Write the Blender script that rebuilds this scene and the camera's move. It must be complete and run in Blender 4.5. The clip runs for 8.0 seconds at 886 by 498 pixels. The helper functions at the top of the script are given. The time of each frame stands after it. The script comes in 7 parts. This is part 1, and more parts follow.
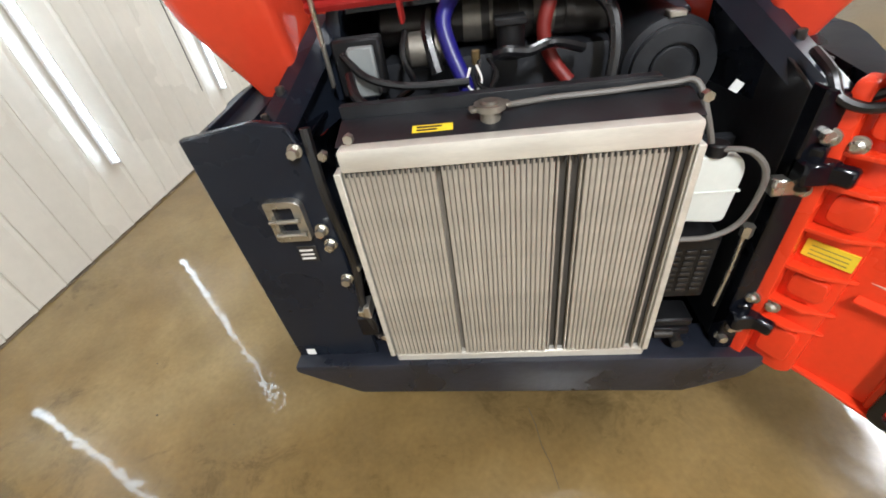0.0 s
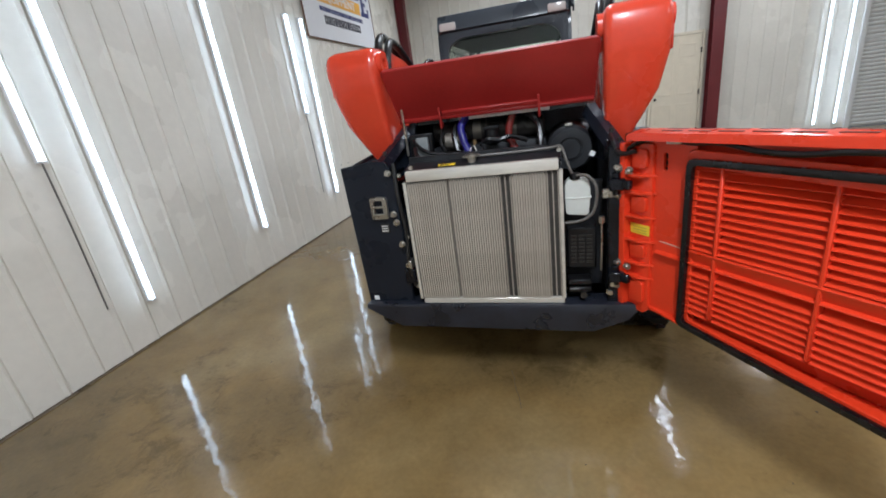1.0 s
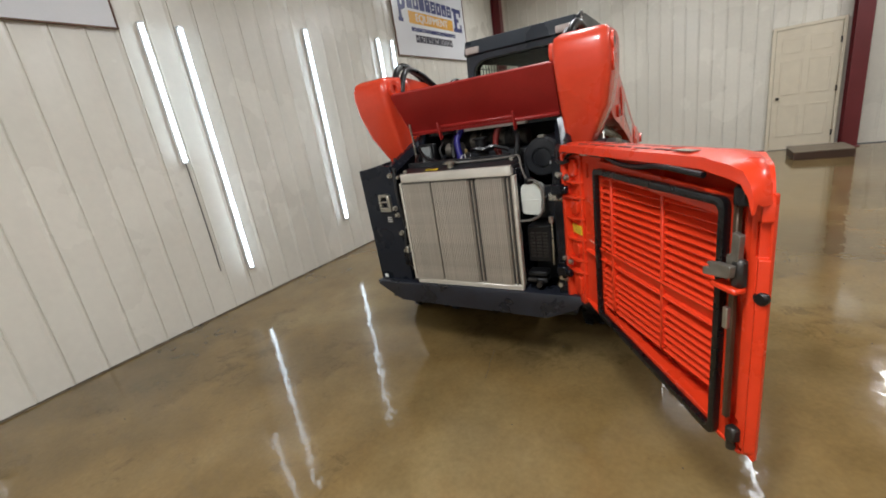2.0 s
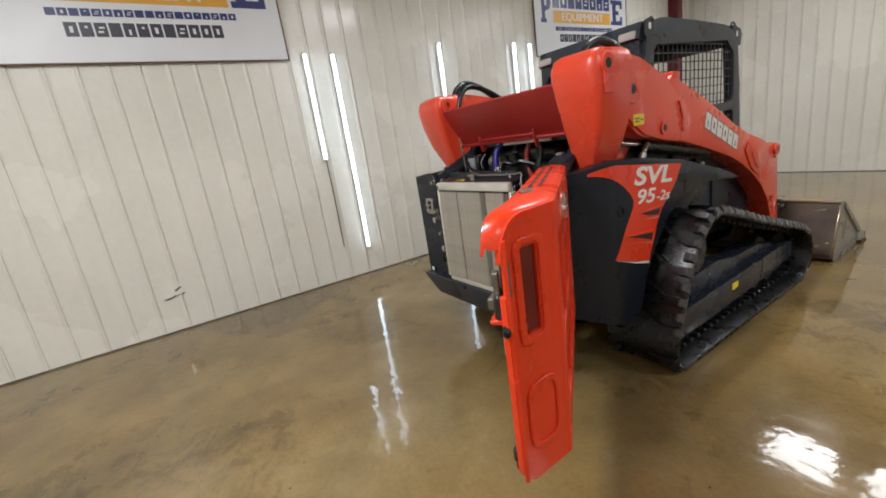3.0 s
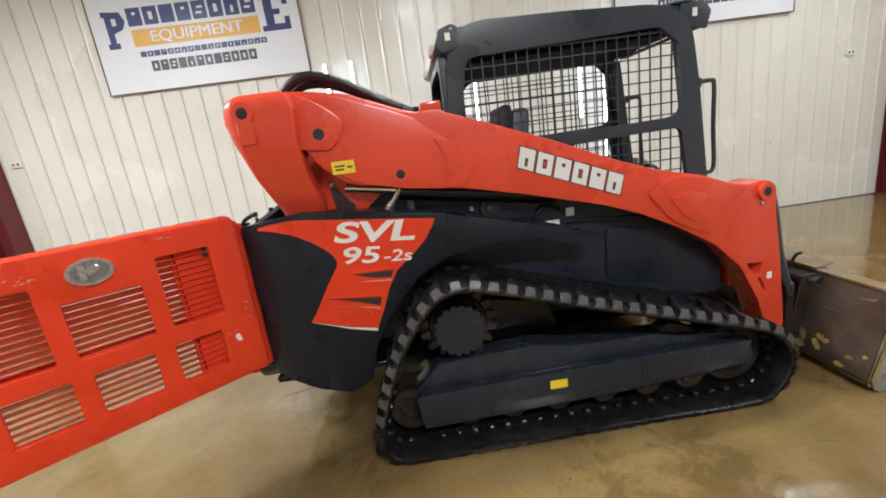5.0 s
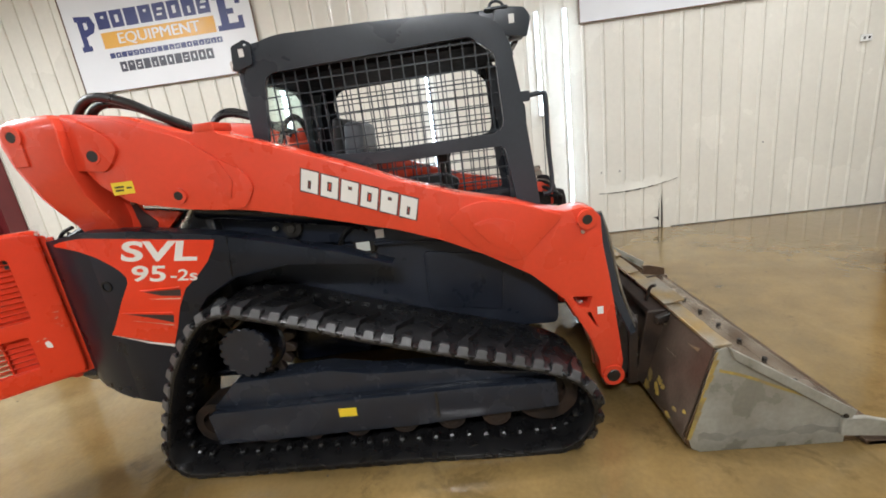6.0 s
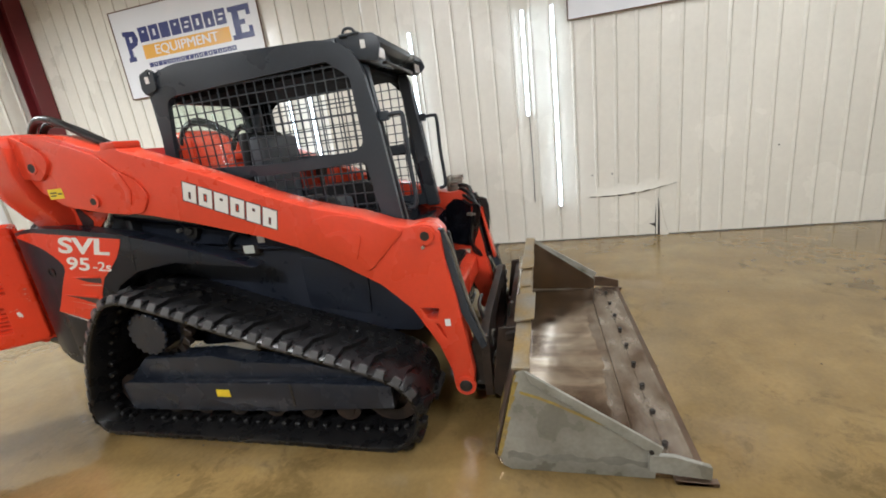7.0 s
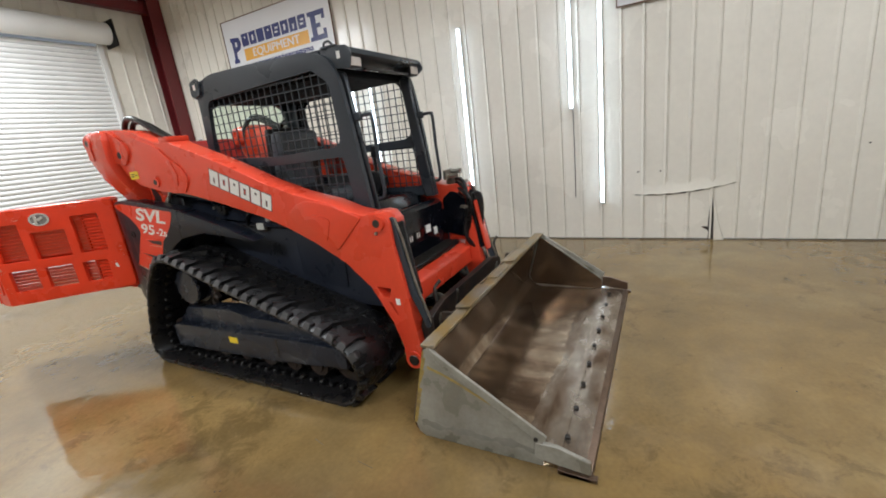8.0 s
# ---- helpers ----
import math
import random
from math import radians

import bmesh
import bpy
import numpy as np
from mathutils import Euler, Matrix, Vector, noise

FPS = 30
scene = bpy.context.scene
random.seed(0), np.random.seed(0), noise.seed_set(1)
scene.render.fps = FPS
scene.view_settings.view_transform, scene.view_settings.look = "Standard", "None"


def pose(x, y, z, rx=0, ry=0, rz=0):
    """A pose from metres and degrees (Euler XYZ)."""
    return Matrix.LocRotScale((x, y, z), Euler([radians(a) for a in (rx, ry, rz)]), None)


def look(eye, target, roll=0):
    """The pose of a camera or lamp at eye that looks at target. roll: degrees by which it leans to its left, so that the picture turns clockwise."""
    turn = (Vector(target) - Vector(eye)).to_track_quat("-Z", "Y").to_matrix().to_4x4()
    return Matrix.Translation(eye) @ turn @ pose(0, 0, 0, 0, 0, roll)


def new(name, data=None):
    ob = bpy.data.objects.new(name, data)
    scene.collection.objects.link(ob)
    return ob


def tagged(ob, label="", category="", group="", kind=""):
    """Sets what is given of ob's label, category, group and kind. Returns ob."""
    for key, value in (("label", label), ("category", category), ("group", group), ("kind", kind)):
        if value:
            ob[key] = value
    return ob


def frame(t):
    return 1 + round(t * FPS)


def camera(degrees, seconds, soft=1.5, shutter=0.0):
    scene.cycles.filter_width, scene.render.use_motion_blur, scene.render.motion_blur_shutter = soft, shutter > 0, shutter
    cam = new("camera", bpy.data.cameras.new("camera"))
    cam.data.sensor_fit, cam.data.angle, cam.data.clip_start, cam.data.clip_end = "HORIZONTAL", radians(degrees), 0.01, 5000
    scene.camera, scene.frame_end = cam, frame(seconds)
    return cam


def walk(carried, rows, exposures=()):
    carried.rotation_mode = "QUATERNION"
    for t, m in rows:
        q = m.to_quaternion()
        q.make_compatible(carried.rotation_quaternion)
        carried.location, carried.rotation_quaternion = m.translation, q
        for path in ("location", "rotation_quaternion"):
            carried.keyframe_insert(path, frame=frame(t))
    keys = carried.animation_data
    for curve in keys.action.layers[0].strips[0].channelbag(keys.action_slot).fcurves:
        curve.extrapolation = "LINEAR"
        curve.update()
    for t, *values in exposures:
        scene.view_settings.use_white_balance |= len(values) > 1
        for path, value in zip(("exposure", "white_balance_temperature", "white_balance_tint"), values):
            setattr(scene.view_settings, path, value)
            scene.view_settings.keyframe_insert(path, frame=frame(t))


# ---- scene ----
cam = camera(94.0, 8.0, 1.8)
PATH = [
    (0, (-0.014, -0.791, 1.563), (-0.255, 0.761, 0.325), -8.8),
    (0.3, (0.079, -1.164, 1.535), (-0.262, 0.523, 0.512), -8.5),
    (0.5, (0.145, -1.397, 1.532), (-0.241, 0.355, 0.650), -8.1),
    (0.7, (0.234, -1.618, 1.524), (-0.212, 0.168, 0.743), -8.0),
    (1, (0.380, -1.908, 1.516), (-0.160, -0.100, 0.846), -7.8),
    (1.2, (0.522, -2.064, 1.510), (-0.090, -0.269, 0.876), -8.1),
    (2.3, (1.533, -2.050, 1.484), (0.305, -0.575, 0.929), -8.7),
    (2.5, (1.740, -1.970, 1.484), (0.386, -0.598, 0.952), -8.4),
    (3, (2.130, -1.588, 1.486), (0.487, -0.560, 0.990), -8.3),
    (3.5, (2.461, -1.066, 1.501), (0.649, -0.366, 1.024), -8.3),
    (4, (2.675, -0.438, 1.500), (0.777, -0.016, 1.029), -8.1),
    (4.5, (2.751, 0.236, 1.505), (0.820, 0.466, 1.037), -7.9),
    (4.7, (2.772, 0.505, 1.500), (0.836, 0.677, 1.028), -7.8),
    (5.8, (2.692, 1.958, 1.478), (0.759, 1.858, 0.967), -7.7),
    (6, (2.670, 2.200, 1.495), (0.745, 2.050, 0.977), -7.5),
    (6.5, (2.612, 2.745, 1.501), (0.704, 2.452, 0.976), -7.5),
    (7, (2.630, 3.326, 1.504), (0.762, 2.841, 0.976), -7.4),
    (7.5, (2.567, 3.773, 1.482), (0.771, 3.068, 0.954), -7.2),
    (8, (2.567, 4.169, 1.467), (0.875, 3.240, 0.943), -7.0),
]
EXPOSURES = [(0, 0.92, 6000, 10), (0.3, 0.74, 5400, 10), (0.5, 0.64, 5200, 10), (1, 0.16, 5600, 10), (1.4, 0.12, 5850, 10), (2.3, 0.04, 6150, 10), (3.5, 0.29, 6050, 10), (4.5, 0.54, 6000, 10), (5.8, 0.78, 6050, 10), (6.5, 0.74, 6050, 10), (7, 0.64, 6050, 10), (7.5, 0.57, 6000, 10), (8, 0.42, 6000, 10)]
walk(cam, [(t, look(eye, target, roll)) for t, eye, target, roll in PATH], exposures=EXPOSURES)

# ---- world and light ----
world = bpy.data.worlds.new("world")
scene.world = world
world.use_nodes = True
world.node_tree.nodes["Background"].inputs[0].default_value = (0.9, 0.95, 1.0, 1)
world.node_tree.nodes["Background"].inputs[1].default_value = 0.15
TUBE_GLOW = 6.2      # wall tubes
PANEL_GLOW = 3.2      # hanging ceiling fixtures
PANEL_LAMPS = [(0.36, 5.55, 26), (1.50, 5.66, 22)]  # x, y, watts
# unseen fill lamps, added to brighten floor, walls and machine
FILL_LAMPS = [(4.3, 6.7, 32, 90), (4.8, 1.9, 130, 90), (0.8, -2.8, 150, 90), (5.0, -2.8, 45, 90), (0.2, 1.6, 45, 90)]  # x, y, watts, turn
TUBE_LAMPS = [(2.02, 4.6, 2.4, 90, 7), (-1.35, 5.95, 1.2, 62, 20)]  # x, y, length, turn, watts
LAMP_Z = 4.0


# ---- materials ----
def shader(name, base, rough=0.5, metal=0.0, vary=0.15, scale=6.0, fine=60.0, bump=0.1, spread=0.1, second=None,
           coat=0.0, ior=1.5, piece=0.0, stretch=(1, 1, 1)):
    """A surface with variation at two scales: blotches of that scale, fine grain, relief and uneven gloss."""
    m = bpy.data.materials.new(name)
    m.use_nodes = True
    nt = m.node_tree
    N, L = nt.nodes, nt.links
    bsdf = N["Principled BSDF"]
    bsdf.inputs["Metallic"].default_value = metal
    bsdf.inputs["IOR"].default_value = ior
    bsdf.inputs["Coat Weight"].default_value = coat
    bsdf.inputs["Coat Roughness"].default_value = 0.12
    co = N.new("ShaderNodeTexCoord")
    mp = N.new("ShaderNodeMapping")
    mp.inputs["Scale"].default_value = stretch
    L.new(co.outputs["Object"], mp.inputs[0])
    big, small = N.new("ShaderNodeTexNoise"), N.new("ShaderNodeTexNoise")
    for n, s, d in ((big, scale, 5), (small, fine, 3)):
        n.inputs["Scale"].default_value, n.inputs["Detail"].default_value = s, d
        L.new(mp.outputs[0], n.inputs["Vector"])
    ramp = N.new("ShaderNodeValToRGB")
    ramp.color_ramp.elements[0].position, ramp.color_ramp.elements[1].position = 0.35, 0.68
    a = second if second else [c * (1 - vary) for c in base]
    ramp.color_ramp.elements[0].color = (*a, 1)
    ramp.color_ramp.elements[1].color = (*base, 1)
    L.new(big.outputs["Fac"], ramp.inputs[0])
    mix = N.new("ShaderNodeMixRGB")
    mix.blend_type = "MULTIPLY"
    mix.inputs[0].default_value = vary
    L.new(ramp.outputs[0], mix.inputs[1])
    L.new(small.outputs["Fac"], mix.inputs[2])
    out = mix.outputs[0]
    if piece:
        info, hue = N.new("ShaderNodeObjectInfo"), N.new("ShaderNodeHueSaturation")
        rng = N.new("ShaderNodeMapRange")
        rng.inputs[3].default_value, rng.inputs[4].default_value = 1 - piece, 1 + piece
        L.new(info.outputs["Random"], rng.inputs[0])
        L.new(rng.outputs[0], hue.inputs["Value"])
        L.new(out, hue.inputs["Color"])
        out = hue.outputs[0]
    L.new(out, bsdf.inputs["Base Color"])
    rr = N.new("ShaderNodeMapRange")
    rr.inputs[1].default_value, rr.inputs[2].default_value = 0.3, 0.7
    rr.inputs[3].default_value, rr.inputs[4].default_value = max(0.02, rough - spread), min(1, rough + spread)
    L.new(big.outputs["Fac"], rr.inputs[0])
    L.new(rr.outputs[0], bsdf.inputs["Roughness"])
    if bump:
        bp = N.new("ShaderNodeBump")
        bp.inputs["Strength"].default_value, bp.inputs["Distance"].default_value = bump, 0.004
        L.new(small.outputs["Fac"], bp.inputs["Height"])
        L.new(bp.outputs[0], bsdf.inputs["Normal"])
    return m


def glow(name, colour, strength):
    m = bpy.data.materials.new(name)
    m.use_nodes = True
    b = m.node_tree.nodes["Principled BSDF"]
    b.inputs["Base Color"].default_value = (0.8, 0.8, 0.8, 1)
    b.inputs["Emission Color"].default_value = (*colour, 1)
    b.inputs["Emission Strength"].default_value = strength
    return m


def concrete_floor():
    """Stained, sealed concrete: brown clouds, darker damp patches, fine scratches, uneven gloss."""
    m = bpy.data.materials.new("sealed_concrete")
    m.use_nodes = True
    nt = m.node_tree
    N, L = nt.nodes, nt.links
    bsdf = N["Principled BSDF"]
    co = N.new("ShaderNodeTexCoord")
    def tex(scale, detail, rough=0.55, distort=0.0):
        n = N.new("ShaderNodeTexNoise")
        n.inputs["Scale"].default_value, n.inputs["Detail"].default_value = scale, detail
        n.inputs["Roughness"].default_value, n.inputs["Distortion"].default_value = rough, distort
        L.new(co.outputs["Object"], n.inputs["Vector"])
        return n
    cloud, blot, grain, wave = tex(0.55, 5, 0.55, 0.3), tex(2.6, 6, 0.60, 0.2), tex(45, 4), tex(9, 2.5, 0.5)
    ramp = N.new("ShaderNodeValToRGB")
    e = ramp.color_ramp.elements
    e[0].position, e[0].color = 0.30, (0.150, 0.110, 0.052, 1)
    e[1].position, e[1].color = 0.72, (0.340, 0.258, 0.126, 1)
    mid = e.new(0.5)
    mid.color = (0.262, 0.175, 0.067, 1)
    L.new(cloud.outputs["Fac"], ramp.inputs[0])
    r2 = N.new("ShaderNodeValToRGB")
    e = r2.color_ramp.elements
    e[0].position, e[0].color = 0.33, (0.60, 0.58, 0.53, 1)
    e[1].position, e[1].color = 0.62, (1.0, 0.98, 0.94, 1)
    L.new(blot.outputs["Fac"], r2.inputs[0])
    mul = N.new("ShaderNodeMixRGB")
    mul.blend_type = "MULTIPLY"
    mul.inputs[0].default_value = 0.6
    L.new(ramp.outputs[0], mul.inputs[1])
    L.new(r2.outputs[0], mul.inputs[2])
    fine = N.new("ShaderNodeMixRGB")
    fine.blend_type = "MULTIPLY"
    fine.inputs[0].default_value = 0.3
    # dark scuffs and tyre marks: thin broken flecks, thicker in some places than in others
    scuff, where = tex(5.5, 9, 0.74, 0.5), tex(0.8, 3)
    add = N.new("ShaderNodeMath")
    add.operation = "ADD"
    L.new(scuff.outputs["Fac"], add.inputs[0])
    L.new(where.outputs["Fac"], add.inputs[1])
    r3 = N.new("ShaderNodeValToRGB")
    e = r3.color_ramp.elements
    e[0].position, e[0].color = 0.40, (0.50, 0.50, 0.50, 1)
    e[1].position, e[1].color = 0.46, (1, 1, 1, 1)
    half = N.new("ShaderNodeMath")
    half.operation = "MULTIPLY"
    half.inputs[1].default_value = 0.5
    L.new(add.outputs[0], half.inputs[0])
    L.new(half.outputs[0], r3.inputs[0])
    worn = N.new("ShaderNodeMixRGB")
    worn.blend_type = "MULTIPLY"
    worn.inputs[0].default_value = 0.62
    L.new(mul.outputs[0], worn.inputs[1])
    L.new(r3.outputs[0], worn.inputs[2])
    L.new(worn.outputs[0], fine.inputs[1])
    L.new(grain.outputs["Fac"], fine.inputs[2])
    L.new(fine.outputs[0], bsdf.inputs["Base Color"])
    rr = N.new("ShaderNodeMapRange")
    rr.inputs[1].default_value, rr.inputs[2].default_value = 0.35, 0.68
    rr.inputs[3].default_value, rr.inputs[4].default_value = 0.06, 0.20
    L.new(blot.outputs["Fac"], rr.inputs[0])
    L.new(rr.outputs[0], bsdf.inputs["Roughness"])
    bsdf.inputs["IOR"].default_value = 1.32
    bsdf.inputs["Coat Weight"].default_value = 0.55
    bsdf.inputs["Coat IOR"].default_value = 1.42
    bsdf.inputs["Coat Roughness"].default_value = 0.025
    bp = N.new("ShaderNodeBump")
    bp.inputs["Strength"].default_value, bp.inputs["Distance"].default_value = 0.30, 0.006
    L.new(wave.outputs["Fac"], bp.inputs["Height"])
    b2 = N.new("ShaderNodeBump")
    b2.inputs["Strength"].default_value, b2.inputs["Distance"].default_value = 0.02, 0.002
    L.new(grain.outputs["Fac"], b2.inputs["Height"])
    L.new(bp.outputs[0], b2.inputs["Normal"])
    L.new(b2.outputs[0], bsdf.inputs["Normal"])
    L.new(b2.outputs[0], bsdf.inputs["Coat Normal"])
    return m


def worn_steel():
    """Bucket steel: polished streaks along the digging direction, brown-black crust, ochre rust bloom."""
    m = bpy.data.materials.new("worn_brown_steel")
    m.use_nodes = True
    nt = m.node_tree
    N, L = nt.nodes, nt.links
    bsdf = N["Principled BSDF"]
    co = N.new("ShaderNodeTexCoord")
    def noise(scale, detail, stretch, distort=0.0):
        mp, n = N.new("ShaderNodeMapping"), N.new("ShaderNodeTexNoise")
        mp.inputs["Scale"].default_value = stretch
        n.inputs["Scale"].default_value, n.inputs["Detail"].default_value, n.inputs["Distortion"].default_value = scale, detail, distort
        n.inputs["Roughness"].default_value = 0.62
        L.new(co.outputs["Object"], mp.inputs[0])
        L.new(mp.outputs[0], n.inputs["Vector"])
        return n.outputs["Fac"]
    def ramp(fac, stops):
        n = N.new("ShaderNodeValToRGB")
        e = n.color_ramp.elements
        e[0].position, e[0].color = stops[0][0], (*stops[0][1], 1)
        e[1].position, e[1].color = stops[-1][0], (*stops[-1][1], 1)
        for p, c in stops[1:-1]:
            e.new(p).color = (*c, 1)
        L.new(fac, n.inputs[0])
        return n.outputs[0]
    def mix(fac, a, b, kind="MIX"):
        n = N.new("ShaderNodeMixRGB")
        n.blend_type = kind
        L.new(fac, n.inputs[0])
        L.new(a, n.inputs[1])
        L.new(b, n.inputs[2])
        return n.outputs[0]
    big, streak, bloom, grain = noise(2.3, 6, (1, 0.8, 0.8), 0.4), noise(9, 5, (1.0, 0.12, 0.12)), noise(5, 7, (1, 1, 1), 0.8), noise(60, 3, (1, 1, 1))
    steel = ramp(streak, [(0.30, (0.22, 0.155, 0.105)), (0.52, (0.39, 0.305, 0.225)), (0.72, (0.54, 0.47, 0.385))])
    crust = ramp(streak, [(0.30, (0.060, 0.035, 0.019)), (0.70, (0.150, 0.092, 0.052))])
    rust = ramp(grain, [(0.35, (0.20, 0.105, 0.035)), (0.65, (0.36, 0.22, 0.085))])
    dirty = ramp(big, [(0.36, (1, 1, 1)), (0.60, (0, 0, 0))])
    ochre = ramp(bloom, [(0.62, (0, 0, 0)), (0.74, (0.6, 0.6, 0.6))])
    L.new(mix(ochre, mix(dirty, steel, crust), rust), bsdf.inputs["Base Color"])
    L.new(ramp(big, [(0.38, (0.75, 0.75, 0.75)), (0.56, (0.95, 0.95, 0.95))]), bsdf.inputs["Metallic"])
    L.new(ramp(bloom, [(0.38, (0.09, 0.09, 0.09)), (0.75, (0.28, 0.28, 0.28))]), bsdf.inputs["Roughness"])
    bp = N.new("ShaderNodeBump")
    bp.inputs["Strength"].default_value, bp.inputs["Distance"].default_value = 0.08, 0.004
    L.new(grain, bp.inputs["Height"])
    b2 = N.new("ShaderNodeBump")
    b2.inputs["Strength"].default_value, b2.inputs["Distance"].default_value = 0.10, 0.012
    L.new(big, b2.inputs["Height"])
    L.new(bp.outputs[0], b2.inputs["Normal"])
    L.new(b2.outputs[0], bsdf.inputs["Normal"])
    return m


def clear_glass(name, tint, rough=0.03):
    m = bpy.data.materials.new(name)
    m.use_nodes = True
    b = m.node_tree.nodes["Principled BSDF"]
    b.inputs["Base Color"].default_value = (*tint, 1)
    b.inputs["Transmission Weight"].default_value = 1.0
    b.inputs["Roughness"].default_value = rough
    b.inputs["IOR"].default_value = 1.3
    return m


FLOOR = concrete_floor()
WALL = shader("cream_painted_steel", (0.815, 0.783, 0.698), 0.26, vary=0.10, scale=0.9, fine=18, bump=0.05, spread=0.08)
DIRT = shader("brown_dirt_line", (0.26, 0.20, 0.13), 0.7, vary=0.4, scale=8)
DIRT_DARK = shader("dark_mud_crumb", (0.07, 0.05, 0.03), 0.8, vary=0.3)
CRACK = shader("dirt_in_crack", (0.10, 0.073, 0.040), 0.7)
WALL_GAP = shader("dark_gap", (0.05, 0.045, 0.04), 0.8)
CEIL = shader("white_ceiling_liner", (0.78, 0.77, 0.73), 0.5, vary=0.08, scale=1.2)
MAROON = shader("maroon_primer_steel", (0.16, 0.016, 0.020), 0.42, vary=0.2, scale=3)
DOOR_WHITE = shader("cream_door_paint", (0.74, 0.665, 0.52), 0.4, vary=0.06)
SHUTTER = shader("white_shutter_steel", (0.72, 0.72, 0.70), 0.36, vary=0.08, scale=2)
RED = shader("orange_red_paint", (0.78, 0.068, 0.027), 0.28, vary=0.12, scale=3, fine=40, bump=0.03, spread=0.08, coat=0.25)
RED_DULL = shader("orange_red_plastic", (0.80, 0.050, 0.012), 0.32, vary=0.10, scale=5, fine=80, bump=0.03, coat=0.12, ior=1.42)
# darker copy of the orange-red: shade of the raised hood's underside painted in
RED_IN = shader("shaded_red_underside", (0.36, 0.018, 0.014), 0.45, vary=0.2, scale=4)
DARK = shader("charcoal_body_paint", (0.0120, 0.0160, 0.0255), 0.31, ior=1.38, vary=0.25, scale=4, bump=0.06, spread=0.12)
FRAMEPAINT = shader("frame_black_paint", (0.0235, 0.0285, 0.0410), 0.24, ior=1.45, vary=0.2, scale=6, bump=0.04, spread=0.12)
CABGREY = shader("dark_grey_cab_paint", (0.043, 0.052, 0.065), 0.32, ior=1.45, vary=0.2, scale=3, bump=0.04)
SIDEBLACK = shader("navy_black_panel_paint", (0.022, 0.027, 0.041), 0.34, ior=1.38, vary=0.3, scale=5, bump=0.05, spread=0.12)
BLACK = shader("black_steel", (0.0048, 0.0060, 0.0105), 0.19, ior=1.42, vary=0.3, scale=7, bump=0.08, spread=0.15)
DUSTY = shader("dusty_black_parts", (0.030, 0.032, 0.036), 0.42, ior=1.42, vary=0.4, scale=10, second=(0.014, 0.015, 0.018), bump=0.12)
GREYPLATE = shader("grey_plastic_cover", (0.26, 0.28, 0.28), 0.45, vary=0.12)
DULL = shader("dull_oxidised_metal", (0.36, 0.33, 0.28), 0.42, metal=0.7, vary=0.35, scale=14, bump=0.2)
BRASS = shader("brass_fitting", (0.42, 0.30, 0.14), 0.35, metal=0.8, vary=0.2)
BUMPER = shader("scuffed_bumper_paint", (0.026, 0.030, 0.044), 0.30, vary=0.45, scale=5, fine=45, bump=0.2, second=(0.010, 0.012, 0.018), spread=0.15)
PLASTIC = shader("black_plastic", (0.007, 0.007, 0.008), 0.45, ior=1.4, vary=0.25, scale=9)
LINING = shader("black_felt_lining", (0.006, 0.0065, 0.009), 0.8, ior=1.2, vary=0.3, scale=20)
LINK = shader("worn_iron_link", (0.045, 0.044, 0.045), 0.22, metal=0.6, vary=0.3, scale=30)
TREAD = shader("dusty_lit_tread_edge", (0.078, 0.076, 0.077), 0.38, vary=0.35, scale=14, fine=60, bump=0.2, piece=0.2)
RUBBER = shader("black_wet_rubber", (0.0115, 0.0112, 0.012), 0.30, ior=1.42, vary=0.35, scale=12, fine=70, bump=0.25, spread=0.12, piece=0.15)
MUD = shader("muddy_steel", (0.052, 0.030, 0.019), 0.5, vary=0.4, scale=9, fine=60, bump=0.3, second=(0.014, 0.012, 0.011))
FIN = shader("dusty_aluminium_fin", (0.54, 0.495, 0.42), 0.42, metal=0.35, vary=0.2, scale=10, bump=0.05, piece=0.07)
ALU = shader("bare_aluminium", (0.74, 0.71, 0.63), 0.38, metal=0.4, vary=0.15, scale=6, stretch=(1, 1, 6))
CORE = shader("dusty_core", (0.22, 0.195, 0.16), 0.6, vary=0.3, scale=20)
GAPFIN = shader("shaded_fin_gap", (0.060, 0.054, 0.046), 0.6, vary=0.3, scale=20)
STEEL = shader("zinc_steel", (0.62, 0.60, 0.54), 0.30, metal=0.9, vary=0.2, scale=12)
BOLT = shader("worn_bolt", (0.055, 0.05, 0.045), 0.4, metal=0.5, vary=0.3, scale=20)
YELLOW = shader("yellow_sticker", (0.85, 0.62, 0.03), 0.4, vary=0.05)
INK = shader("black_ink", (0.02, 0.02, 0.02), 0.5)
WHITE = shader("white_sticker", (0.80, 0.80, 0.78), 0.4, vary=0.04)
LETTER = shader("white_letter_film", (0.78, 0.76, 0.72), 0.35, vary=0.04)
SCRAPE_GLINT = shader("pale_red_scrape_and_glint", (0.80, 0.46, 0.36), 0.45, vary=0.2)
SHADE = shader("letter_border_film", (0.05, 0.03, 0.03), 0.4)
CHROME = shader("chrome", (0.78, 0.78, 0.78), 0.12, metal=1.0, vary=0.05, spread=0.04)
EMBLEM = shader("brushed_emblem_field", (0.42, 0.42, 0.43), 0.25, metal=0.9, vary=0.2)
BLUE = shader("blue_silicone_hose", (0.015, 0.012, 0.20), 0.4, vary=0.2)
REDHOSE = shader("brick_red_hose", (0.23, 0.02, 0.015), 0.45, vary=0.2)
TANK = shader("milky_plastic_bottle", (0.68, 0.71, 0.66), 0.35, vary=0.1)
REFLECT = shader("dark_red_lens", (0.16, 0.006, 0.010), 0.2, vary=0.2, coat=0.4)
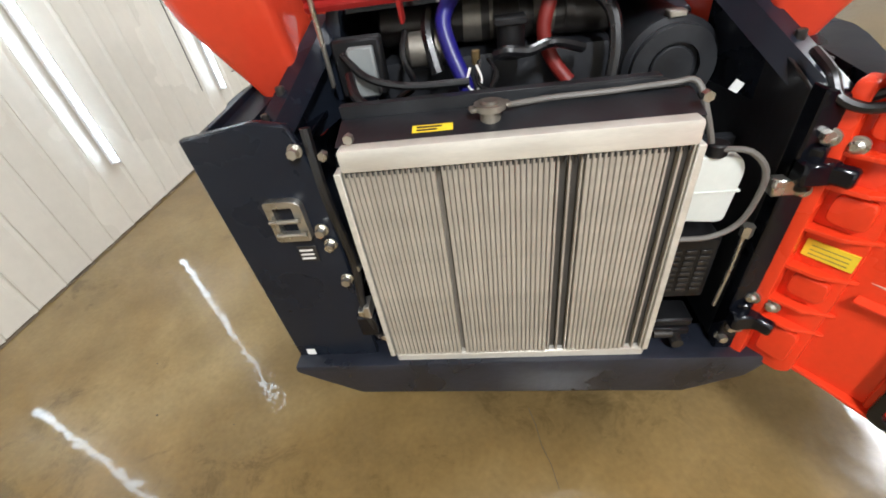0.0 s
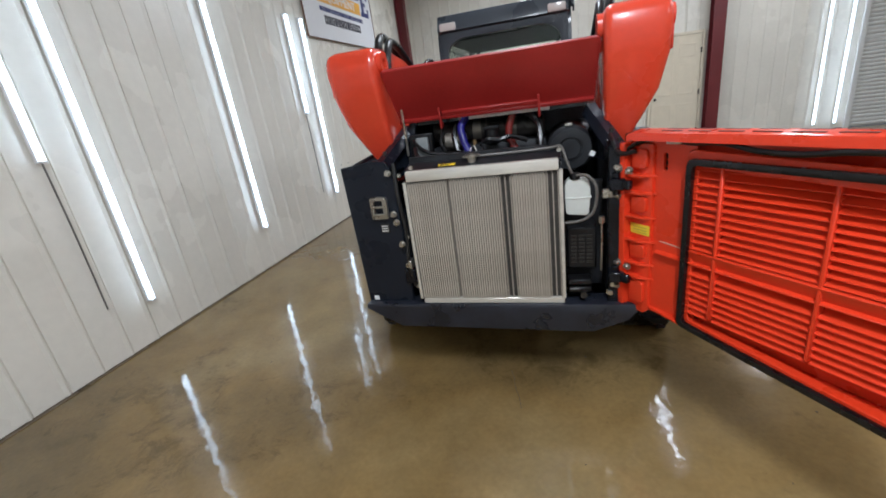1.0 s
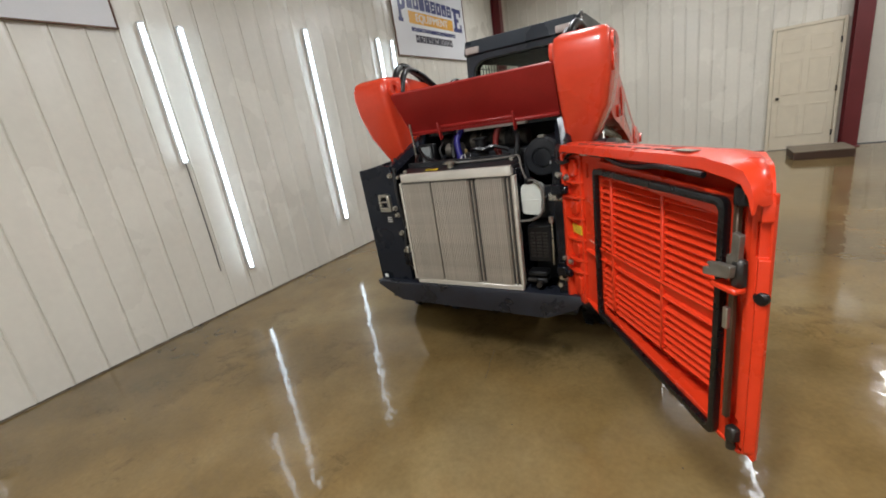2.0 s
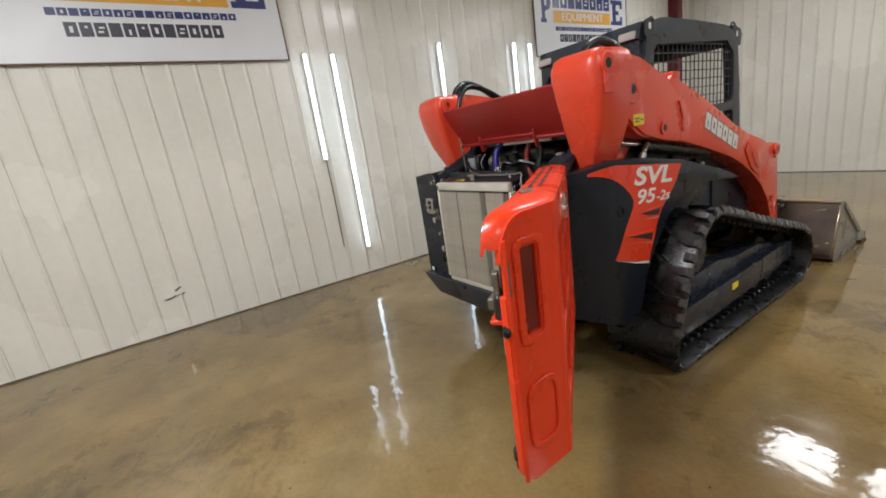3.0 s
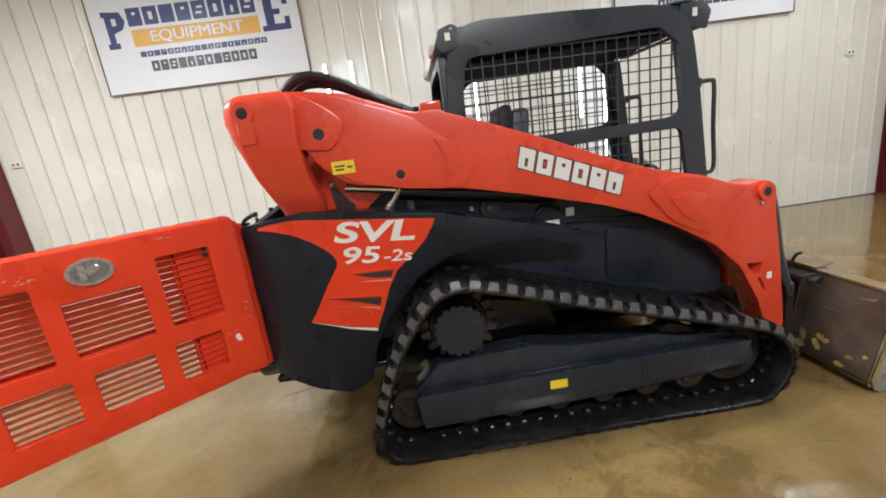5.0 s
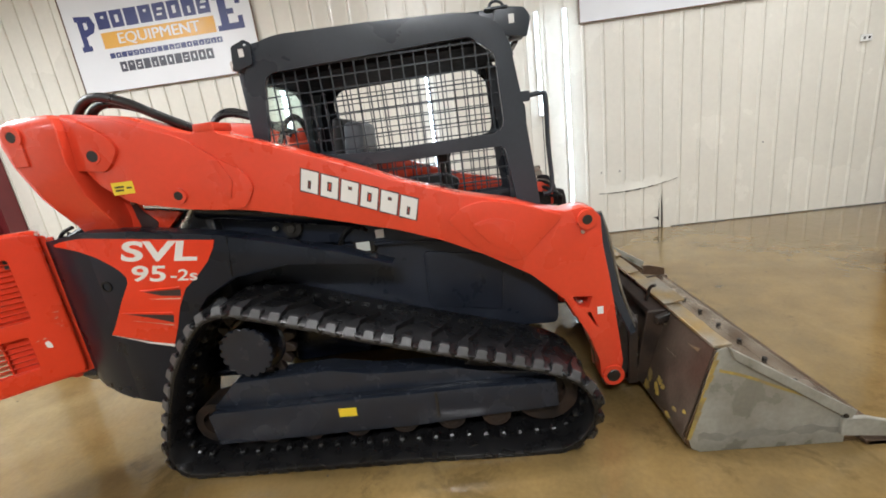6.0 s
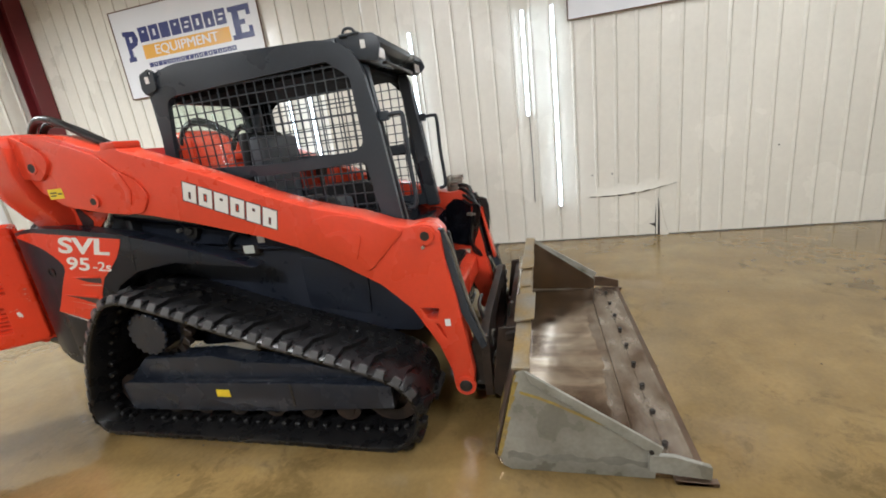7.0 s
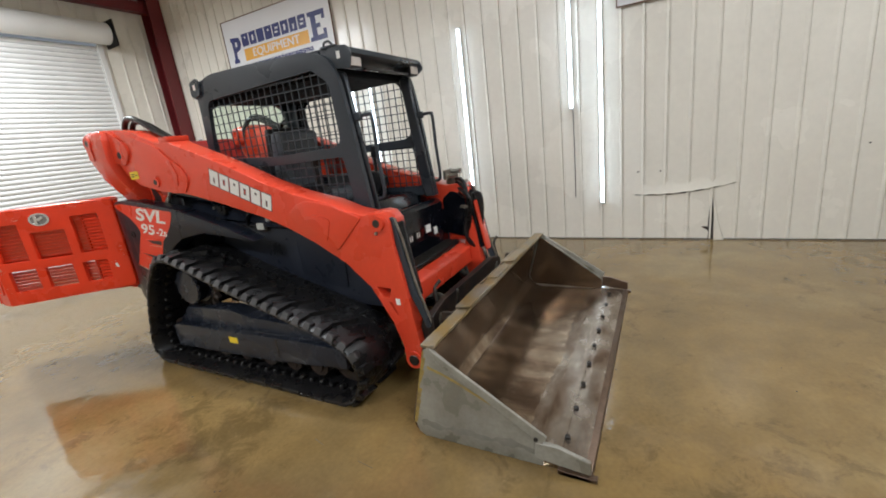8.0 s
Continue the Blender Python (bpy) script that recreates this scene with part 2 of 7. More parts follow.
LAMPGLASS = shader("lamp_lens", (0.62, 0.56, 0.52), 0.15, vary=0.1, coat=0.4)
BUCKET_OUT = shader("scuffed_grey_paint", (0.37, 0.36, 0.31), 0.34, vary=0.35, scale=5, fine=50, bump=0.16, second=(0.22, 0.208, 0.17), spread=0.14)
BUCKET_IN = worn_steel()
BUCKET_EDGE = shader("scraped_steel_edge", (0.46, 0.40, 0.33), 0.22, metal=0.8, vary=0.35, scale=7, second=(0.15, 0.095, 0.058), bump=0.12, spread=0.12, stretch=(0.5, 1, 1))
BUCKET_BACK = shader("rusty_brown_back", (0.150, 0.112, 0.085), 0.34, metal=0.3, vary=0.4, scale=5, bump=0.2, second=(0.070, 0.050, 0.036))
BUCKET_SCUFF = shader("pale_scuff", (0.255, 0.245, 0.21), 0.38, vary=0.3, scale=16, second=(0.20, 0.19, 0.165))
RUST = shader("rusty_edge", (0.16, 0.100, 0.062), 0.42, metal=0.45, vary=0.4, scale=9, bump=0.2)
OLDYELLOW = shader("old_yellow_paint", (0.52, 0.37, 0.07), 0.5, vary=0.4, scale=14, second=(0.26, 0.19, 0.08))
LIP = shader("worn_lip_paint", (0.30, 0.27, 0.22), 0.38, metal=0.3, vary=0.4, scale=7, second=(0.31, 0.20, 0.06), bump=0.2)
SIGN = shader("white_sign_vinyl", (0.78, 0.79, 0.82), 0.38, vary=0.04, scale=2)
WOOD = shader("stained_wood_trim", (0.20, 0.10, 0.055), 0.5, vary=0.3, scale=6, stretch=(1, 0.2, 1))
WOOD_DARK = shader("dark_brown_wood", (0.075, 0.035, 0.018), 0.6, vary=0.3, scale=6, stretch=(0.3, 1, 1))
WOOD_GREY = shader("weathered_board", (0.26, 0.21, 0.15), 0.6, vary=0.3, scale=6, stretch=(0.2, 1, 1), piece=0.15)
NAVY = shader("navy_vinyl", (0.035, 0.045, 0.17), 0.4, vary=0.06)
ORANGE = shader("amber_vinyl", (0.80, 0.42, 0.06), 0.4, vary=0.06)
GREYTEXT = shader("charcoal_vinyl", (0.05, 0.05, 0.075), 0.4)
GLASS = clear_glass("greenish_window", (0.80, 0.93, 0.86))
SEATMAT = shader("grey_vinyl_seat", (0.11, 0.125, 0.145), 0.40, vary=0.2, scale=8)
CABLE = shader("black_hose", (0.007, 0.007, 0.008), 0.34, vary=0.2, scale=15)
TUBE = glow("led_tube", (0.78, 0.91, 1.0), TUBE_GLOW)
PANEL = glow("lamp_diffuser", (1.0, 0.98, 0.94), PANEL_GLOW)
LAMPBODY = shader("white_lamp_housing", (0.75, 0.75, 0.75), 0.4, vary=0.04)
CORD = shader("grey_cord", (0.15, 0.14, 0.125), 0.45)


# ---- mesh tools ----
def finish(bm, name, material, smooth=False):
    bmesh.ops.recalc_face_normals(bm, faces=bm.faces)
    me = bpy.data.meshes.new(name)
    bm.to_mesh(me)
    bm.free()
    for m in (material if isinstance(material, (list, tuple)) else [material]):
        me.materials.append(m)
    if smooth:
        me.shade_smooth()
        try:
            me.set_sharp_from_angle(angle=radians(38))
        except Exception:
            pass
    return me


def thing(name, label, category, at=(0, 0, 0), group="", kind=""):
    ob = new(name)
    ob.location = at
    ob.empty_display_size = 0.1
    return tagged(ob, label, category, group, kind)


def part(name, bm, material, parent=None, label="", smooth=True):
    """Links a bmesh as one mesh object under a thing or a part."""
    ob = new(name, finish(bm, name, material, smooth))
    if parent is not None:
        under(ob, parent)
    return tagged(ob, label)


def origin_of(ob):
    m = ob.matrix_basis
    return origin_of(ob.parent) @ ob.matrix_parent_inverse @ m if ob.parent else m.copy()


def under(ob, parent):
    ob.parent = parent
    ob.matrix_parent_inverse = origin_of(parent).inverted()
    return ob


def put(name, me, m, parent, label=""):
    """One more object on a shared mesh, at the pose m in the world."""
    ob = new(name, me)
    ob.matrix_basis = m
    if parent is not None:
        under(ob, parent)
    return tagged(ob, label)


def soften(bm, width, seg=1, angle=25):
    if width:
        es = [e for e in bm.edges if len(e.link_faces) == 2 and e.calc_face_angle(0) > radians(angle)]
        bmesh.ops.bevel(bm, geom=es, offset=width, segments=seg, affect="EDGES", clamp_overlap=True, profile=0.6)
    return bm


def box(x0, x1, y0, y1, z0, z1, bevel=0.004, seg=1, bm=None):
    b = bmesh.new()
    bmesh.ops.create_cube(b, size=1)
    bmesh.ops.transform(b, matrix=Matrix.LocRotScale(((x0 + x1) / 2, (y0 + y1) / 2, (z0 + z1) / 2), None, (abs(x1 - x0), abs(y1 - y0), abs(z1 - z0))), verts=b.verts)
    soften(b, min(bevel, 0.45 * min(abs(x1 - x0), abs(y1 - y0), abs(z1 - z0))), seg)
    return join(bm, b)


def join(bm, b):
    """Adds b to bm (or returns b where bm is None)."""
    if bm is None:
        return b
    me = bpy.data.meshes.new("tmp")
    b.to_mesh(me)
    b.free()
    bm.from_mesh(me)
    bpy.data.meshes.remove(me)
    return bm


def plate(outer, holes=(), a=0.0, b=0.01, axis="x", bevel=0.0, seg=1, bm=None):
    """A flat outline with holes, thick from a to b along an axis. Outlines are (y, z) for x, (x, z) for y and (x, y) for z."""
    place = {"x": lambda p, w: (w, p[0], p[1]), "y": lambda p, w: (p[0], w, p[1]), "z": lambda p, w: (p[0], p[1], w)}[axis]
    bb = bmesh.new()
    es = []
    for loop in (outer, *holes):
        vs = [bb.verts.new(place(p, a)) for p in loop]
        es += [bb.edges.new((vs[i - 1], vs[i])) for i in range(len(vs))]
    bmesh.ops.triangle_fill(bb, use_beauty=True, use_dissolve=False, edges=es)
    bmesh.ops.dissolve_limit(bb, angle_limit=0.01, verts=bb.verts, edges=bb.edges) if not holes else None
    r = bmesh.ops.extrude_face_region(bb, geom=bb.faces[:])
    d = Vector(place((0, 0), b)) - Vector(place((0, 0), a))
    bmesh.ops.translate(bb, vec=d, verts=[v for v in r["geom"] if isinstance(v, bmesh.types.BMVert)])
    bmesh.ops.recalc_face_normals(bb, faces=bb.faces)
    soften(bb, bevel, seg, 30)
    return join(bm, bb)


def cyl(c, r, depth, axis="x", seg=24, bevel=0.0, r2=None, bm=None):
    b = bmesh.new()
    bmesh.ops.create_cone(b, cap_ends=True, segments=seg, radius1=r, radius2=r if r2 is None else r2, depth=depth)
    turn = {"x": Matrix.Rotation(math.pi / 2, 4, "Y"), "y": Matrix.Rotation(-math.pi / 2, 4, "X"), "z": Matrix.Identity(4)}[axis]
    bmesh.ops.transform(b, matrix=Matrix.Translation(c) @ turn, verts=b.verts)
    soften(b, bevel, 1, 50)
    return join(bm, b)


def ring(c, r0, r1, depth, axis="x", seg=28, bm=None):
    """A flat ring (washer, rim, boss with a bore)."""
    b = bmesh.new()
    rows = []
    for r, w in ((r1, -depth / 2), (r1, depth / 2), (r0, depth / 2), (r0, -depth / 2)):
        row = []
        for i in range(seg):
            u, v = r * math.cos(2 * math.pi * i / seg), r * math.sin(2 * math.pi * i / seg)
            row.append(b.verts.new({"x": (w, u, v), "y": (u, w, v), "z": (u, v, w)}[axis]))
        rows.append(row)
    for k in range(4):
        p, q = rows[k], rows[(k + 1) % 4]
        for i in range(seg):
            b.faces.new((p[i - 1], p[i], q[i], q[i - 1]))
    bmesh.ops.translate(b, vec=c, verts=b.verts)
    return join(bm, b)


def tube(points, r, seg=8, bm=None, smooth=4, closed=False):
    """A round bar or hose along a line of points, rounded by splitting each span."""
    pts = [Vector(p) for p in points]
    if smooth > 1 and len(pts) > 2:
        fine = []
        n = len(pts)
        for i in range(n - 1):
            p0, p1, p2, p3 = pts[max(i - 1, 0)], pts[i], pts[i + 1], pts[min(i + 2, n - 1)]
            for k in range(smooth):
                t = k / smooth
                fine.append(0.5 * ((2 * p1) + (p2 - p0) * t + (2 * p0 - 5 * p1 + 4 * p2 - p3) * t * t + (3 * p1 - p0 - 3 * p2 + p3) * t ** 3))
        pts = fine + [pts[-1]]
    b = bmesh.new()
    rows, side = [], None
    for i, p in enumerate(pts):
        d = (pts[min(i + 1, len(pts) - 1)] - pts[max(i - 1, 0)]).normalized()
        if side is None:
            side = d.orthogonal().normalized()
        side = (side - d * side.dot(d)).normalized()
        up = d.cross(side)
        rows.append([b.verts.new(p + r * (side * math.cos(2 * math.pi * k / seg) + up * math.sin(2 * math.pi * k / seg))) for k in range(seg)])
    for p, q in zip(rows, rows[1:]):
        for k in range(seg):
            b.faces.new((p[k - 1], p[k], q[k], q[k - 1]))
    b.faces.new(rows[0][::-1])
    b.faces.new(rows[-1])
    return join(bm, b)


def moved(bm, m):
    bmesh.ops.transform(bm, matrix=m, verts=bm.verts)
    return bm


def mirrored(bm, about):
    bmesh.ops.transform(bm, matrix=Matrix.Translation((2 * about, 0, 0)) @ Matrix.Diagonal((-1, 1, 1, 1)), verts=bm.verts)
    bmesh.ops.reverse_faces(bm, faces=bm.faces)
    return bm


def rounded(pts, r, n=4):
    """An outline whose corners are rounded by r (a number, or one for each corner)."""
    out = []
    m = len(pts)
    for i in range(m):
        rr = r[i] if isinstance(r, (list, tuple)) else r
        p, c, q = Vector((*pts[i - 1], 0)), Vector((*pts[i], 0)), Vector((*pts[(i + 1) % m], 0))
        if rr <= 0:
            out.append(tuple(c[:2]))
            continue
        a, b = c + (p - c).normalized() * min(rr, 0.45 * (p - c).length), c + (q - c).normalized() * min(rr, 0.45 * (q - c).length)
        for k in range(n + 1):
            t = k / n
            v = a * (1 - t) ** 2 + c * 2 * t * (1 - t) + b * t * t
            out.append((v.x, v.y))
    return out


def writing(body, size, m, material, parent, name="lettering", depth=0.0006, shear=0.0, squeeze=1.0, bold=0.0, align="CENTER"):
    """Words in the built-in font as a mesh, standing in the local x, y plane of m."""
    cu = bpy.data.curves.new(name, "FONT")
    cu.body, cu.size, cu.extrude, cu.shear, cu.offset = body, size, depth, shear, bold
    cu.align_x, cu.align_y = align, "CENTER"
    tmp = bpy.data.objects.new("tmp", cu)
    scene.collection.objects.link(tmp)
    bpy.context.view_layer.update()
    me = bpy.data.meshes.new_from_object(tmp.evaluated_get(bpy.context.evaluated_depsgraph_get()))
    bpy.data.objects.remove(tmp)
    bpy.data.curves.remove(cu)
    me.transform(m @ Matrix.Diagonal((squeeze, 1, 1, 1)))
    me.name = name
    me.materials.clear()
    me.materials.append(material)
    ob = new(name, me)
    if parent is not None:
        under(ob, parent)
    return ob


# ---- the hall ----
WEST, NORTH, SOUTH, EAST, TOP = -2.80, 8.4, -4.3, 9.6, 4.9
GROUND = -0.016


def ribbed_sheet(length, height, pitch=0.2286, first=0.1):
    """Painted steel wall sheeting: flat pans parted by narrow grooves with a soft shoulder, in the local x, z plane."""
    b = bmesh.new()
    xs = [(0.0, 0.0)]
    x = first
    while x < length - 0.03:
        xs += [(x - 0.036, 0.0), (x - 0.015, -0.009), (x - 0.006, -0.009), (x - 0.0035, 0.007), (x + 0.0045, 0.007), (x + 0.0075, -0.003), (x + 0.022, 0.0)]
        x += pitch
    xs.append((length, 0.0))
    lo = [b.verts.new((u, w, 0)) for u, w in xs]
    hi = [b.verts.new((u, w, height)) for u, w in xs]
    bk = [b.verts.new((u, 0.03, 0)) for u in (0, length)]
    bt = [b.verts.new((u, 0.03, height)) for u in (0, length)]
    for i in range(len(xs) - 1):
        b.faces.new((lo[i], lo[i + 1], hi[i + 1], hi[i]))
    b.faces.new((bk[1], bk[0], bt[0], bt[1]))
    return b


def wall_run(name, label, start, turn, length, z0=0.0, z1=TOP, first=0.1):
    ob = part(name, moved(ribbed_sheet(length, z1 - z0, first=first), pose(*start[:2], z0, 0, 0, turn)), WALL, None, label, smooth=False)
    return tagged(ob, category="wall", kind="structure")


floor = part("floor", box(WEST - 0.3, EAST + 0.3, SOUTH - 0.3, NORTH + 0.3, -0.15, GROUND, 0), FLOOR, None, "glossy brown stained concrete floor with damp patches", smooth=False)
tagged(floor, category="floor", kind="structure")
ceiling = part("ceiling", box(WEST - 0.3, EAST + 0.3, SOUTH - 0.3, NORTH + 0.3, TOP, TOP + 0.1, 0), CEIL, None, "plain white liner ceiling above the hall", smooth=False)
tagged(ceiling, category="ceiling", kind="structure")

# the west wall, with the torn seam near the floor as a gap between two sheets of its foot
wall_west = wall_run("wall_west", "cream ribbed steel wall with a torn seam and dents", (WEST, SOUTH, 0), 90, NORTH - SOUTH, first=0.065)
wall_north = wall_run("wall_north", "cream ribbed steel wall with a white panel door", (WEST, NORTH, 0), 0, 6.0 - WEST)
wall_north_2 = wall_run("wall_north_head", "cream ribbed steel wall above the rolling shutter", (6.0, NORTH, 0), 0, EAST - 6.0, z0=3.7)
wall_east = wall_run("wall_east", "cream ribbed steel wall of the hall", (EAST, NORTH, 0), -90, NORTH - SOUTH)
wall_south = wall_run("wall_south", "cream ribbed steel wall beside the rolling shutter", (-1.70, SOUTH, 0), 180, -1.70 - WEST)
wall_south_2 = wall_run("wall_south_head", "cream ribbed steel wall above the rolling shutter", (2.0, SOUTH, 0), 180, 3.7, z0=3.7)
wall_south_3 = wall_run("wall_south_side", "cream ribbed steel wall of the hall", (EAST, SOUTH, 0), 180, EAST - 2.0)
# sill strip under the sheeting, set back, dark and uneven
sill = bmesh.new()
random.seed(4)
y = SOUTH
while y < NORTH:
    w = random.uniform(0.15, 0.5)
    box(WEST - 0.02, WEST + 0.006 + random.uniform(0, 0.012), y, min(y + w, NORTH), GROUND, GROUND + random.uniform(0.002, 0.008), 0, bm=sill)
    y += w + random.uniform(0, 0.25)
tagged(part("baseboard", sill, DIRT, None, "dark dirt line along the foot of the wall", smooth=False), category="trim", kind="structure")


def column(name, x0, x1, y0, y1, label="maroon painted steel frame column"):
    b = bmesh.new()
    if (x1 - x0) > (y1 - y0):
        box(x0, x0 + 0.012, y0, y1, GROUND, TOP, 0.002, bm=b)
        box(x1 - 0.012, x1, y0, y1, GROUND, TOP, 0.002, bm=b)
        box(x0 + 0.012, x1 - 0.012, (y0 + y1) / 2 - 0.006, (y0 + y1) / 2 + 0.006, GROUND, TOP, 0.001, bm=b)
    else:
        box(x0, x1, y0, y0 + 0.012, GROUND, TOP, 0.002, bm=b)
        box(x0, x1, y1 - 0.012, y1, GROUND, TOP, 0.002, bm=b)
        box((x0 + x1) / 2 - 0.006, (x0 + x1) / 2 + 0.006, y0 + 0.012, y1 - 0.012, GROUND, TOP, 0.001, bm=b)
    box(x0 - 0.03, x1 + 0.03, y0 - 0.03, y1 + 0.03, GROUND, 0.0, 0.002, bm=b)
    return tagged(part(name, b, MAROON, None, label), category="column", kind="structure")


column("column_southwest", WEST + 0.02, WEST + 0.26, SOUTH + 0.03, SOUTH + 0.28)
column("column_northwest", WEST + 0.015, WEST + 0.205, 7.56, 7.73)
column("column_north", 3.41, 3.63, NORTH - 0.28, NORTH - 0.04)
beam = bmesh.new()
box(WEST, EAST, SOUTH + 0.03, SOUTH + 0.17, 4.22, 4.40, 0.003, bm=beam)
tagged(part("beam_south", beam, MAROON, None, "maroon steel header beam above the shutter"), category="beam", kind="structure")


# rolling shutters
def shutter(name, x0, x1, y, inward, head, label):
    th = thing(name, label, "rolling shutter", ((x0 + x1) / 2, y, 0), kind="structure")
    slat = bmesh.new()
    prof = [(0, 0), (0.012, 0.012), (0.018, 0.035), (0.012, 0.058), (0, 0.068)]
    vs = [[slat.verts.new((x, inward * p, q)) for p, q in prof] for x in (x0 + 0.02, x1 - 0.02)]
    for i in range(len(prof) - 1):
        slat.faces.new((vs[0][i], vs[1][i], vs[1][i + 1], vs[0][i + 1]))
    me = finish(slat, "slat", SHUTTER, True)
    z = GROUND + 0.02
    while z < head - 0.07:
        put("slat", me, pose(0, y, z), th)
        z += 0.072
    for x in (x0, x1):
        part("guide_rail", box(x - 0.045, x + 0.035, y, y + inward * 0.06, GROUND, head, 0.003), SHUTTER, th)
    part("hood", moved(cyl((0, 0, 0), 0.17, x1 - x0 + 0.25, "x", 28, 0.01), pose((x0 + x1) / 2, y + inward * 0.16, head + 0.16)), SHUTTER, th, "rolled white hood drum")
    for x in (x0 - 0.15, x1 + 0.15):
        part("end_bracket", box(x - 0.012, x + 0.012, y, y + inward * 0.36, head - 0.05, head + 0.36, 0.003), PLASTIC, th)
    return th


shutter("shutter_south", -1.70, 2.0, SOUTH - 0.02, 1, 3.62, "closed white rolling steel shutter door with a hood")
shutter("shutter_north", 6.0, 9.0, NORTH + 0.02, -1, 3.62, "closed white rolling steel shutter door")


# the cream six-panel door
def panel_door(x0, x1, y, h):
    th = thing("door_1", "closed cream six-panel door in the steel wall", "door", ((x0 + x1) / 2, y, 0), kind="structure")
    part("leaf", box(x0, x1, y - 0.03, y, GROUND + 0.01, h, 0.003), DOOR_WHITE, th)
    cx = (x0 + x1) / 2
    for a, b in ((x0 + 0.09, cx - 0.045), (cx + 0.045, x1 - 0.09)):
        for z0, z1 in ((0.24, 0.82), (1.00, 1.60), (1.72, 1.98)):
            part("panel", plate(rounded([(a, z0), (b, z0), (b, z1), (a, z1)], 0.004, 1), [[(a + 0.03, z0 + 0.03), (b - 0.03, z0 + 0.03), (b - 0.03, z1 - 0.03), (a + 0.03, z1 - 0.03)]], y - 0.038, y - 0.03, "y", 0.002), DOOR_WHITE, th)
    for a, b, c, d in ((x0 - 0.06, x0 - 0.005, GROUND, h + 0.06), (x1 + 0.005, x1 + 0.06, GROUND, h + 0.06)):
        part("casing", box(a, b, y - 0.04, y + 0.01, c, d, 0.004), DOOR_WHITE, th)
    part("casing", box(x0 - 0.005, x1 + 0.005, y - 0.04, y + 0.01, h + 0.006, h + 0.06, 0.004), DOOR_WHITE, th)
    part("knob", cyl((x0 + 0.07, y - 0.06, 0.95), 0.028, 0.05, "y", 16, 0.008), BOLT, th, "dark round knob")
    for z in (0.25, 1.02, 1.82):
        part("hinge", box(x1 - 0.012, x1 + 0.012, y - 0.046, y - 0.03, z - 0.05, z + 0.05, 0.002), BOLT, th)


panel_door(2.40, 3.30, NORTH - 0.03, 2.13)


def door_step(x0, x1, y0, y1, h):
    th = thing("door_step", "low brown wooden step on the floor before the door", "step", ((x0 + x1) / 2, (y0 + y1) / 2, GROUND))
    part("fascia", box(x0, x1, y0, y0 + 0.03, GROUND, h - 0.022, 0.003), WOOD_DARK, th)
    part("fascia", box(x0, x1, y1 - 0.03, y1, GROUND, h - 0.022, 0.003), WOOD_DARK, th)
    for x in (x0, (x0 + x1) / 2, x1 - 0.04):
        part("bearer", box(x, x + 0.04, y0 + 0.03, y1 - 0.03, GROUND, h - 0.022, 0.002), WOOD_DARK, th)
    n = 6
    for i in range(n):
        a = y0 - 0.01 + (y1 - y0 + 0.02) * i / n
        part("board", box(x0 - 0.01, x1 + 0.01, a, a + (y1 - y0 + 0.02) / n - 0.008, h - 0.021, h, 0.003), WOOD_GREY, th)


door_step(2.60, 3.36, 7.02, 7.75, 0.13)


# vertical LED tubes on the walls
def wall_tube(m, z0, z1, label, cord=0.0):
    th = thing("wall_light", label, "tube light", (0, 0, 0), "tube lights on the wall")
    part("housing", box(-0.022, 0.022, -0.030, 0.0, z0, z1, 0.004), LAMPBODY, th)
    part("tube", cyl((0, -0.045, (z0 + z1) / 2), 0.017, z1 - z0 - 0.03, "z", 14), TUBE, th, "glowing white tube")
    for z in (z0, z1 - 0.018):
        part("end_cap", box(-0.02, 0.02, -0.066, -0.026, z, z + 0.018, 0.004), LAMPBODY, th)
    if cord:
        part("cord", tube([(0.012, -0.01, z0), (0.016, -0.012, z0 - cord * 0.5), (0.012, -0.01, z0 - cord)], 0.006, 6), CORD, th)
    th.matrix_basis = m
    return th


for y, z0, z1, cord in ((0.04, 1.468, 2.645, 1.05), (0.36, 0.33, 2.64, 0), (1.85, 0.45, 2.76, 0), (3.21, 1.585, 2.765, 1.05), (3.54, 0.45, 2.76, 0)):
    wall_tube(pose(WEST + 0.018, y, 0, 0, 0, 90), z0, z1, "lit vertical white LED tube on the ribbed wall", cord)
for x in (5.42, 5.77):
    wall_tube(pose(x, NORTH - 0.018, 0, 0, 0, 0), 0.1, 2.42, "lit vertical white LED tube beside the shutter")


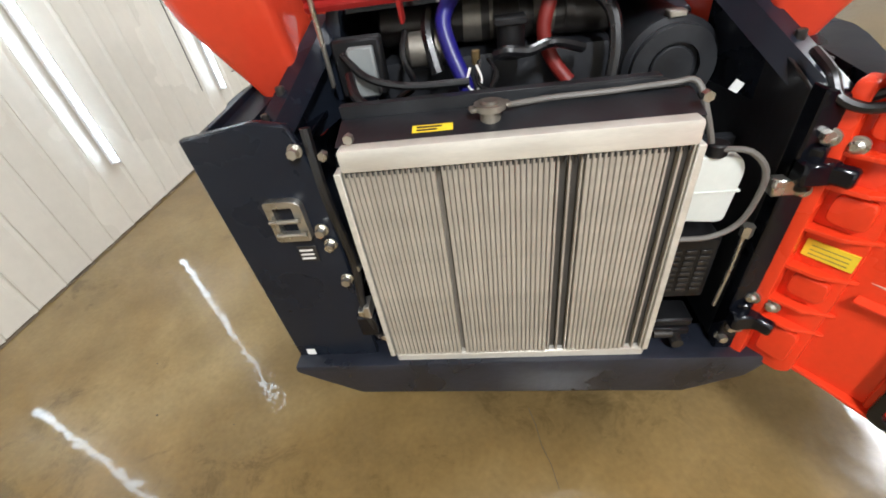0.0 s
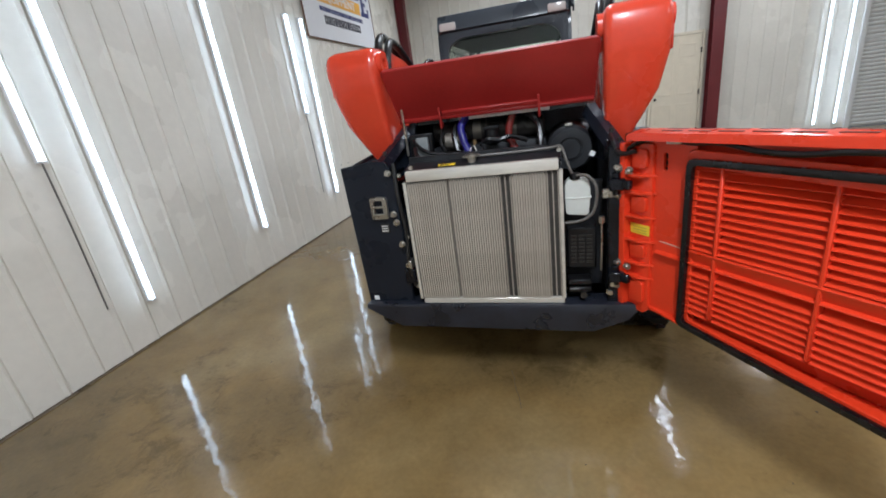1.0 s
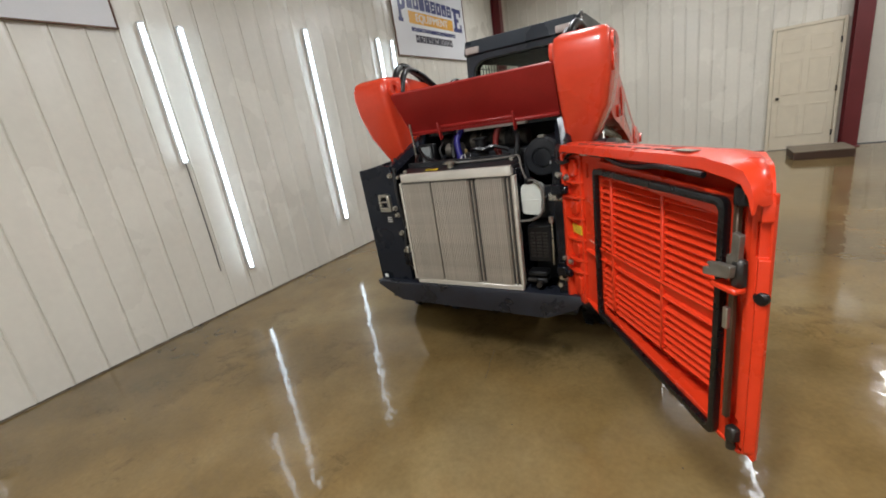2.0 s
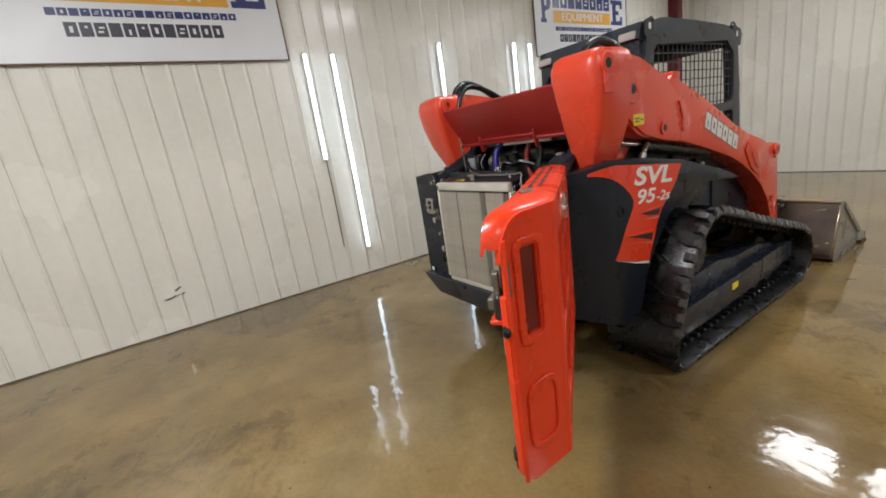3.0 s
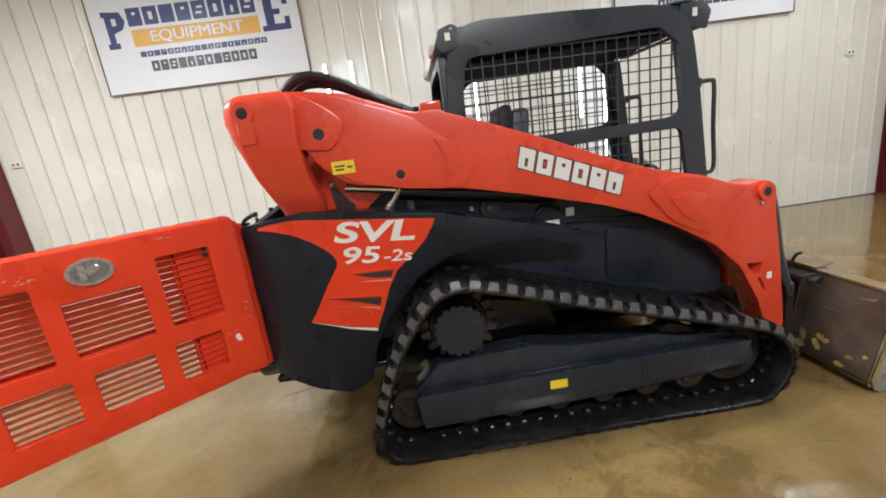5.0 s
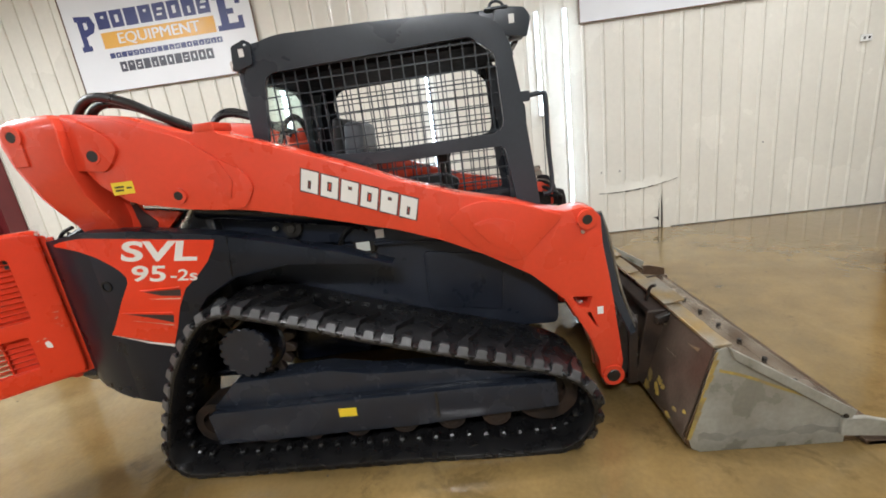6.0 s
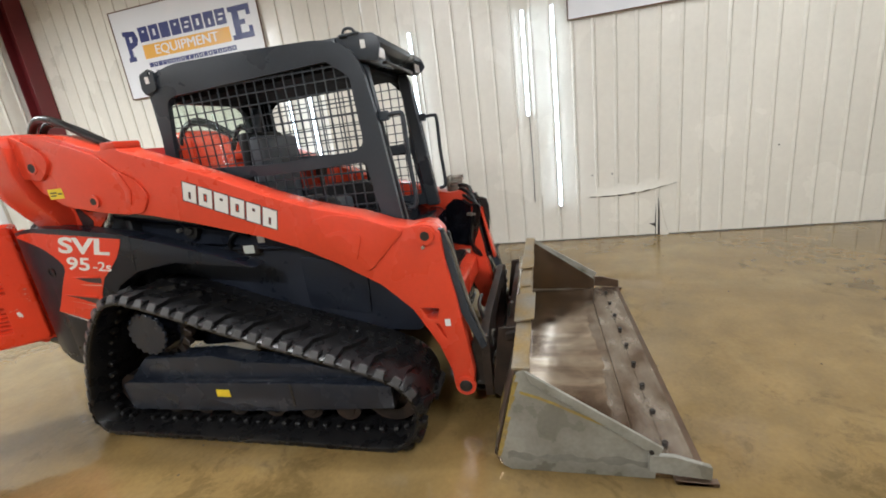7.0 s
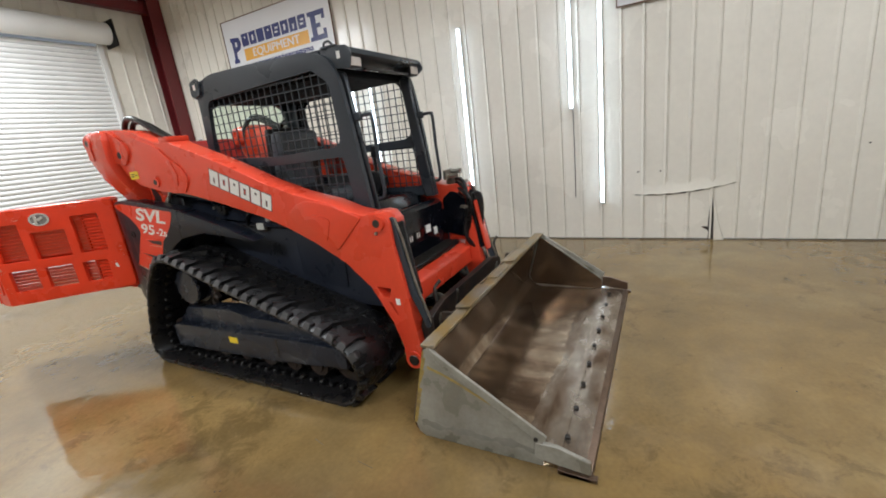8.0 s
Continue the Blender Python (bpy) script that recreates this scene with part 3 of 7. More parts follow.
# hanging fixtures overhead: panels and tubes from floor reflections, the rest added fill
def ceiling_lamp(x, y, watts, turn, half=0.60, wide=0.12):
    th = thing("ceiling_light", "white strip light placed out of view below the ceiling", "ceiling light", (0, 0, 0), "strip lights under the ceiling")
    part("housing", box(-half - 0.01, half + 0.01, -wide - 0.01, wide + 0.01, 0.012, 0.07, 0.006), LAMPBODY, th)
    part("diffuser", box(-half, half, -wide, wide, 0.0, 0.012, 0.003), PANEL if wide > 0.1 else TUBE, th, "glowing diffuser")
    for sx in (-0.8 * half, 0.8 * half):
        part("hanger", cyl((sx, 0, 0.07 + (TOP - LAMP_Z - 0.07) / 2), 0.004, TOP - LAMP_Z - 0.07, "z", 6), BOLT, th)
    th.matrix_basis = pose(x, y, LAMP_Z, 0, 0, turn)
    lamp = bpy.data.lights.new("ceiling_lamp", "AREA")
    lamp.shape, lamp.size, lamp.size_y, lamp.energy, lamp.color = "RECTANGLE", 2 * half, 2 * wide, watts, (1.0, 0.985, 0.95)
    lo = new("ceiling_lamp", lamp)
    lo.matrix_basis = pose(x, y, LAMP_Z - 0.01, 0, 0, turn)


for x, y, watts in PANEL_LAMPS:
    ceiling_lamp(x, y, watts, 0, 0.40, 0.38)
for x, y, watts, turn in FILL_LAMPS:
    ceiling_lamp(x, y, watts, turn)
for x, y, length, turn, watts in TUBE_LAMPS:
    ceiling_lamp(x, y, watts, turn, length / 2, 0.03)


# signboards
def letter_block(b, x0, x1, z0, z1, w, slots):
    """A plain block that stands for one letter of a mark, with plain slots cut through."""
    holes = [[(x0 + (x1 - x0) * a, z0 + (z1 - z0) * c), (x0 + (x1 - x0) * bb, z0 + (z1 - z0) * c), (x0 + (x1 - x0) * bb, z0 + (z1 - z0) * d), (x0 + (x1 - x0) * a, z0 + (z1 - z0) * d)] for a, bb, c, d in slots]
    plate([(x0, z0), (x1, z0), (x1, z1), (x0, z1)], holes, 0, -w, "y", bm=b)


SLOTS = {"o": [(0.36, 0.64, 0.28, 0.72)], "s": [(0.34, 0.78, 0.58, 0.72), (0.22, 0.66, 0.28, 0.42)], "p": [(0.40, 0.64, 0.60, 0.76)], "i": [], "n": [(0.40, 0.60, 0.16, 0.55)]}


def signboard(y0, y1, z0, z1):
    """A white vinyl board with a wooden edge: local x runs along the wall, local z up."""
    th = thing("signboard", "large white signboard with navy and amber print, wooden trim", "sign", (0, 0, 0), "signboards on the wall")
    w, h = y1 - y0, z1 - z0
    part("board", box(0.012, w - 0.012, -0.012, 0, 0.012, h - 0.012, 0), SIGN, th, smooth=False)
    for a, b, c, d in ((0, w, 0, 0.012), (0, w, h - 0.012, h), (0, 0.012, 0.012, h - 0.012), (w - 0.012, w, 0.012, h - 0.012)):
        part("trim", box(a, b, -0.022, 0.0, c, d, 0.002), WOOD, th, "thin stained wooden trim")
    face = -0.0135
    # the mark's name in plain navy blocks: a tall first and last one, eight smaller ones between
    def blocks(name, spec, x0, x1, za, zb, mat, depth=0.0015):
        step = (x1 - x0) / len(spec)
        for i, c in enumerate(spec):
            b = bmesh.new()
            letter_block(b, x0 + i * step + step * 0.07, x0 + (i + 1) * step - step * 0.07, za, zb, depth, SLOTS[c])
            bmesh.ops.translate(b, vec=(0, face, 0), verts=b.verts)
            part(name, b, mat, th, smooth=False)
    part("first_block", moved(plate([(0.15, 0.50), (0.28, 0.50), (0.28, 0.56), (0.25, 0.56), (0.25, 0.66), (0.36, 0.70), (0.40, 0.78), (0.36, 0.88), (0.15, 0.90), (0.15, 0.84), (0.18, 0.84), (0.18, 0.56), (0.15, 0.56)], [[(0.25, 0.74), (0.30, 0.75), (0.30, 0.82), (0.25, 0.82)]], 0, -0.0015, "y"), pose(0, face, 0)), NAVY, th, "tall navy block", smooth=False)
    part("last_block", moved(plate([(1.93, 0.50), (2.26, 0.50), (2.26, 0.64), (2.20, 0.64), (2.20, 0.57), (2.08, 0.57), (2.08, 0.67), (2.16, 0.67), (2.16, 0.73), (2.08, 0.73), (2.08, 0.83), (2.20, 0.83), (2.20, 0.77), (2.26, 0.77), (2.26, 0.90), (1.93, 0.90), (1.93, 0.84), (1.98, 0.84), (1.98, 0.56), (1.93, 0.56)], [], 0, -0.0015, "y"), pose(0, face, 0)), NAVY, th, "tall navy block", smooth=False)
    blocks("name_block", "poipsons", 0.42, 1.90, 0.72, 0.91, NAVY)
    part("band", moved(plate([(0.44, 0.50), (1.90, 0.50), (1.90, 0.68), (0.44, 0.68)], [], 0, -0.0012, "y"), pose(0, face, 0)), ORANGE, th, "amber band", smooth=False)
    for shift, lift in ((-0.004, 0.0013), (0.0, 0.0019), (0.004, 0.0025)):
        writing("EQUIPMENT", 0.170, pose(1.17 + shift, face - lift, 0.59, 90, 0, 0), SIGN, th, "band_word", squeeze=1.16, depth=0.0002)
    blocks("address_bar", "ioipsonsiinsiopnsno", 0.47, 1.95, 0.385, 0.445, NAVY)
    blocks("number_bar", "opsinpoisooo", 0.56, 1.80, 0.22, 0.335, GREYTEXT)
    th.matrix_basis = pose(WEST + 0.024, y0, z0, 0, 0, 90)
    return th


signboard(-2.515, -0.125, 2.572, 3.742)
signboard(3.705, 6.095, 2.562, 3.732)


# small marks on the walls
def dent(y, z):
    """A torn, bent lip in the sheet: a flap that stands proud over a dark slit."""
    th = thing("wall_dent", "torn dent in the cream wall sheet", "dent", (WEST, y, z), kind="structure")
    b = bmesh.new()
    rows = []
    for i in range(13):
        f = i / 12
        u = -0.10 + 0.20 * f
        top, low = 0.17 - 0.05 * f, -0.03 + 0.010 * math.sin(i * 2.1) + 0.02 * f
        bulge = 0.030 * math.sin(math.pi * f) ** 1.5 * (0.6 if i in (7, 8) else 1)
        rows.append([b.verts.new((WEST + 0.001, y + u, z + top)), b.verts.new((WEST + 0.001 + 0.35 * bulge, y + u, z + 0.5 * top)), b.verts.new((WEST + 0.003 + bulge, y + u, z + low)), b.verts.new((WEST + 0.001, y + u, z + low - 0.002))])
    for p, q in zip(rows, rows[1:]):
        for k in range(3):
            b.faces.new((p[k], q[k], q[k + 1], p[k + 1]))
    part("flap", b, WALL, th)
    part("slit", plate([(y - 0.09, z - 0.050), (y - 0.01, z - 0.043), (y + 0.01, z - 0.030), (y + 0.11, z - 0.020), (y + 0.10, z - 0.010), (y + 0.02, z - 0.012), (y - 0.02, z - 0.033)], [], WEST - 0.001, WEST + 0.006, "x"), WALL_GAP, th)
    part("slit", plate([(y + 0.02, z + 0.030), (y + 0.075, z + 0.060), (y + 0.09, z + 0.058), (y + 0.04, z + 0.024)], [], WEST + 0.004, WEST + 0.0165, "x"), WALL_GAP, th)


dent(-1.80, 0.385)


def crack():
    th = thing("wall_tear", "long bent tear in the wall sheet above the floor", "tear", (WEST, 4.65, 0), kind="structure")
    b = bmesh.new()
    # the sheet bows out above the line and hangs over a dark gap
    n, rows = 24, []
    for k in range(n + 1):
        f = k / n
        y, z = 3.88 + 1.02 * f, 0.532 + 0.098 * f * f - 0.012 * math.sin(math.pi * f) + 0.004 * math.sin(k * 1.7)
        lip = 0.002 + 0.026 * math.sin(math.pi * f) * (0.75 + 0.25 * math.sin(k * 2.3))
        rows.append([b.verts.new(p) for p in ((WEST + 0.0045, y, z + 0.11 + 0.03 * math.sin(k * 0.9)), (WEST + 0.0045 + 0.45 * lip, y, z + 0.035), (WEST + 0.0045 + lip, y, z), (WEST + 0.001, y, z - 0.004 - 0.2 * lip))])
    for p, q in zip(rows, rows[1:]):
        for k in range(3):
            b.faces.new((p[k], q[k], q[k + 1], p[k + 1]))
    part("bowed_sheet", b, WALL, th)
    b = bmesh.new()
    pts = [(3.90 + 0.98 * k / 14, 0.526 + 0.098 * (k / 14) ** 2 - 0.012 * math.sin(math.pi * k / 14), 0.003 + 0.007 * math.sin(math.pi * k / 14) * (1 + 0.5 * math.sin(k * 2.9))) for k in range(15)]
    for (ya, za, wa), (yb, zb, wb) in zip(pts, pts[1:]):
        plate([(ya, za - wa), (yb, zb - wb), (yb, zb + 0.003), (ya, za + 0.003)], [], WEST - 0.001, WEST + 0.0048, "x", bm=b)
    part("fold_line", b, WALL_GAP, th, smooth=False)
    b = bmesh.new()
    for ya, za, zb in ((3.93, 0.79, 0.805), (4.16, 0.785, 0.80), (5.9, 0.93, 0.945)):
        box(WEST - 0.001, WEST + 0.005, ya - 0.008, ya + 0.008, za, zb, 0.001, bm=b)
    part("hole", b, WALL_GAP, th)
    part("split", plate([(4.645, GROUND), (4.70, GROUND), (4.698, 0.07), (4.745, 0.095), (4.705, 0.118), (4.702, 0.20), (4.688, 0.36), (4.668, 0.53), (4.655, 0.36), (4.645, 0.20), (4.645, 0.142), (4.580, 0.135), (4.632, 0.105), (4.652, 0.08)], [], WEST - 0.001, WEST + 0.0055, "x"), WALL_GAP, th, smooth=False)
    part("bent_lip", plate([(4.70, GROUND), (4.80, GROUND), (4.74, 0.2), (4.69, 0.5), (4.695, 0.2)], [], WEST + 0.006, WEST + 0.02, "x", 0.004), WALL, th)


crack()


def floor_crack():
    """A thin wandering crack in the slab."""
    th = thing("floor_crack", "thin dark crack in the concrete floor", "crack", (0.1, 0, GROUND), kind="structure")
    b = bmesh.new()
    pts = [(0.09, 0.125), (0.111, 0.054), (0.123, -0.024), (0.149, -0.096), (0.165, -0.181)]
    for (xa, ya), (xb, yb) in zip(pts, pts[1:]):
        plate([(xa - 0.0013, ya), (xb - 0.0013, yb), (xb + 0.0013, yb), (xa + 0.0013, ya)], [], GROUND + 0.0002, GROUND + 0.0012, "z", bm=b)
    part("crack_line", b, CRACK, th, smooth=False)
    th = thing("floor_scratch", "short dark scratches in the floor sealer", "scratch", (1.3, 2.8, GROUND), kind="structure")
    for xa, ya, xb, yb in ((1.286, 2.543, 1.307, 2.627), (1.335, 2.877, 1.347, 2.972)):
        part("scratch_line", plate([(xa - 0.002, ya), (xb - 0.0012, yb), (xb + 0.0012, yb), (xa + 0.002, ya)], [], GROUND + 0.0002, GROUND + 0.0012, "z"), CRACK, th, smooth=False)


def floor_debris():
    """Crumbs of dry mud scattered on the slab."""
    random.seed(77)
    b = bmesh.new()
    for _ in range(150):
        x, y, r = random.uniform(-2.4, 3.4), random.uniform(-3.2, 6.0), random.uniform(0.0015, 0.0045)
        box(x - r, x + r * 1.4, y - r, y + r, GROUND, GROUND + r * 0.8, 0.0005, bm=b)
    tagged(part("floor_debris", b, DIRT_DARK, None, "crumbs of dry mud on the floor", smooth=False), category="debris", kind="stuff")


floor_debris()


floor_crack()


def wall_box(x, y, z, w, h, label, name):
    th = thing(name, label, "outlet", (x, y, z))
    part("cover", box(x, x + 0.02, y - w / 2, y + w / 2, z - h / 2, z + h / 2, 0.004), WHITE, th)
    for s in (-1, 1):
        part("socket", box(x + 0.02, x + 0.0215, y + s * w * 0.22 - 0.012, y + s * w * 0.22 + 0.012, z - 0.014, z + 0.014, 0), INK, th)


wall_box(WEST + 0.012, -3.85, 1.95, 0.13, 0.075, "small white outlet box on the ribbed wall", "wall_outlet")
wall_box(WEST + 0.012, 6.95, 1.98, 0.12, 0.075, "small white outlet box on the ribbed wall", "wall_outlet")


# ---- the track loader ----
MID = 0.07            # the machine's middle line
loader = thing("track_loader", "orange-red and charcoal compact track loader, rear door and hood open", "track loader", (MID, 1.6, 0))


def both(name, make, material, label="", smooth=True, parent=None):
    """The part on the right side and its mirror image on the left."""
    p = parent or loader
    a = part(name, make(), material, p, label, smooth)
    b = part(name, mirrored(make(), MID), material, p, label, smooth)
    return a, b


# -- chassis --
def chassis():
    b = plate([(0.30, 0.42), (0.62, 0.36), (2.35, 0.36), (2.62, 0.52), (2.62, 0.88), (2.35, 1.06), (0.98, 1.10), (0.98, 0.80), (0.30, 0.80)], [], -0.40, 0.54, "x", 0.02, 2)
    return b


part("chassis", chassis(), BLACK, loader, "glossy black lower frame")


def side_tank():
    """The black side wall above the track with its raised lid."""
    b = plate(rounded([(0.78, 0.50), (1.9, 0.46), (2.62, 0.44), (2.62, 0.80), (2.36, 0.97), (1.82, 1.06), (1.20, 1.16), (0.80, 1.18)], [0.02, 0.02, 0.05, 0.1, 0.1, 0.02, 0.02, 0.02]), [], 0.50, 0.565, "x", 0.012, 2)
    return b


both("side_wall", side_tank, SIDEBLACK, "smooth black side cover above the track")
both("side_lid", lambda: plate(rounded([(1.93, 0.62), (2.32, 0.56), (2.34, 0.87), (1.93, 0.93)], 0.03), [], 0.566, 0.578, "x", 0.005, 2), SIDEBLACK)
both("side_rib", lambda: plate([(1.05, 1.03), (1.90, 0.985), (2.36, 0.93), (2.36, 0.945), (1.90, 1.0), (1.05, 1.05)], [], 0.566, 0.60, "x", 0.004), SIDEBLACK)


# lift-arm support under the arm: dark shelf, cylinder, pins and hoses
both("arm_support", lambda: plate(rounded([(0.62, 1.10), (1.0, 1.08), (1.86, 1.0), (2.25, 0.98), (2.20, 1.05), (1.86, 1.14), (1.45, 1.22), (1.1, 1.30), (0.80, 1.31), (0.62, 1.28)], 0.02), [], 0.52, 0.60, "x", 0.008), SIDEBLACK)
both("lift_cylinder", lambda: moved(cyl((0, 0, 0), 0.048, 0.80, "y", 20, 0.004), pose(0.655, 1.23, 1.235, -9.5, 0, 0)), BLACK, "black hydraulic lift cylinder")
both("cylinder_rod", lambda: moved(cyl((0, 0, 0), 0.022, 0.30, "y", 14), pose(0.655, 0.72, 1.325, -9.5, 0, 0)), CHROME, "bright cylinder rod")
both("pivot_pin", lambda: join(ring((0.61, 1.285, 1.145), 0.02, 0.048, 0.05, "x"), cyl((0.615, 1.285, 1.145), 0.022, 0.07, "x", 16, 0.004)), BOLT)
part("box_face", box(0.600, 0.603, 1.588, 1.662, 0.975, 1.024, 0.002), TANK, loader, "pale greenish box lid")
part("side_gap", plate([(2.085, 0.60), (2.108, 0.597), (2.130, 0.828), (2.104, 0.832)], [], 0.566, 0.5675, "x"), INK, loader, "dark panel gap", smooth=False)
part("service_box", box(0.56, 0.60, 1.57, 1.69, 0.965, 1.055, 0.006), BOLT, loader, "small grey box with a clip")
part("box_sticker", box(0.562, 0.604, 1.70, 1.745, 1.035, 1.08, 0.001), WHITE, loader)
part("grease_nipple", cyl((0.615, 1.19, 1.15), 0.012, 0.03, "x", 10, 0.002), STEEL, loader)
both("box_hose", lambda: tube([(0.60, 1.50, 1.01), (0.62, 1.54, 1.08), (0.61, 1.60, 1.11), (0.60, 1.66, 1.08)], 0.012, 8), CABLE)


# -- rear side covers with the corner wrapped round --
COVER = [(0.33, 1.275), (0.60, 1.252), (1.016, 1.185), (1.58, 1.035), (1.81, 0.95), (1.30, 1.003), (1.03, 0.965), (0.867, 0.885), (0.70, 0.70), (0.612, 0.56), (0.56, 0.38), (0.447, 0.315), (0.33, 0.35)]


def side_cover():
    b = plate(COVER, [], 0.705, 0.82, "x", 0.012, 2)
    c = bmesh.new()
    # the corner: from the flank forward edge back to the narrow rear edge
    sec = [(0.37, 0.8193), (0.30, 0.8185), (0.24, 0.812), (0.14, 0.785), (0.065, 0.745), (0.045, 0.72), (0.05, 0.705), (0.37, 0.705)]
    def top(y): return 1.275 - 0.09 * max(0, y - 0.33) - 0.13 * max(0, 0.33 - y)
    def low(y): return 0.35 + 0.42 * max(0, 0.33 - y)
    lo = [c.verts.new((x, y, low(y))) for y, x in sec]
    hi = [c.verts.new((x, y, top(y))) for y, x in sec]
    for i in range(len(sec)):
        c.faces.new((lo[i - 1], lo[i], hi[i], hi[i - 1]))
    c.faces.new(lo[::-1])
    c.faces.new(hi)
    bmesh.ops.recalc_face_normals(c, faces=c.faces)
    return join(b, c)


cover_r, cover_l = both("side_cover", side_cover, DARK, "charcoal moulded rear side cover")
for v in cover_l.data.vertices:
    v.co.z = min(v.co.z, 1.262)
def flank(y):
    """How far out the side cover stands at y: flat, then wrapped round the rear corner."""
    sec = ((0.37, 0.8200), (0.30, 0.8190), (0.24, 0.8125), (0.14, 0.7855))
    for (ya, xa), (yb, xb) in zip(sec, sec[1:]):
        if yb <= y <= ya:
            return xa + (xb - xa) * (ya - y) / (ya - yb)
    return 0.8200 if y > 0.37 else 0.7855


def on_flank(bm):
    """Wraps film made for the flat flank round the corner."""
    for v in bm.verts:
        v.co.x += flank(v.co.y) - 0.8200
    return bm


part("decal", on_flank(plate([(0.345, 1.246), (0.60, 1.215), (0.983, 1.166), (0.966, 1.128), (0.922, 1.066), (0.850, 1.000), (0.770, 0.940), (0.715, 0.850), (0.672, 0.745), (0.624, 0.648), (0.312, 0.738), (0.345, 0.780), (0.422, 0.906), (0.488, 1.000), (0.492, 1.030), (0.470, 1.068), (0.432, 1.103), (0.390, 1.135), (0.345, 1.162)], [], 0.82, 0.8225, "x")), RED_DULL, cover_r, "orange-red decal panel", smooth=False)
wrap = bmesh.new()
EDGE = ((0.152, 1.229, 1.218), (0.20, 1.238, 1.212), (0.24, 1.243, 1.203), (0.30, 1.247, 1.184), (0.345, 1.246, 1.162))
rows = [[wrap.verts.new((x, y, z)) for x, z in ((0.8195, low), (0.8235, low), (0.8235, top), (0.8195, top))] for y, top, low in EDGE]
for p, q in zip(rows, rows[1:]):
    for k in range(4):
        wrap.faces.new((p[k - 1], q[k - 1], q[k], p[k]))
wrap.faces.new(rows[0])
wrap.faces.new(rows[-1][::-1])
bmesh.ops.recalc_face_normals(wrap, faces=wrap.faces)
part("decal", on_flank(wrap), RED_DULL, cover_r, "orange-red decal panel", smooth=False)
# triangular highlight painted as a pale strip at the decal's lower edge
part("decal_glint", plate([(0.312, 0.737), (0.50, 0.6805), (0.628, 0.655), (0.624, 0.640), (0.50, 0.672)], [], 0.8226, 0.8236, "x"), LETTER, cover_r, "thin highlight under the decal, drawn as a pale line", smooth=False)
for l, rt, rb in (((0.555, 0.948), (0.748, 0.942), (0.738, 0.908)), ((0.428, 0.842), (0.672, 0.812), (0.660, 0.772))):
    part("vent_slot", plate([l, rt, rb, (l[0] + 0.45 * (rb[0] - l[0]), l[1] - 0.028)], [], 0.8226, 0.8234, "x"), SHADE, cover_r, "dark wedge-shaped vent slot", smooth=False)
    part("vent_blade", plate([(l[0] - 0.02, l[1] + 0.010), (rt[0], rt[1] + 0.018), (rt[0] - 0.002, rt[1] + 0.004), (l[0], l[1] + 0.004)], [], 0.8226, 0.8300, "x", 0.003), RED_DULL, cover_r)
    # highlight below each vent, painted as a pale strip
    part("vent_glint", plate([(l[0] + 0.02, l[1] - 0.040), (rb[0] - 0.004, rb[1] - 0.010), (rb[0] - 0.006, rb[1] - 0.016), (l[0] + 0.06, l[1] - 0.046)], [], 0.8226, 0.8240, "x"), SCRAPE_GLINT, cover_r, smooth=False)
writing("SVL", 0.135, pose(0.8228, 0.680, 1.140, 0, 0, 0) @ Matrix(((0, 0, 1, 0), (1, 0, 0, 0), (-0.10, 1, 0, 0), (0, 0, 0, 1))), LETTER, cover_r, "model_letters", shear=0.22, squeeze=1.80, bold=0.004)
writing("95", 0.112, pose(0.8228, 0.600, 1.035, 0, 0, 0) @ Matrix(((0, 0, 1, 0), (1, 0, 0, 0), (-0.10, 1, 0, 0), (0, 0, 0, 1))), LETTER, cover_r, "model_letters", shear=0.22, squeeze=1.65, bold=0.002)
writing("-2s", 0.080, pose(0.8228, 0.778, 1.010, 0, 0, 0) @ Matrix(((0, 0, 1, 0), (1, 0, 0, 0), (-0.10, 1, 0, 0), (0, 0, 0, 1))), LETTER, cover_r, "model_letters", shear=0.22, squeeze=1.45, bold=0.001)
part("cover_bolt", ring((0.822, 0.375, 0.995), 0.018, 0.028, 0.006, "x", 20), PLASTIC, cover_r)
part("cover_seam", plate([(1.02, 0.975), (1.045, 1.183), (1.05, 1.182), (1.026, 0.975)], [], 0.82, 0.8215, "x"), BLACK, cover_r, smooth=False)


# -- rear end: bumper plate, flanges, radiator bay --
bumper = plate([(-0.665, 0.475), (-0.60, 0.44), (-0.47, 0.372), (0.53, 0.356), (0.69, 0.42), (0.735, 0.47), (0.735, 0.50), (-0.665, 0.50)], [], -0.03, 0.10, "y", 0.008, 2)
for v in bumper.verts:
    v.co.y -= 0.10 * (0.50 - v.co.z)
    v.co.z += 0.006
part("rear_bumper", bumper, BUMPER, loader, "scuffed charcoal bumper plate")
part("belly_plate", plate([(-0.60, 0.02), (0.68, 0.02), (0.68, 0.95), (-0.60, 0.95)], [], 0.36, 0.40, "z", 0.01), BLACK, loader)
part("rear_flange", plate([(-0.664, 0.50), (-0.40, 0.50), (-0.40, 1.16), (-0.43, 1.268), (-0.50, 1.282), (-0.682, 1.258)], [], 0.018, 0.04, "y", 0.004), DARK, loader, "charcoal flange beside the radiator")
part("rear_flange", plate([(0.60, 0.50), (0.67, 0.50), (0.668, 1.225), (0.60, 1.245)], [], 0.005, 0.05, "y", 0.004), BLACK, loader)
part("shell_inner", plate([(0.03, 0.5), (0.7, 0.5), (0.7, 1.30), (0.03, 1.26)], [], -0.645, -0.63, "x", 0.002), DARK, loader)
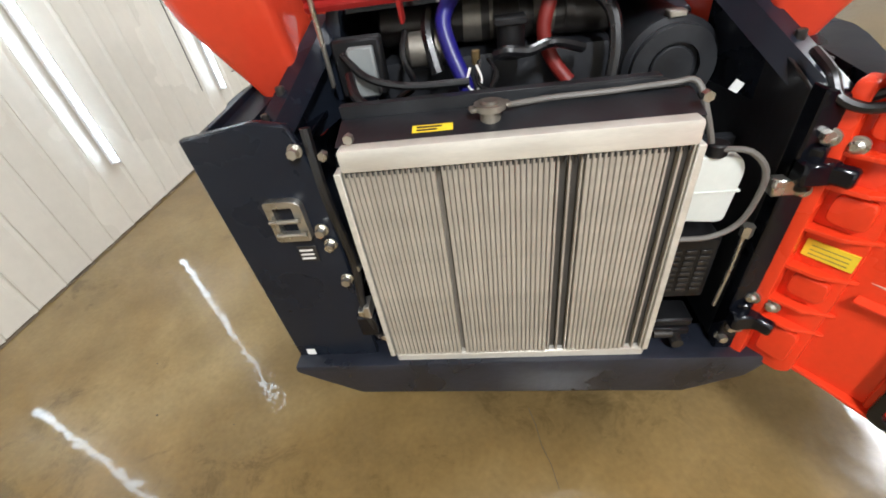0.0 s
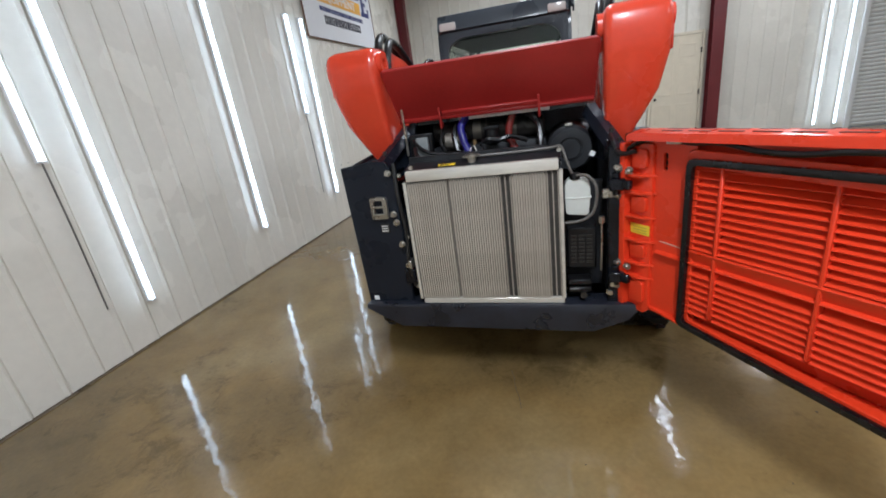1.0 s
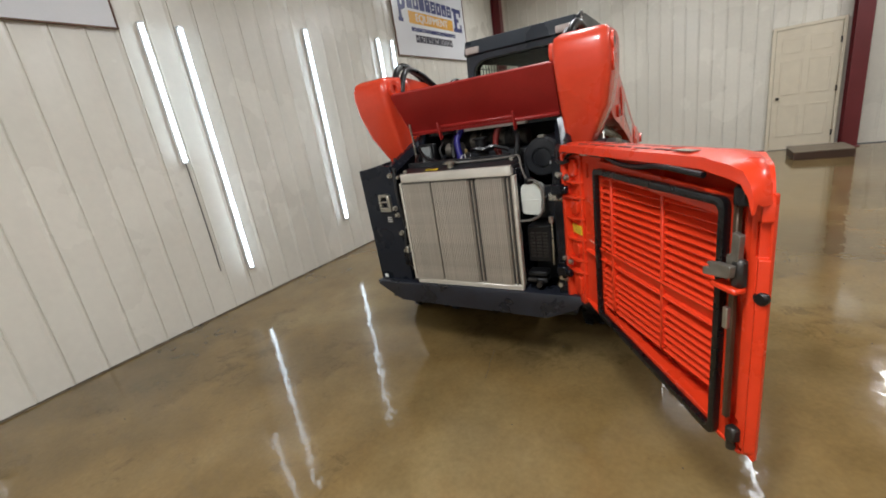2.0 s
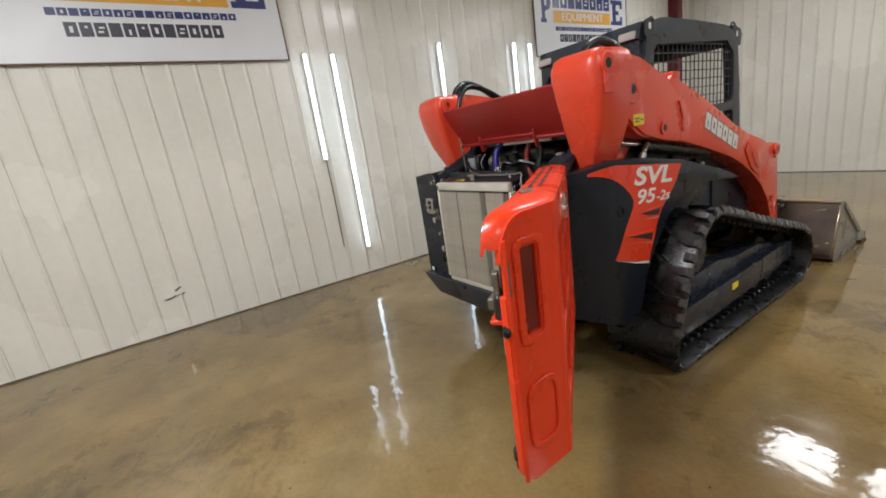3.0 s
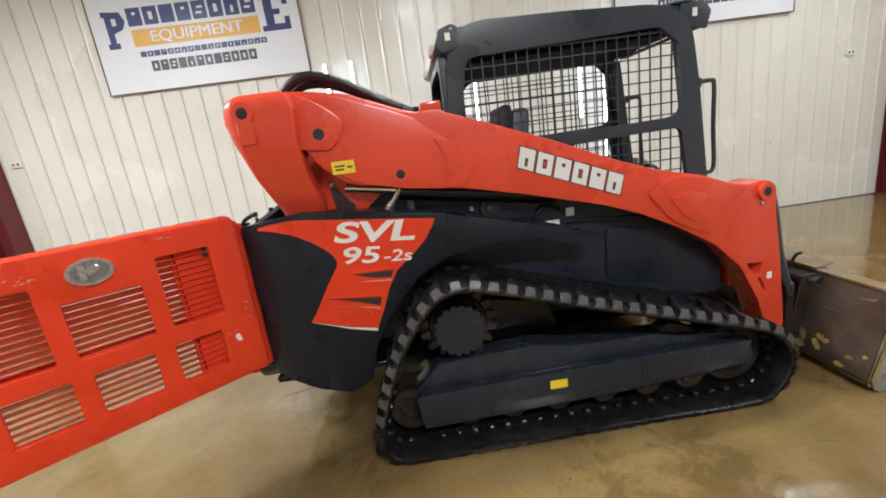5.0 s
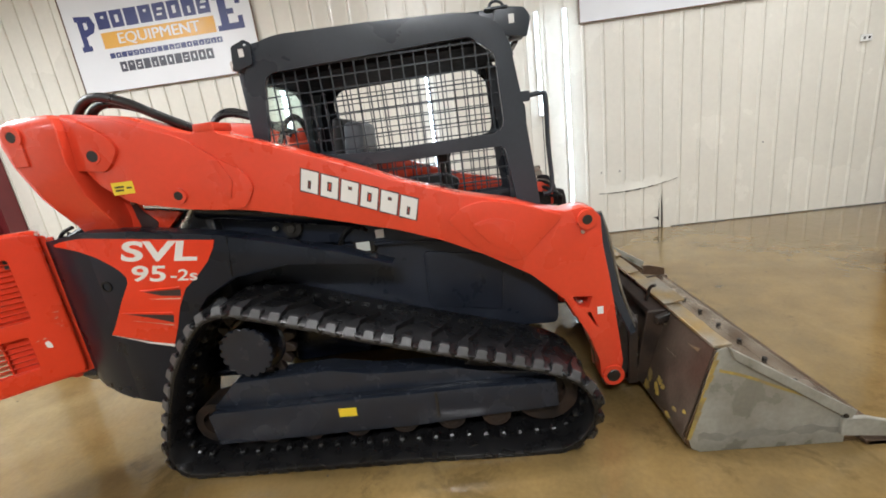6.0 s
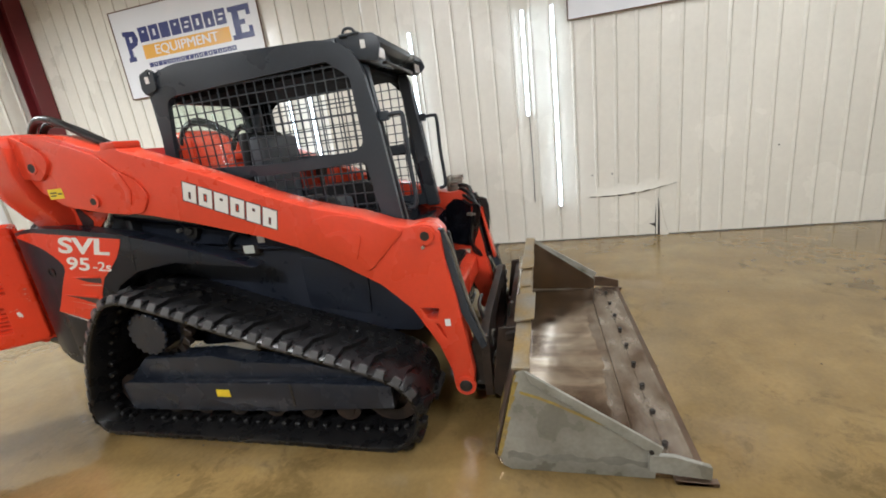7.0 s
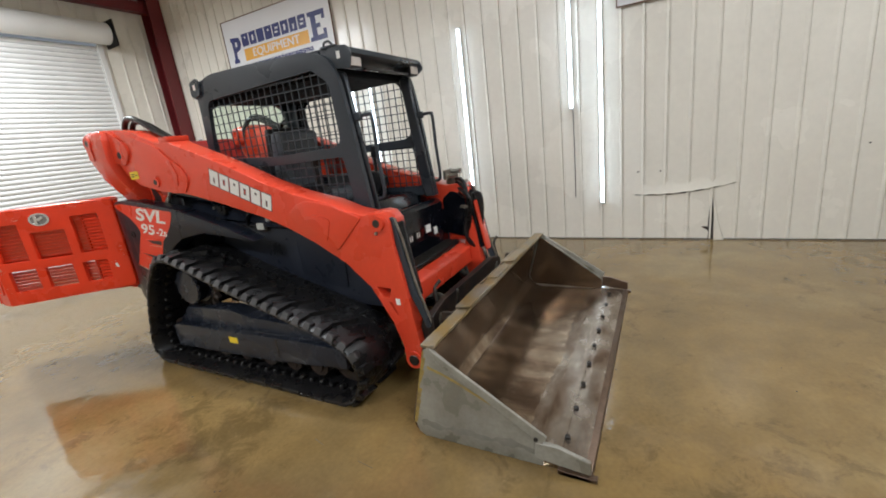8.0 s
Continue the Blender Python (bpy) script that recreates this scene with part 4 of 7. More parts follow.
part("shell_inner", plate([(0.055, 0.5), (0.86, 0.5), (0.86, 1.33), (0.34, 1.33), (0.055, 1.225)], [], 0.606, 0.615, "x", 0.002), DUSTY, loader)
part("bay_back", plate([(-0.62, 0.45), (0.66, 0.45), (0.66, 1.30), (0.5, 1.42), (-0.36, 1.42), (-0.62, 1.30)], [], 0.86, 0.90, "y", 0.002), DUSTY, loader)
# sloping shoulders of the engine bay
part("bay_shoulder", plate([(-0.45, 1.20), (-0.43, 1.30), (-0.395, 1.425), (-0.36, 1.425), (-0.385, 1.28), (-0.40, 1.20)], [], 0.36, 0.86, "y", 0.008, 2), DARK, loader)
part("bay_tray", box(-0.645, -0.44, 0.05, 0.86, 1.185, 1.20, 0.002), BLACK, loader)


def shoulder_rail():
    """A folded rail that climbs forwards and inwards along the edge of the bay, with the sheet below it."""
    b = bmesh.new()
    low, high = Vector((0.672, 0.050, 1.192)), Vector((0.557, 0.40, 1.388))
    side, up = Vector((0.030, 0.010, 0)), Vector((0.010, 0, 0.024))
    rings = [[b.verts.new(p + k * side + h * up) for k, h in ((-1, -1), (1, -1), (1, 0.4), (0.4, 1), (-1, 1))] for p in (low, high)]
    for i in range(5):
        b.faces.new((rings[0][i - 1], rings[0][i], rings[1][i], rings[1][i - 1]))
    b.faces.new(rings[0][::-1])
    b.faces.new(rings[1])
    for shift in (0.0, 0.006):
        quad = [b.verts.new(Vector(p) + Vector((shift - 0.01, 0, 0))) for p in ((0.672, 0.05, 1.14), (0.557, 0.40, 1.16), (0.557, 0.40, 1.376), (0.672, 0.05, 1.180))]
        b.faces.new(quad)
    return b


both("bay_rail", shoulder_rail, DARK, "charcoal rail along the edge of the engine bay")
both("rail_bolt", lambda: cyl((0.655, 0.11, 1.252), 0.009, 0.03, "z", 10, 0.003), BOLT)
both("rail_bolt", lambda: cyl((0.632, 0.18, 1.290), 0.011, 0.03, "z", 14, 0.003), BOLT)
part("hood_ledge", box(-0.38, 0.54, 0.40, 0.88, 1.40, 1.43, 0.004), BLACK, loader)
part("ledge_strip", box(-0.12, 0.36, 0.385, 0.40, 1.405, 1.428, 0.002), LETTER, loader, "pale insulating strip")

rad = part("radiator", box(-0.345, 0.405, 0.02, 0.17, 0.48, 1.20, 0.006), BLACK, loader, "dusty aluminium radiator in a black shroud")
part("top_tank", plate(rounded([(-0.325, 1.168), (0.392, 1.168), (0.392, 1.219), (-0.325, 1.219)], 0.006, 2), [], -0.022, 0.02, "y", 0.006, 2), ALU, rad, "bare aluminium top tank")
part("bottom_tank", box(-0.330, 0.402, -0.014, 0.02, 0.503, 0.538, 0.006), ALU, rad, "bare aluminium lower tank")
for xs in (-0.336, 0.402):
    part("side_rail", box(xs - 0.010, xs + 0.006, -0.018, 0.02, 0.534, 1.166, 0.002), ALU, rad)
part("core_back", box(-0.327, 0.394, 0.006, 0.019, 0.536, 1.166, 0), CORE, rad, smooth=False)
# dark strips behind the fins paint in the shade of the deeper gaps
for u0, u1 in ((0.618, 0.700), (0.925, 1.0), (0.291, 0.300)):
    part("core_strip", box(-0.327 + 0.72 * u0, -0.327 + 0.72 * u1, 0.004, 0.0058, 0.537, 1.165, 0), GAPFIN, rad, "dark strip painting in shade between the fins", smooth=False)
fin = finish(box(-0.0049, 0.0049, -0.016, 0.006, 0.538, 1.164, 0.0014), "fin", FIN)
slim = finish(box(-0.0026, 0.0026, -0.016, 0.001, 0.538, 1.164, 0.001), "slim_fin", FIN)
x, pitch, k = -0.320, 0.0118, 0
while x < 0.392:
    u = (x + 0.327) / 0.72
    if 0.618 < u < 0.700 or u > 0.925:
        if k % 2 == 0:
            put("fin", slim, pose(x, 0.003, 0), rad)
    elif not 0.288 < u < 0.303:
        put("fin", fin, pose(x, 0, 0), rad)
    x += pitch
    k += 1
comb = bmesh.new()
for i in range(60):
    xx = -0.318 + i * 0.0118
    box(xx - 0.002, xx + 0.002, -0.0185, -0.010, 1.156, 1.166, 0, bm=comb)
tagged(part("fin_comb", comb, INK, rad, smooth=False), kind="stuff")
part("shroud_top", plate([(0.0, 1.216), (0.085, 1.240), (0.105, 1.240), (0.105, 1.220)], [], -0.335, 0.405, "x", 0.003), DUSTY, rad)
part("shroud_rail", plate(rounded([(-0.335, 1.225), (0.405, 1.225), (0.400, 1.240), (0.350, 1.262), (-0.335, 1.266)], [0.004, 0.004, 0.012, 0.03, 0.004], 3), [], 0.100, 0.108, "y", 0.002), DUSTY, rad, "dusty black shroud rail")
part("rail_fold", box(-0.335, 0.345, 0.100, 0.125, 1.262, 1.268, 0.001), DUSTY, rad)
cap = part("filler_cap", join(ring((0, 0, 0), 0.010, 0.034, 0.012, "z", 10), join(box(-0.044, -0.028, -0.014, 0.014, -0.006, 0.003, 0.003), box(0.028, 0.044, -0.014, 0.014, -0.006, 0.003, 0.003))), DULL, rad, "bright filler cap")
moved_cap = pose(-0.004, 0.055, 1.256, 0, 0, 15)
cap.matrix_basis = cap.matrix_basis @ moved_cap
part("cap_neck", cyl((-0.004, 0.055, 1.24), 0.022, 0.03, "z", 18), DULL, rad)
part("cap_centre", cyl((-0.004, 0.055, 1.260), 0.020, 0.016, "z", 16, 0.004), DULL, rad)
part("warning_label", moved(box(-0.043, 0.043, -0.011, 0.011, 0, 0.0012, 0), pose(-0.125, 0.036, 1.2275, 15.8, 0, 0)), YELLOW, rad, "yellow warning label")
for i in range(2):
    part("label_bar", moved(box(-0.034, 0.02 - 0.01 * i, -0.0025, 0.0025, 0, 0.0016, 0), pose(-0.125, 0.040 - i * 0.009, 1.2288 - i * 0.0026, 15.8, 0, 0)), INK, rad, smooth=False)
part("overflow_hose", tube([(0.03, 0.060, 1.252), (0.12, 0.085, 1.249), (0.25, 0.090, 1.249), (0.36, 0.091, 1.253), (0.405, 0.080, 1.255), (0.425, 0.050, 1.20), (0.45, 0.045, 1.13)], 0.0065, 8), CORD, rad, "grey overflow hose")
for xx, zz in ((-0.365, 1.20), (-0.30, 1.232), (0.395, 1.252), (-0.372, 0.88), (-0.355, 0.60)):
    part("bolt", cyl((xx, 0.008, zz), 0.011, 0.016, "y", 6), STEEL, rad)
for xx in (-0.345, 0.425):
    part("foot_rubber", box(xx - 0.014, xx + 0.014, -0.014, 0.02, 0.490, 0.504, 0.003), DULL, rad)

# fittings on the left flange
strike = part("door_striker", plate(rounded([(-0.545, 0.985), (-0.455, 0.985), (-0.455, 1.09), (-0.475, 1.10), (-0.545, 1.10)], 0.01), [rounded([(-0.525, 1.005), (-0.478, 1.005), (-0.478, 1.082), (-0.525, 1.082)], 0.004)], -0.004, 0.018, "y", 0.003), STEEL, loader, "zinc striker bracket")
part("striker_bar", cyl((-0.50, -0.014, 1.052), 0.006, 0.075, "x", 10), STEEL, strike)
part("striker_bar", cyl((-0.495, -0.014, 1.012), 0.006, 0.075, "x", 10), STEEL, strike)
part("rating_plate", box(-0.515, -0.465, 0.014, 0.0175, 0.905, 0.955, 0.001), BOLT, loader)
for i in range(3):
    part("plate_bar", box(-0.510, -0.475, 0.0125, 0.0138, 0.940 - i * 0.013, 0.945 - i * 0.013, 0), LETTER, loader, smooth=False)
part("sticker", box(-0.632, -0.604, 0.0145, 0.0175, 0.512, 0.538, 0.001), WHITE, loader, "small white sticker")
part("latch_clip", plate([(-0.40, 0.72), (-0.365, 0.71), (-0.365, 0.755), (-0.38, 0.755), (-0.385, 0.74), (-0.40, 0.74)], [], -0.02, 0.03, "y", 0.002), STEEL, loader)
for xx, zz in ((-0.425, 1.215), (-0.42, 0.96), (-0.41, 0.84), (0.63, 1.155), (0.62, 0.60), (0.61, 0.555), (-0.43, 1.005)):
    part("bolt", join(cyl((xx, 0.0, zz), 0.012, 0.02, "y", 6), cyl((xx, 0.012, zz), 0.017, 0.004, "y", 14)), STEEL, loader)
part("cable_run", tube([(-0.39, 0.02, 1.26), (-0.385, 0.0, 1.10), (-0.375, 0.01, 0.90), (-0.385, 0.0, 0.75), (-0.37, 0.01, 0.60)], 0.012, 8), CABLE, loader)
part("flange_bracket", box(-0.42, -0.36, -0.006, 0.03, 0.62, 0.70, 0.006), BLACK, loader)

# overflow bottle, battery-like box and rod in the right recess
bottle = part("overflow_bottle", plate(rounded([(0.418, 0.945), (0.520, 0.935), (0.530, 1.07), (0.515, 1.105), (0.43, 1.11), (0.415, 1.08)], 0.018, 3), [], 0.035, 0.105, "y", 0.014, 3), TANK, loader, "milky plastic coolant bottle")
part("bottle_cap", cyl((0.462, 0.045, 1.122), 0.022, 0.03, "z", 16, 0.004), PLASTIC, bottle)
part("bottle_hose", tube([(0.465, 0.03, 1.128), (0.51, 0.01, 1.128), (0.547, 0.0, 1.085), (0.550, 0.0, 1.02), (0.532, 0.0, 0.955), (0.48, 0.0, 0.922), (0.41, 0.01, 0.912)], 0.0065, 8), CORD, bottle, "clear grey hose")
part("bottle_strap", box(0.414, 0.532, 0.032, 0.108, 1.018, 1.024, 0.001), TANK, bottle)
part("control_box", box(0.42, 0.555, 0.06, 0.20, 0.66, 0.87, 0.008), PLASTIC, loader, "black moulded box with raised text panel")
for r in range(8):
    for c in range(3):
        part("box_bar", box(0.438 + c * 0.036, 0.464 + c * 0.036, 0.056, 0.061, 0.69 + r * 0.019, 0.70 + r * 0.019, 0.001), BOLT, loader)
part("hold_rod", tube([(0.575, 0.03, 0.91), (0.575, 0.028, 0.80), (0.572, 0.03, 0.66)], 0.005, 8), STEEL, loader)
part("rod_nut", cyl((0.575, 0.025, 0.915), 0.014, 0.03, "z", 6), STEEL, loader)
part("bracket", box(0.575, 0.625, 0.0, 0.03, 1.02, 1.06, 0.004), STEEL, loader)
for zz in (0.56, 0.60):
    part("clamp", box(0.42, 0.53, 0.02, 0.10, zz - 0.014, zz + 0.014, 0.006), PLASTIC, loader)
part("drain_valve", join(cyl((0.49, 0.01, 0.545), 0.016, 0.04, "y", 12), cyl((0.45, 0.01, 0.57), 0.012, 0.05, "x", 12)), BOLT, loader)
part("recess_panel", box(0.41, 0.60, 0.22, 0.25, 0.50, 1.06, 0.003), DUSTY, loader)

# -- engine bay --
eng = part("engine", box(-0.30, 0.34, 0.42, 0.84, 0.75, 1.27, 0.03, 2), DUSTY, loader, "dark engine block with hoses and pipes")
part("intake_pipe", moved(cyl((0, 0, 0), 0.052, 0.62, "x", 24, 0.006), pose(0.02, 0.50, 1.335, 0, 2, 0)), BOLT, eng, "dull metal intake pipe")
for xx in (-0.16, 0.0, 0.10, 0.22):
    part("pipe_clamp", ring((xx, 0.50, 1.337), 0.050, 0.058, 0.022, "x", 24), BOLT, eng)
part("blue_hose", tube([(-0.075, 0.40, 1.42), (-0.105, 0.36, 1.37), (-0.090, 0.33, 1.30), (-0.058, 0.30, 1.22), (-0.05, 0.30, 1.12)], 0.020, 12), BLUE, eng, "bright blue rubber hose")
part("red_hose", tube([(0.19, 0.42, 1.44), (0.16, 0.40, 1.38), (0.145, 0.39, 1.31), (0.17, 0.38, 1.24), (0.21, 0.36, 1.19)], 0.0185, 12), REDHOSE, eng, "brick-red rubber hose")
part("fuel_filter", join(cyl((0.06, 0.36, 1.31), 0.035, 0.09, "z", 18, 0.006), box(0.02, 0.10, 0.32, 0.40, 1.345, 1.36, 0.004)), PLASTIC, eng)
part("pipe_band", moved(cyl((0, 0, 0), 0.054, 0.085, "x", 24, 0.004), pose(-0.02, 0.50, 1.336, 0, 2, 0)), DULL, eng)
part("pipe_band", moved(cyl((0, 0, 0), 0.054, 0.06, "x", 24, 0.004), pose(0.155, 0.50, 1.333, 0, 2, 0)), DULL, eng)
part("wire_loop", tube([(-0.045, 0.29, 1.27), (-0.055, 0.28, 1.235), (-0.035, 0.275, 1.215), (-0.018, 0.28, 1.24), (-0.03, 0.29, 1.275)], 0.0035, 6), LETTER, eng, "pale wire loop")
part("sensor", cyl((-0.03, 0.32, 1.285), 0.011, 0.035, "z", 8, 0.002), BRASS, eng, "brass sensor")
part("fuse_box", box(-0.345, -0.280, 0.285, 0.310, 1.225, 1.345, 0.004), GREYPLATE, eng, "grey relay plate")
part("relay_frame", box(-0.39, -0.265, 0.312, 0.36, 1.22, 1.36, 0.006), PLASTIC, eng)
for pts, r in (([(0.02, 0.30, 1.29), (0.05, 0.28, 1.30), (0.10, 0.30, 1.29), (0.16, 0.32, 1.30), (0.24, 0.36, 1.27)], 0.013),
               ([(-0.02, 0.31, 1.28), (-0.03, 0.28, 1.24), (0.0, 0.26, 1.22), (0.02, 0.28, 1.26)], 0.006),
               ([(0.0, 0.31, 1.28), (0.02, 0.27, 1.25), (-0.01, 0.26, 1.21)], 0.005),
               ([(-0.20, 0.34, 1.36), (-0.21, 0.30, 1.31), (-0.19, 0.30, 1.24), (-0.24, 0.30, 1.21)], 0.008),
               ([(-0.36, 0.30, 1.33), (-0.30, 0.26, 1.28), (-0.20, 0.26, 1.25), (-0.05, 0.28, 1.24)], 0.010),
               ([(0.25, 0.42, 1.40), (0.30, 0.36, 1.35), (0.31, 0.32, 1.27), (0.30, 0.30, 1.20)], 0.016),
               ([(-0.14, 0.44, 1.40), (-0.15, 0.38, 1.34), (-0.13, 0.34, 1.25)], 0.018),
               ([(-0.33, 0.22, 1.30), (-0.31, 0.16, 1.27), (-0.28, 0.14, 1.25)], 0.012)):
    part("wiring_hose", tube(pts, r, 8), CABLE, eng)
part("alternator", cyl((-0.15, 0.40, 1.30), 0.045, 0.12, "x", 20, 0.01), DULL, eng)
air = part("air_cleaner", moved(cyl((0, 0, 0), 0.116, 0.36, "y", 36, 0.012), pose(0.455, 0.52, 1.205)), DUSTY, loader, "black round air cleaner canister")
part("air_lid", ring((0.455, 0.332, 1.205), 0.062, 0.100, 0.02, "y", 36), DUSTY, air)
part("lid_centre", cyl((0.455, 0.334, 1.205), 0.052, 0.016, "y", 28, 0.004), DUSTY, air)
part("lid_clip", box(0.43, 0.47, 0.34, 0.38, 1.317, 1.332, 0.003), STEEL, air)
part("lid_sticker", moved(box(-0.012, 0.012, -0.001, 0.001, -0.012, 0.012, 0), pose(0.55, 0.20, 1.192, 0, 30, 0)), WHITE, air)
part("bay_hose", tube([(0.615, 0.10, 1.285), (0.618, 0.04, 1.262), (0.628, 0.01, 1.225), (0.66, -0.02, 1.212), (0.70, -0.045, 1.225)], 0.010, 8), CABLE, loader)

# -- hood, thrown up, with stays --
hood = part("hood", moved(plate(rounded([(-0.50, 0.0), (0.50, 0.0), (0.52, 0.30), (-0.52, 0.30)], 0.02), [], -0.012, 0.012, "y", 0.005, 2), pose(0.07, 0.345, 1.435, 30, 0, 0)), RED_IN, loader, "raised hood, underside shade painted in as darker red")
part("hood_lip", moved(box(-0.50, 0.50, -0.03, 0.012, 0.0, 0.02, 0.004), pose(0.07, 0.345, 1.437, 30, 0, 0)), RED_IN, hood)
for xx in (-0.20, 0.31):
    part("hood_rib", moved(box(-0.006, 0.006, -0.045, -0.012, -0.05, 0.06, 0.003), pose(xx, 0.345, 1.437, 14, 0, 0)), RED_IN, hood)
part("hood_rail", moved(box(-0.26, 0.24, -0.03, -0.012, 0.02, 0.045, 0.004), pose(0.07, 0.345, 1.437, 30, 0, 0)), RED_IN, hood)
part("stay_rod", tube([(-0.405, 0.305, 1.255), (-0.398, 0.285, 1.42), (-0.395, 0.27, 1.50)], 0.007, 8), STEEL, loader, "thin bright stay rod")


# -- lift arms --
ARM = [(0.40, 1.812), (0.50, 1.80), (0.668, 1.772), (0.905, 1.675), (0.975, 1.655), (0.993, 1.675), (1.07, 1.665), (1.10, 1.640), (1.281, 1.575), (1.644, 1.432), (1.886, 1.325), (2.13, 1.235), (2.26, 1.200), (2.40, 1.165), (2.544, 1.108), (2.647, 1.085), (2.73, 1.095), (2.78, 1.085), (2.815, 1.040), (2.823, 0.902), (2.858, 0.697), (2.895, 0.400), (2.912, 0.257), (2.90, 0.165), (2.845, 0.128), (2.795, 0.164), (2.788, 0.27), (2.738, 0.421), (2.622, 0.635), (2.467, 0.785), (2.258, 0.912), (2.05, 1.015), (1.848, 1.092), (1.435, 1.208), (1.177, 1.272), (1.065, 1.290), (0.749, 1.348), (0.667, 1.358), (0.60, 1.385), (0.50, 1.46), (0.42, 1.585)]
ARM_HOLES = [[(2.665, 0.642), (2.762, 0.634), (2.742, 0.575), (2.70, 0.578)], [(2.735, 0.548), (2.752, 0.545), (2.785, 0.465), (2.770, 0.478)]]


def lean(bm):
    """The arms stand a little closer together in front."""
    for v in bm.verts:
        v.co.x -= 0.036 * max(-0.2, v.co.y - 0.5)
    return bm


def arm_body():
    return lean(plate(ARM, ARM_HOLES, 0.615, 0.783, "x", 0.010, 2))


arm_r, arm_l = both("lift_arm", arm_body, RED, "orange-red welded steel lift arm")


def swell(outline, w0, w1, bevel=0.006):
    return lambda: lean(plate(outline, [], w0, w1, "x", bevel, 2))


REAR_PATCH = rounded([(0.42, 1.60), (0.50, 1.47), (0.66, 1.37), (0.87, 1.318), (1.05, 1.292), (1.15, 1.292), (1.215, 1.385), (1.17, 1.47), (1.05, 1.545), (0.94, 1.64), (0.62, 1.765), (0.46, 1.79)], [0.02, 0.02, 0.04, 0.02, 0.02, 0.03, 0.04, 0.04, 0.05, 0.05, 0.04, 0.04])
FRONT_PATCH = rounded([(2.085, 1.112), (2.16, 1.165), (2.265, 1.188), (2.43, 1.150), (2.64, 1.07), (2.42, 0.86), (2.23, 0.94)], [0.02, 0.03, 0.05, 0.04, 0.03, 0.05, 0.06])
for arm, flip in ((arm_r, False), (arm_l, True)):
    def on(make):
        return mirrored(make(), MID) if flip else make()
    part("rear_plate", on(swell(REAR_PATCH, 0.782, 0.797, 0.009)), RED, arm)
    part("front_plate", on(swell(FRONT_PATCH, 0.782, 0.794, 0.008)), RED, arm)
    part("front_emboss", on(swell(rounded([(2.195, 1.078), (2.30, 1.10), (2.415, 1.068), (2.365, 0.925), (2.29, 0.96)], 0.03), 0.790, 0.800, 0.007)), RED, arm)
    part("rear_emboss", on(swell(rounded([(1.028, 1.530), (1.075, 1.526), (1.120, 1.425), (1.096, 1.345), (1.066, 1.362), (1.082, 1.42), (1.048, 1.50)], 0.010), 0.794, 0.805, 0.006)), RED, arm)
    part("pin_boss", on(lambda: lean(plate(rounded([(0.422, 1.556), (0.557, 1.536), (0.606, 1.578), (0.642, 1.635), (0.600, 1.698), (0.509, 1.762), (0.42, 1.800), (0.41, 1.70)], [0.01, 0.02, 0.03, 0.04, 0.04, 0.03, 0.02, 0.01]), [], 0.788, 0.814, "x", 0.008, 2))), RED, arm)
    part("pin_bore", on(lambda: lean(cyl((0.810, 0.522, 1.612), 0.027, 0.014, "x", 24))), INK, arm, "dark pin bore")
    part("pin_ring", on(lambda: lean(ring((0.814, 0.522, 1.612), 0.026, 0.036, 0.008, "x", 24))), RED, arm)
    part("cross_pin", on(lambda: lean(ring((0.799, 0.855, 1.388), 0.021, 0.037, 0.024, "x", 24))), RED, arm)
    part("pin_end", on(lambda: lean(cyl((0.803, 0.855, 1.388), 0.021, 0.02, "x", 20, 0.003))), BOLT, arm)
    part("front_hub", on(lambda: lean(ring((0.79, 2.745, 1.036), 0.024, 0.046, 0.03, "x", 28))), RED, arm)
    part("hub_pin", on(lambda: lean(cyl((0.795, 2.745, 1.036), 0.026, 0.022, "x", 22, 0.004))), BOLT, arm, "worn steel pin")
    part("coupler_pin", on(lambda: lean(cyl((0.787, 2.857, 0.178), 0.035, 0.03, "x", 22, 0.005))), BOLT, arm)
    part("coupler_boss", on(lambda: lean(ring((0.784, 2.857, 0.178), 0.034, 0.056, 0.022, "x", 28))), RED, arm)
    part("coupler_ear", on(lambda: lean(plate(rounded([(2.815, 0.13), (2.88, 0.13), (2.87, 0.085), (2.825, 0.085)], 0.008), [], 0.70, 0.74, "x", 0.004))), BOLT, arm)
    part("edge_step", on(lambda: lean(box(0.62, 0.786, 0.99, 1.085, 1.655, 1.695, 0.010, 2))), RED, arm)
    part("grease_fitting", on(lambda: lean(cyl((0.79, 2.725, 0.975), 0.009, 0.016, "x", 10, 0.002))), STEEL, arm)

label_r = part("warning_label", lean(box(0.7972, 0.7986, 0.548, 0.652, 1.426, 1.484, 0)), YELLOW, arm_r, "yellow warning label", smooth=False)
for y0, y1, z in ((0.562, 0.607, 1.458), (0.562, 0.602, 1.442), (0.617, 0.642, 1.45)):
    part("label_bar", lean(box(0.7986, 0.7994, y0, y1, z, z + 0.008, 0)), INK, label_r, smooth=False)
part("arm_sticker", lean(box(0.7832, 0.7845, 2.785, 2.815, 0.535, 0.575, 0)), WHITE, arm_r, "small white sticker", smooth=False)

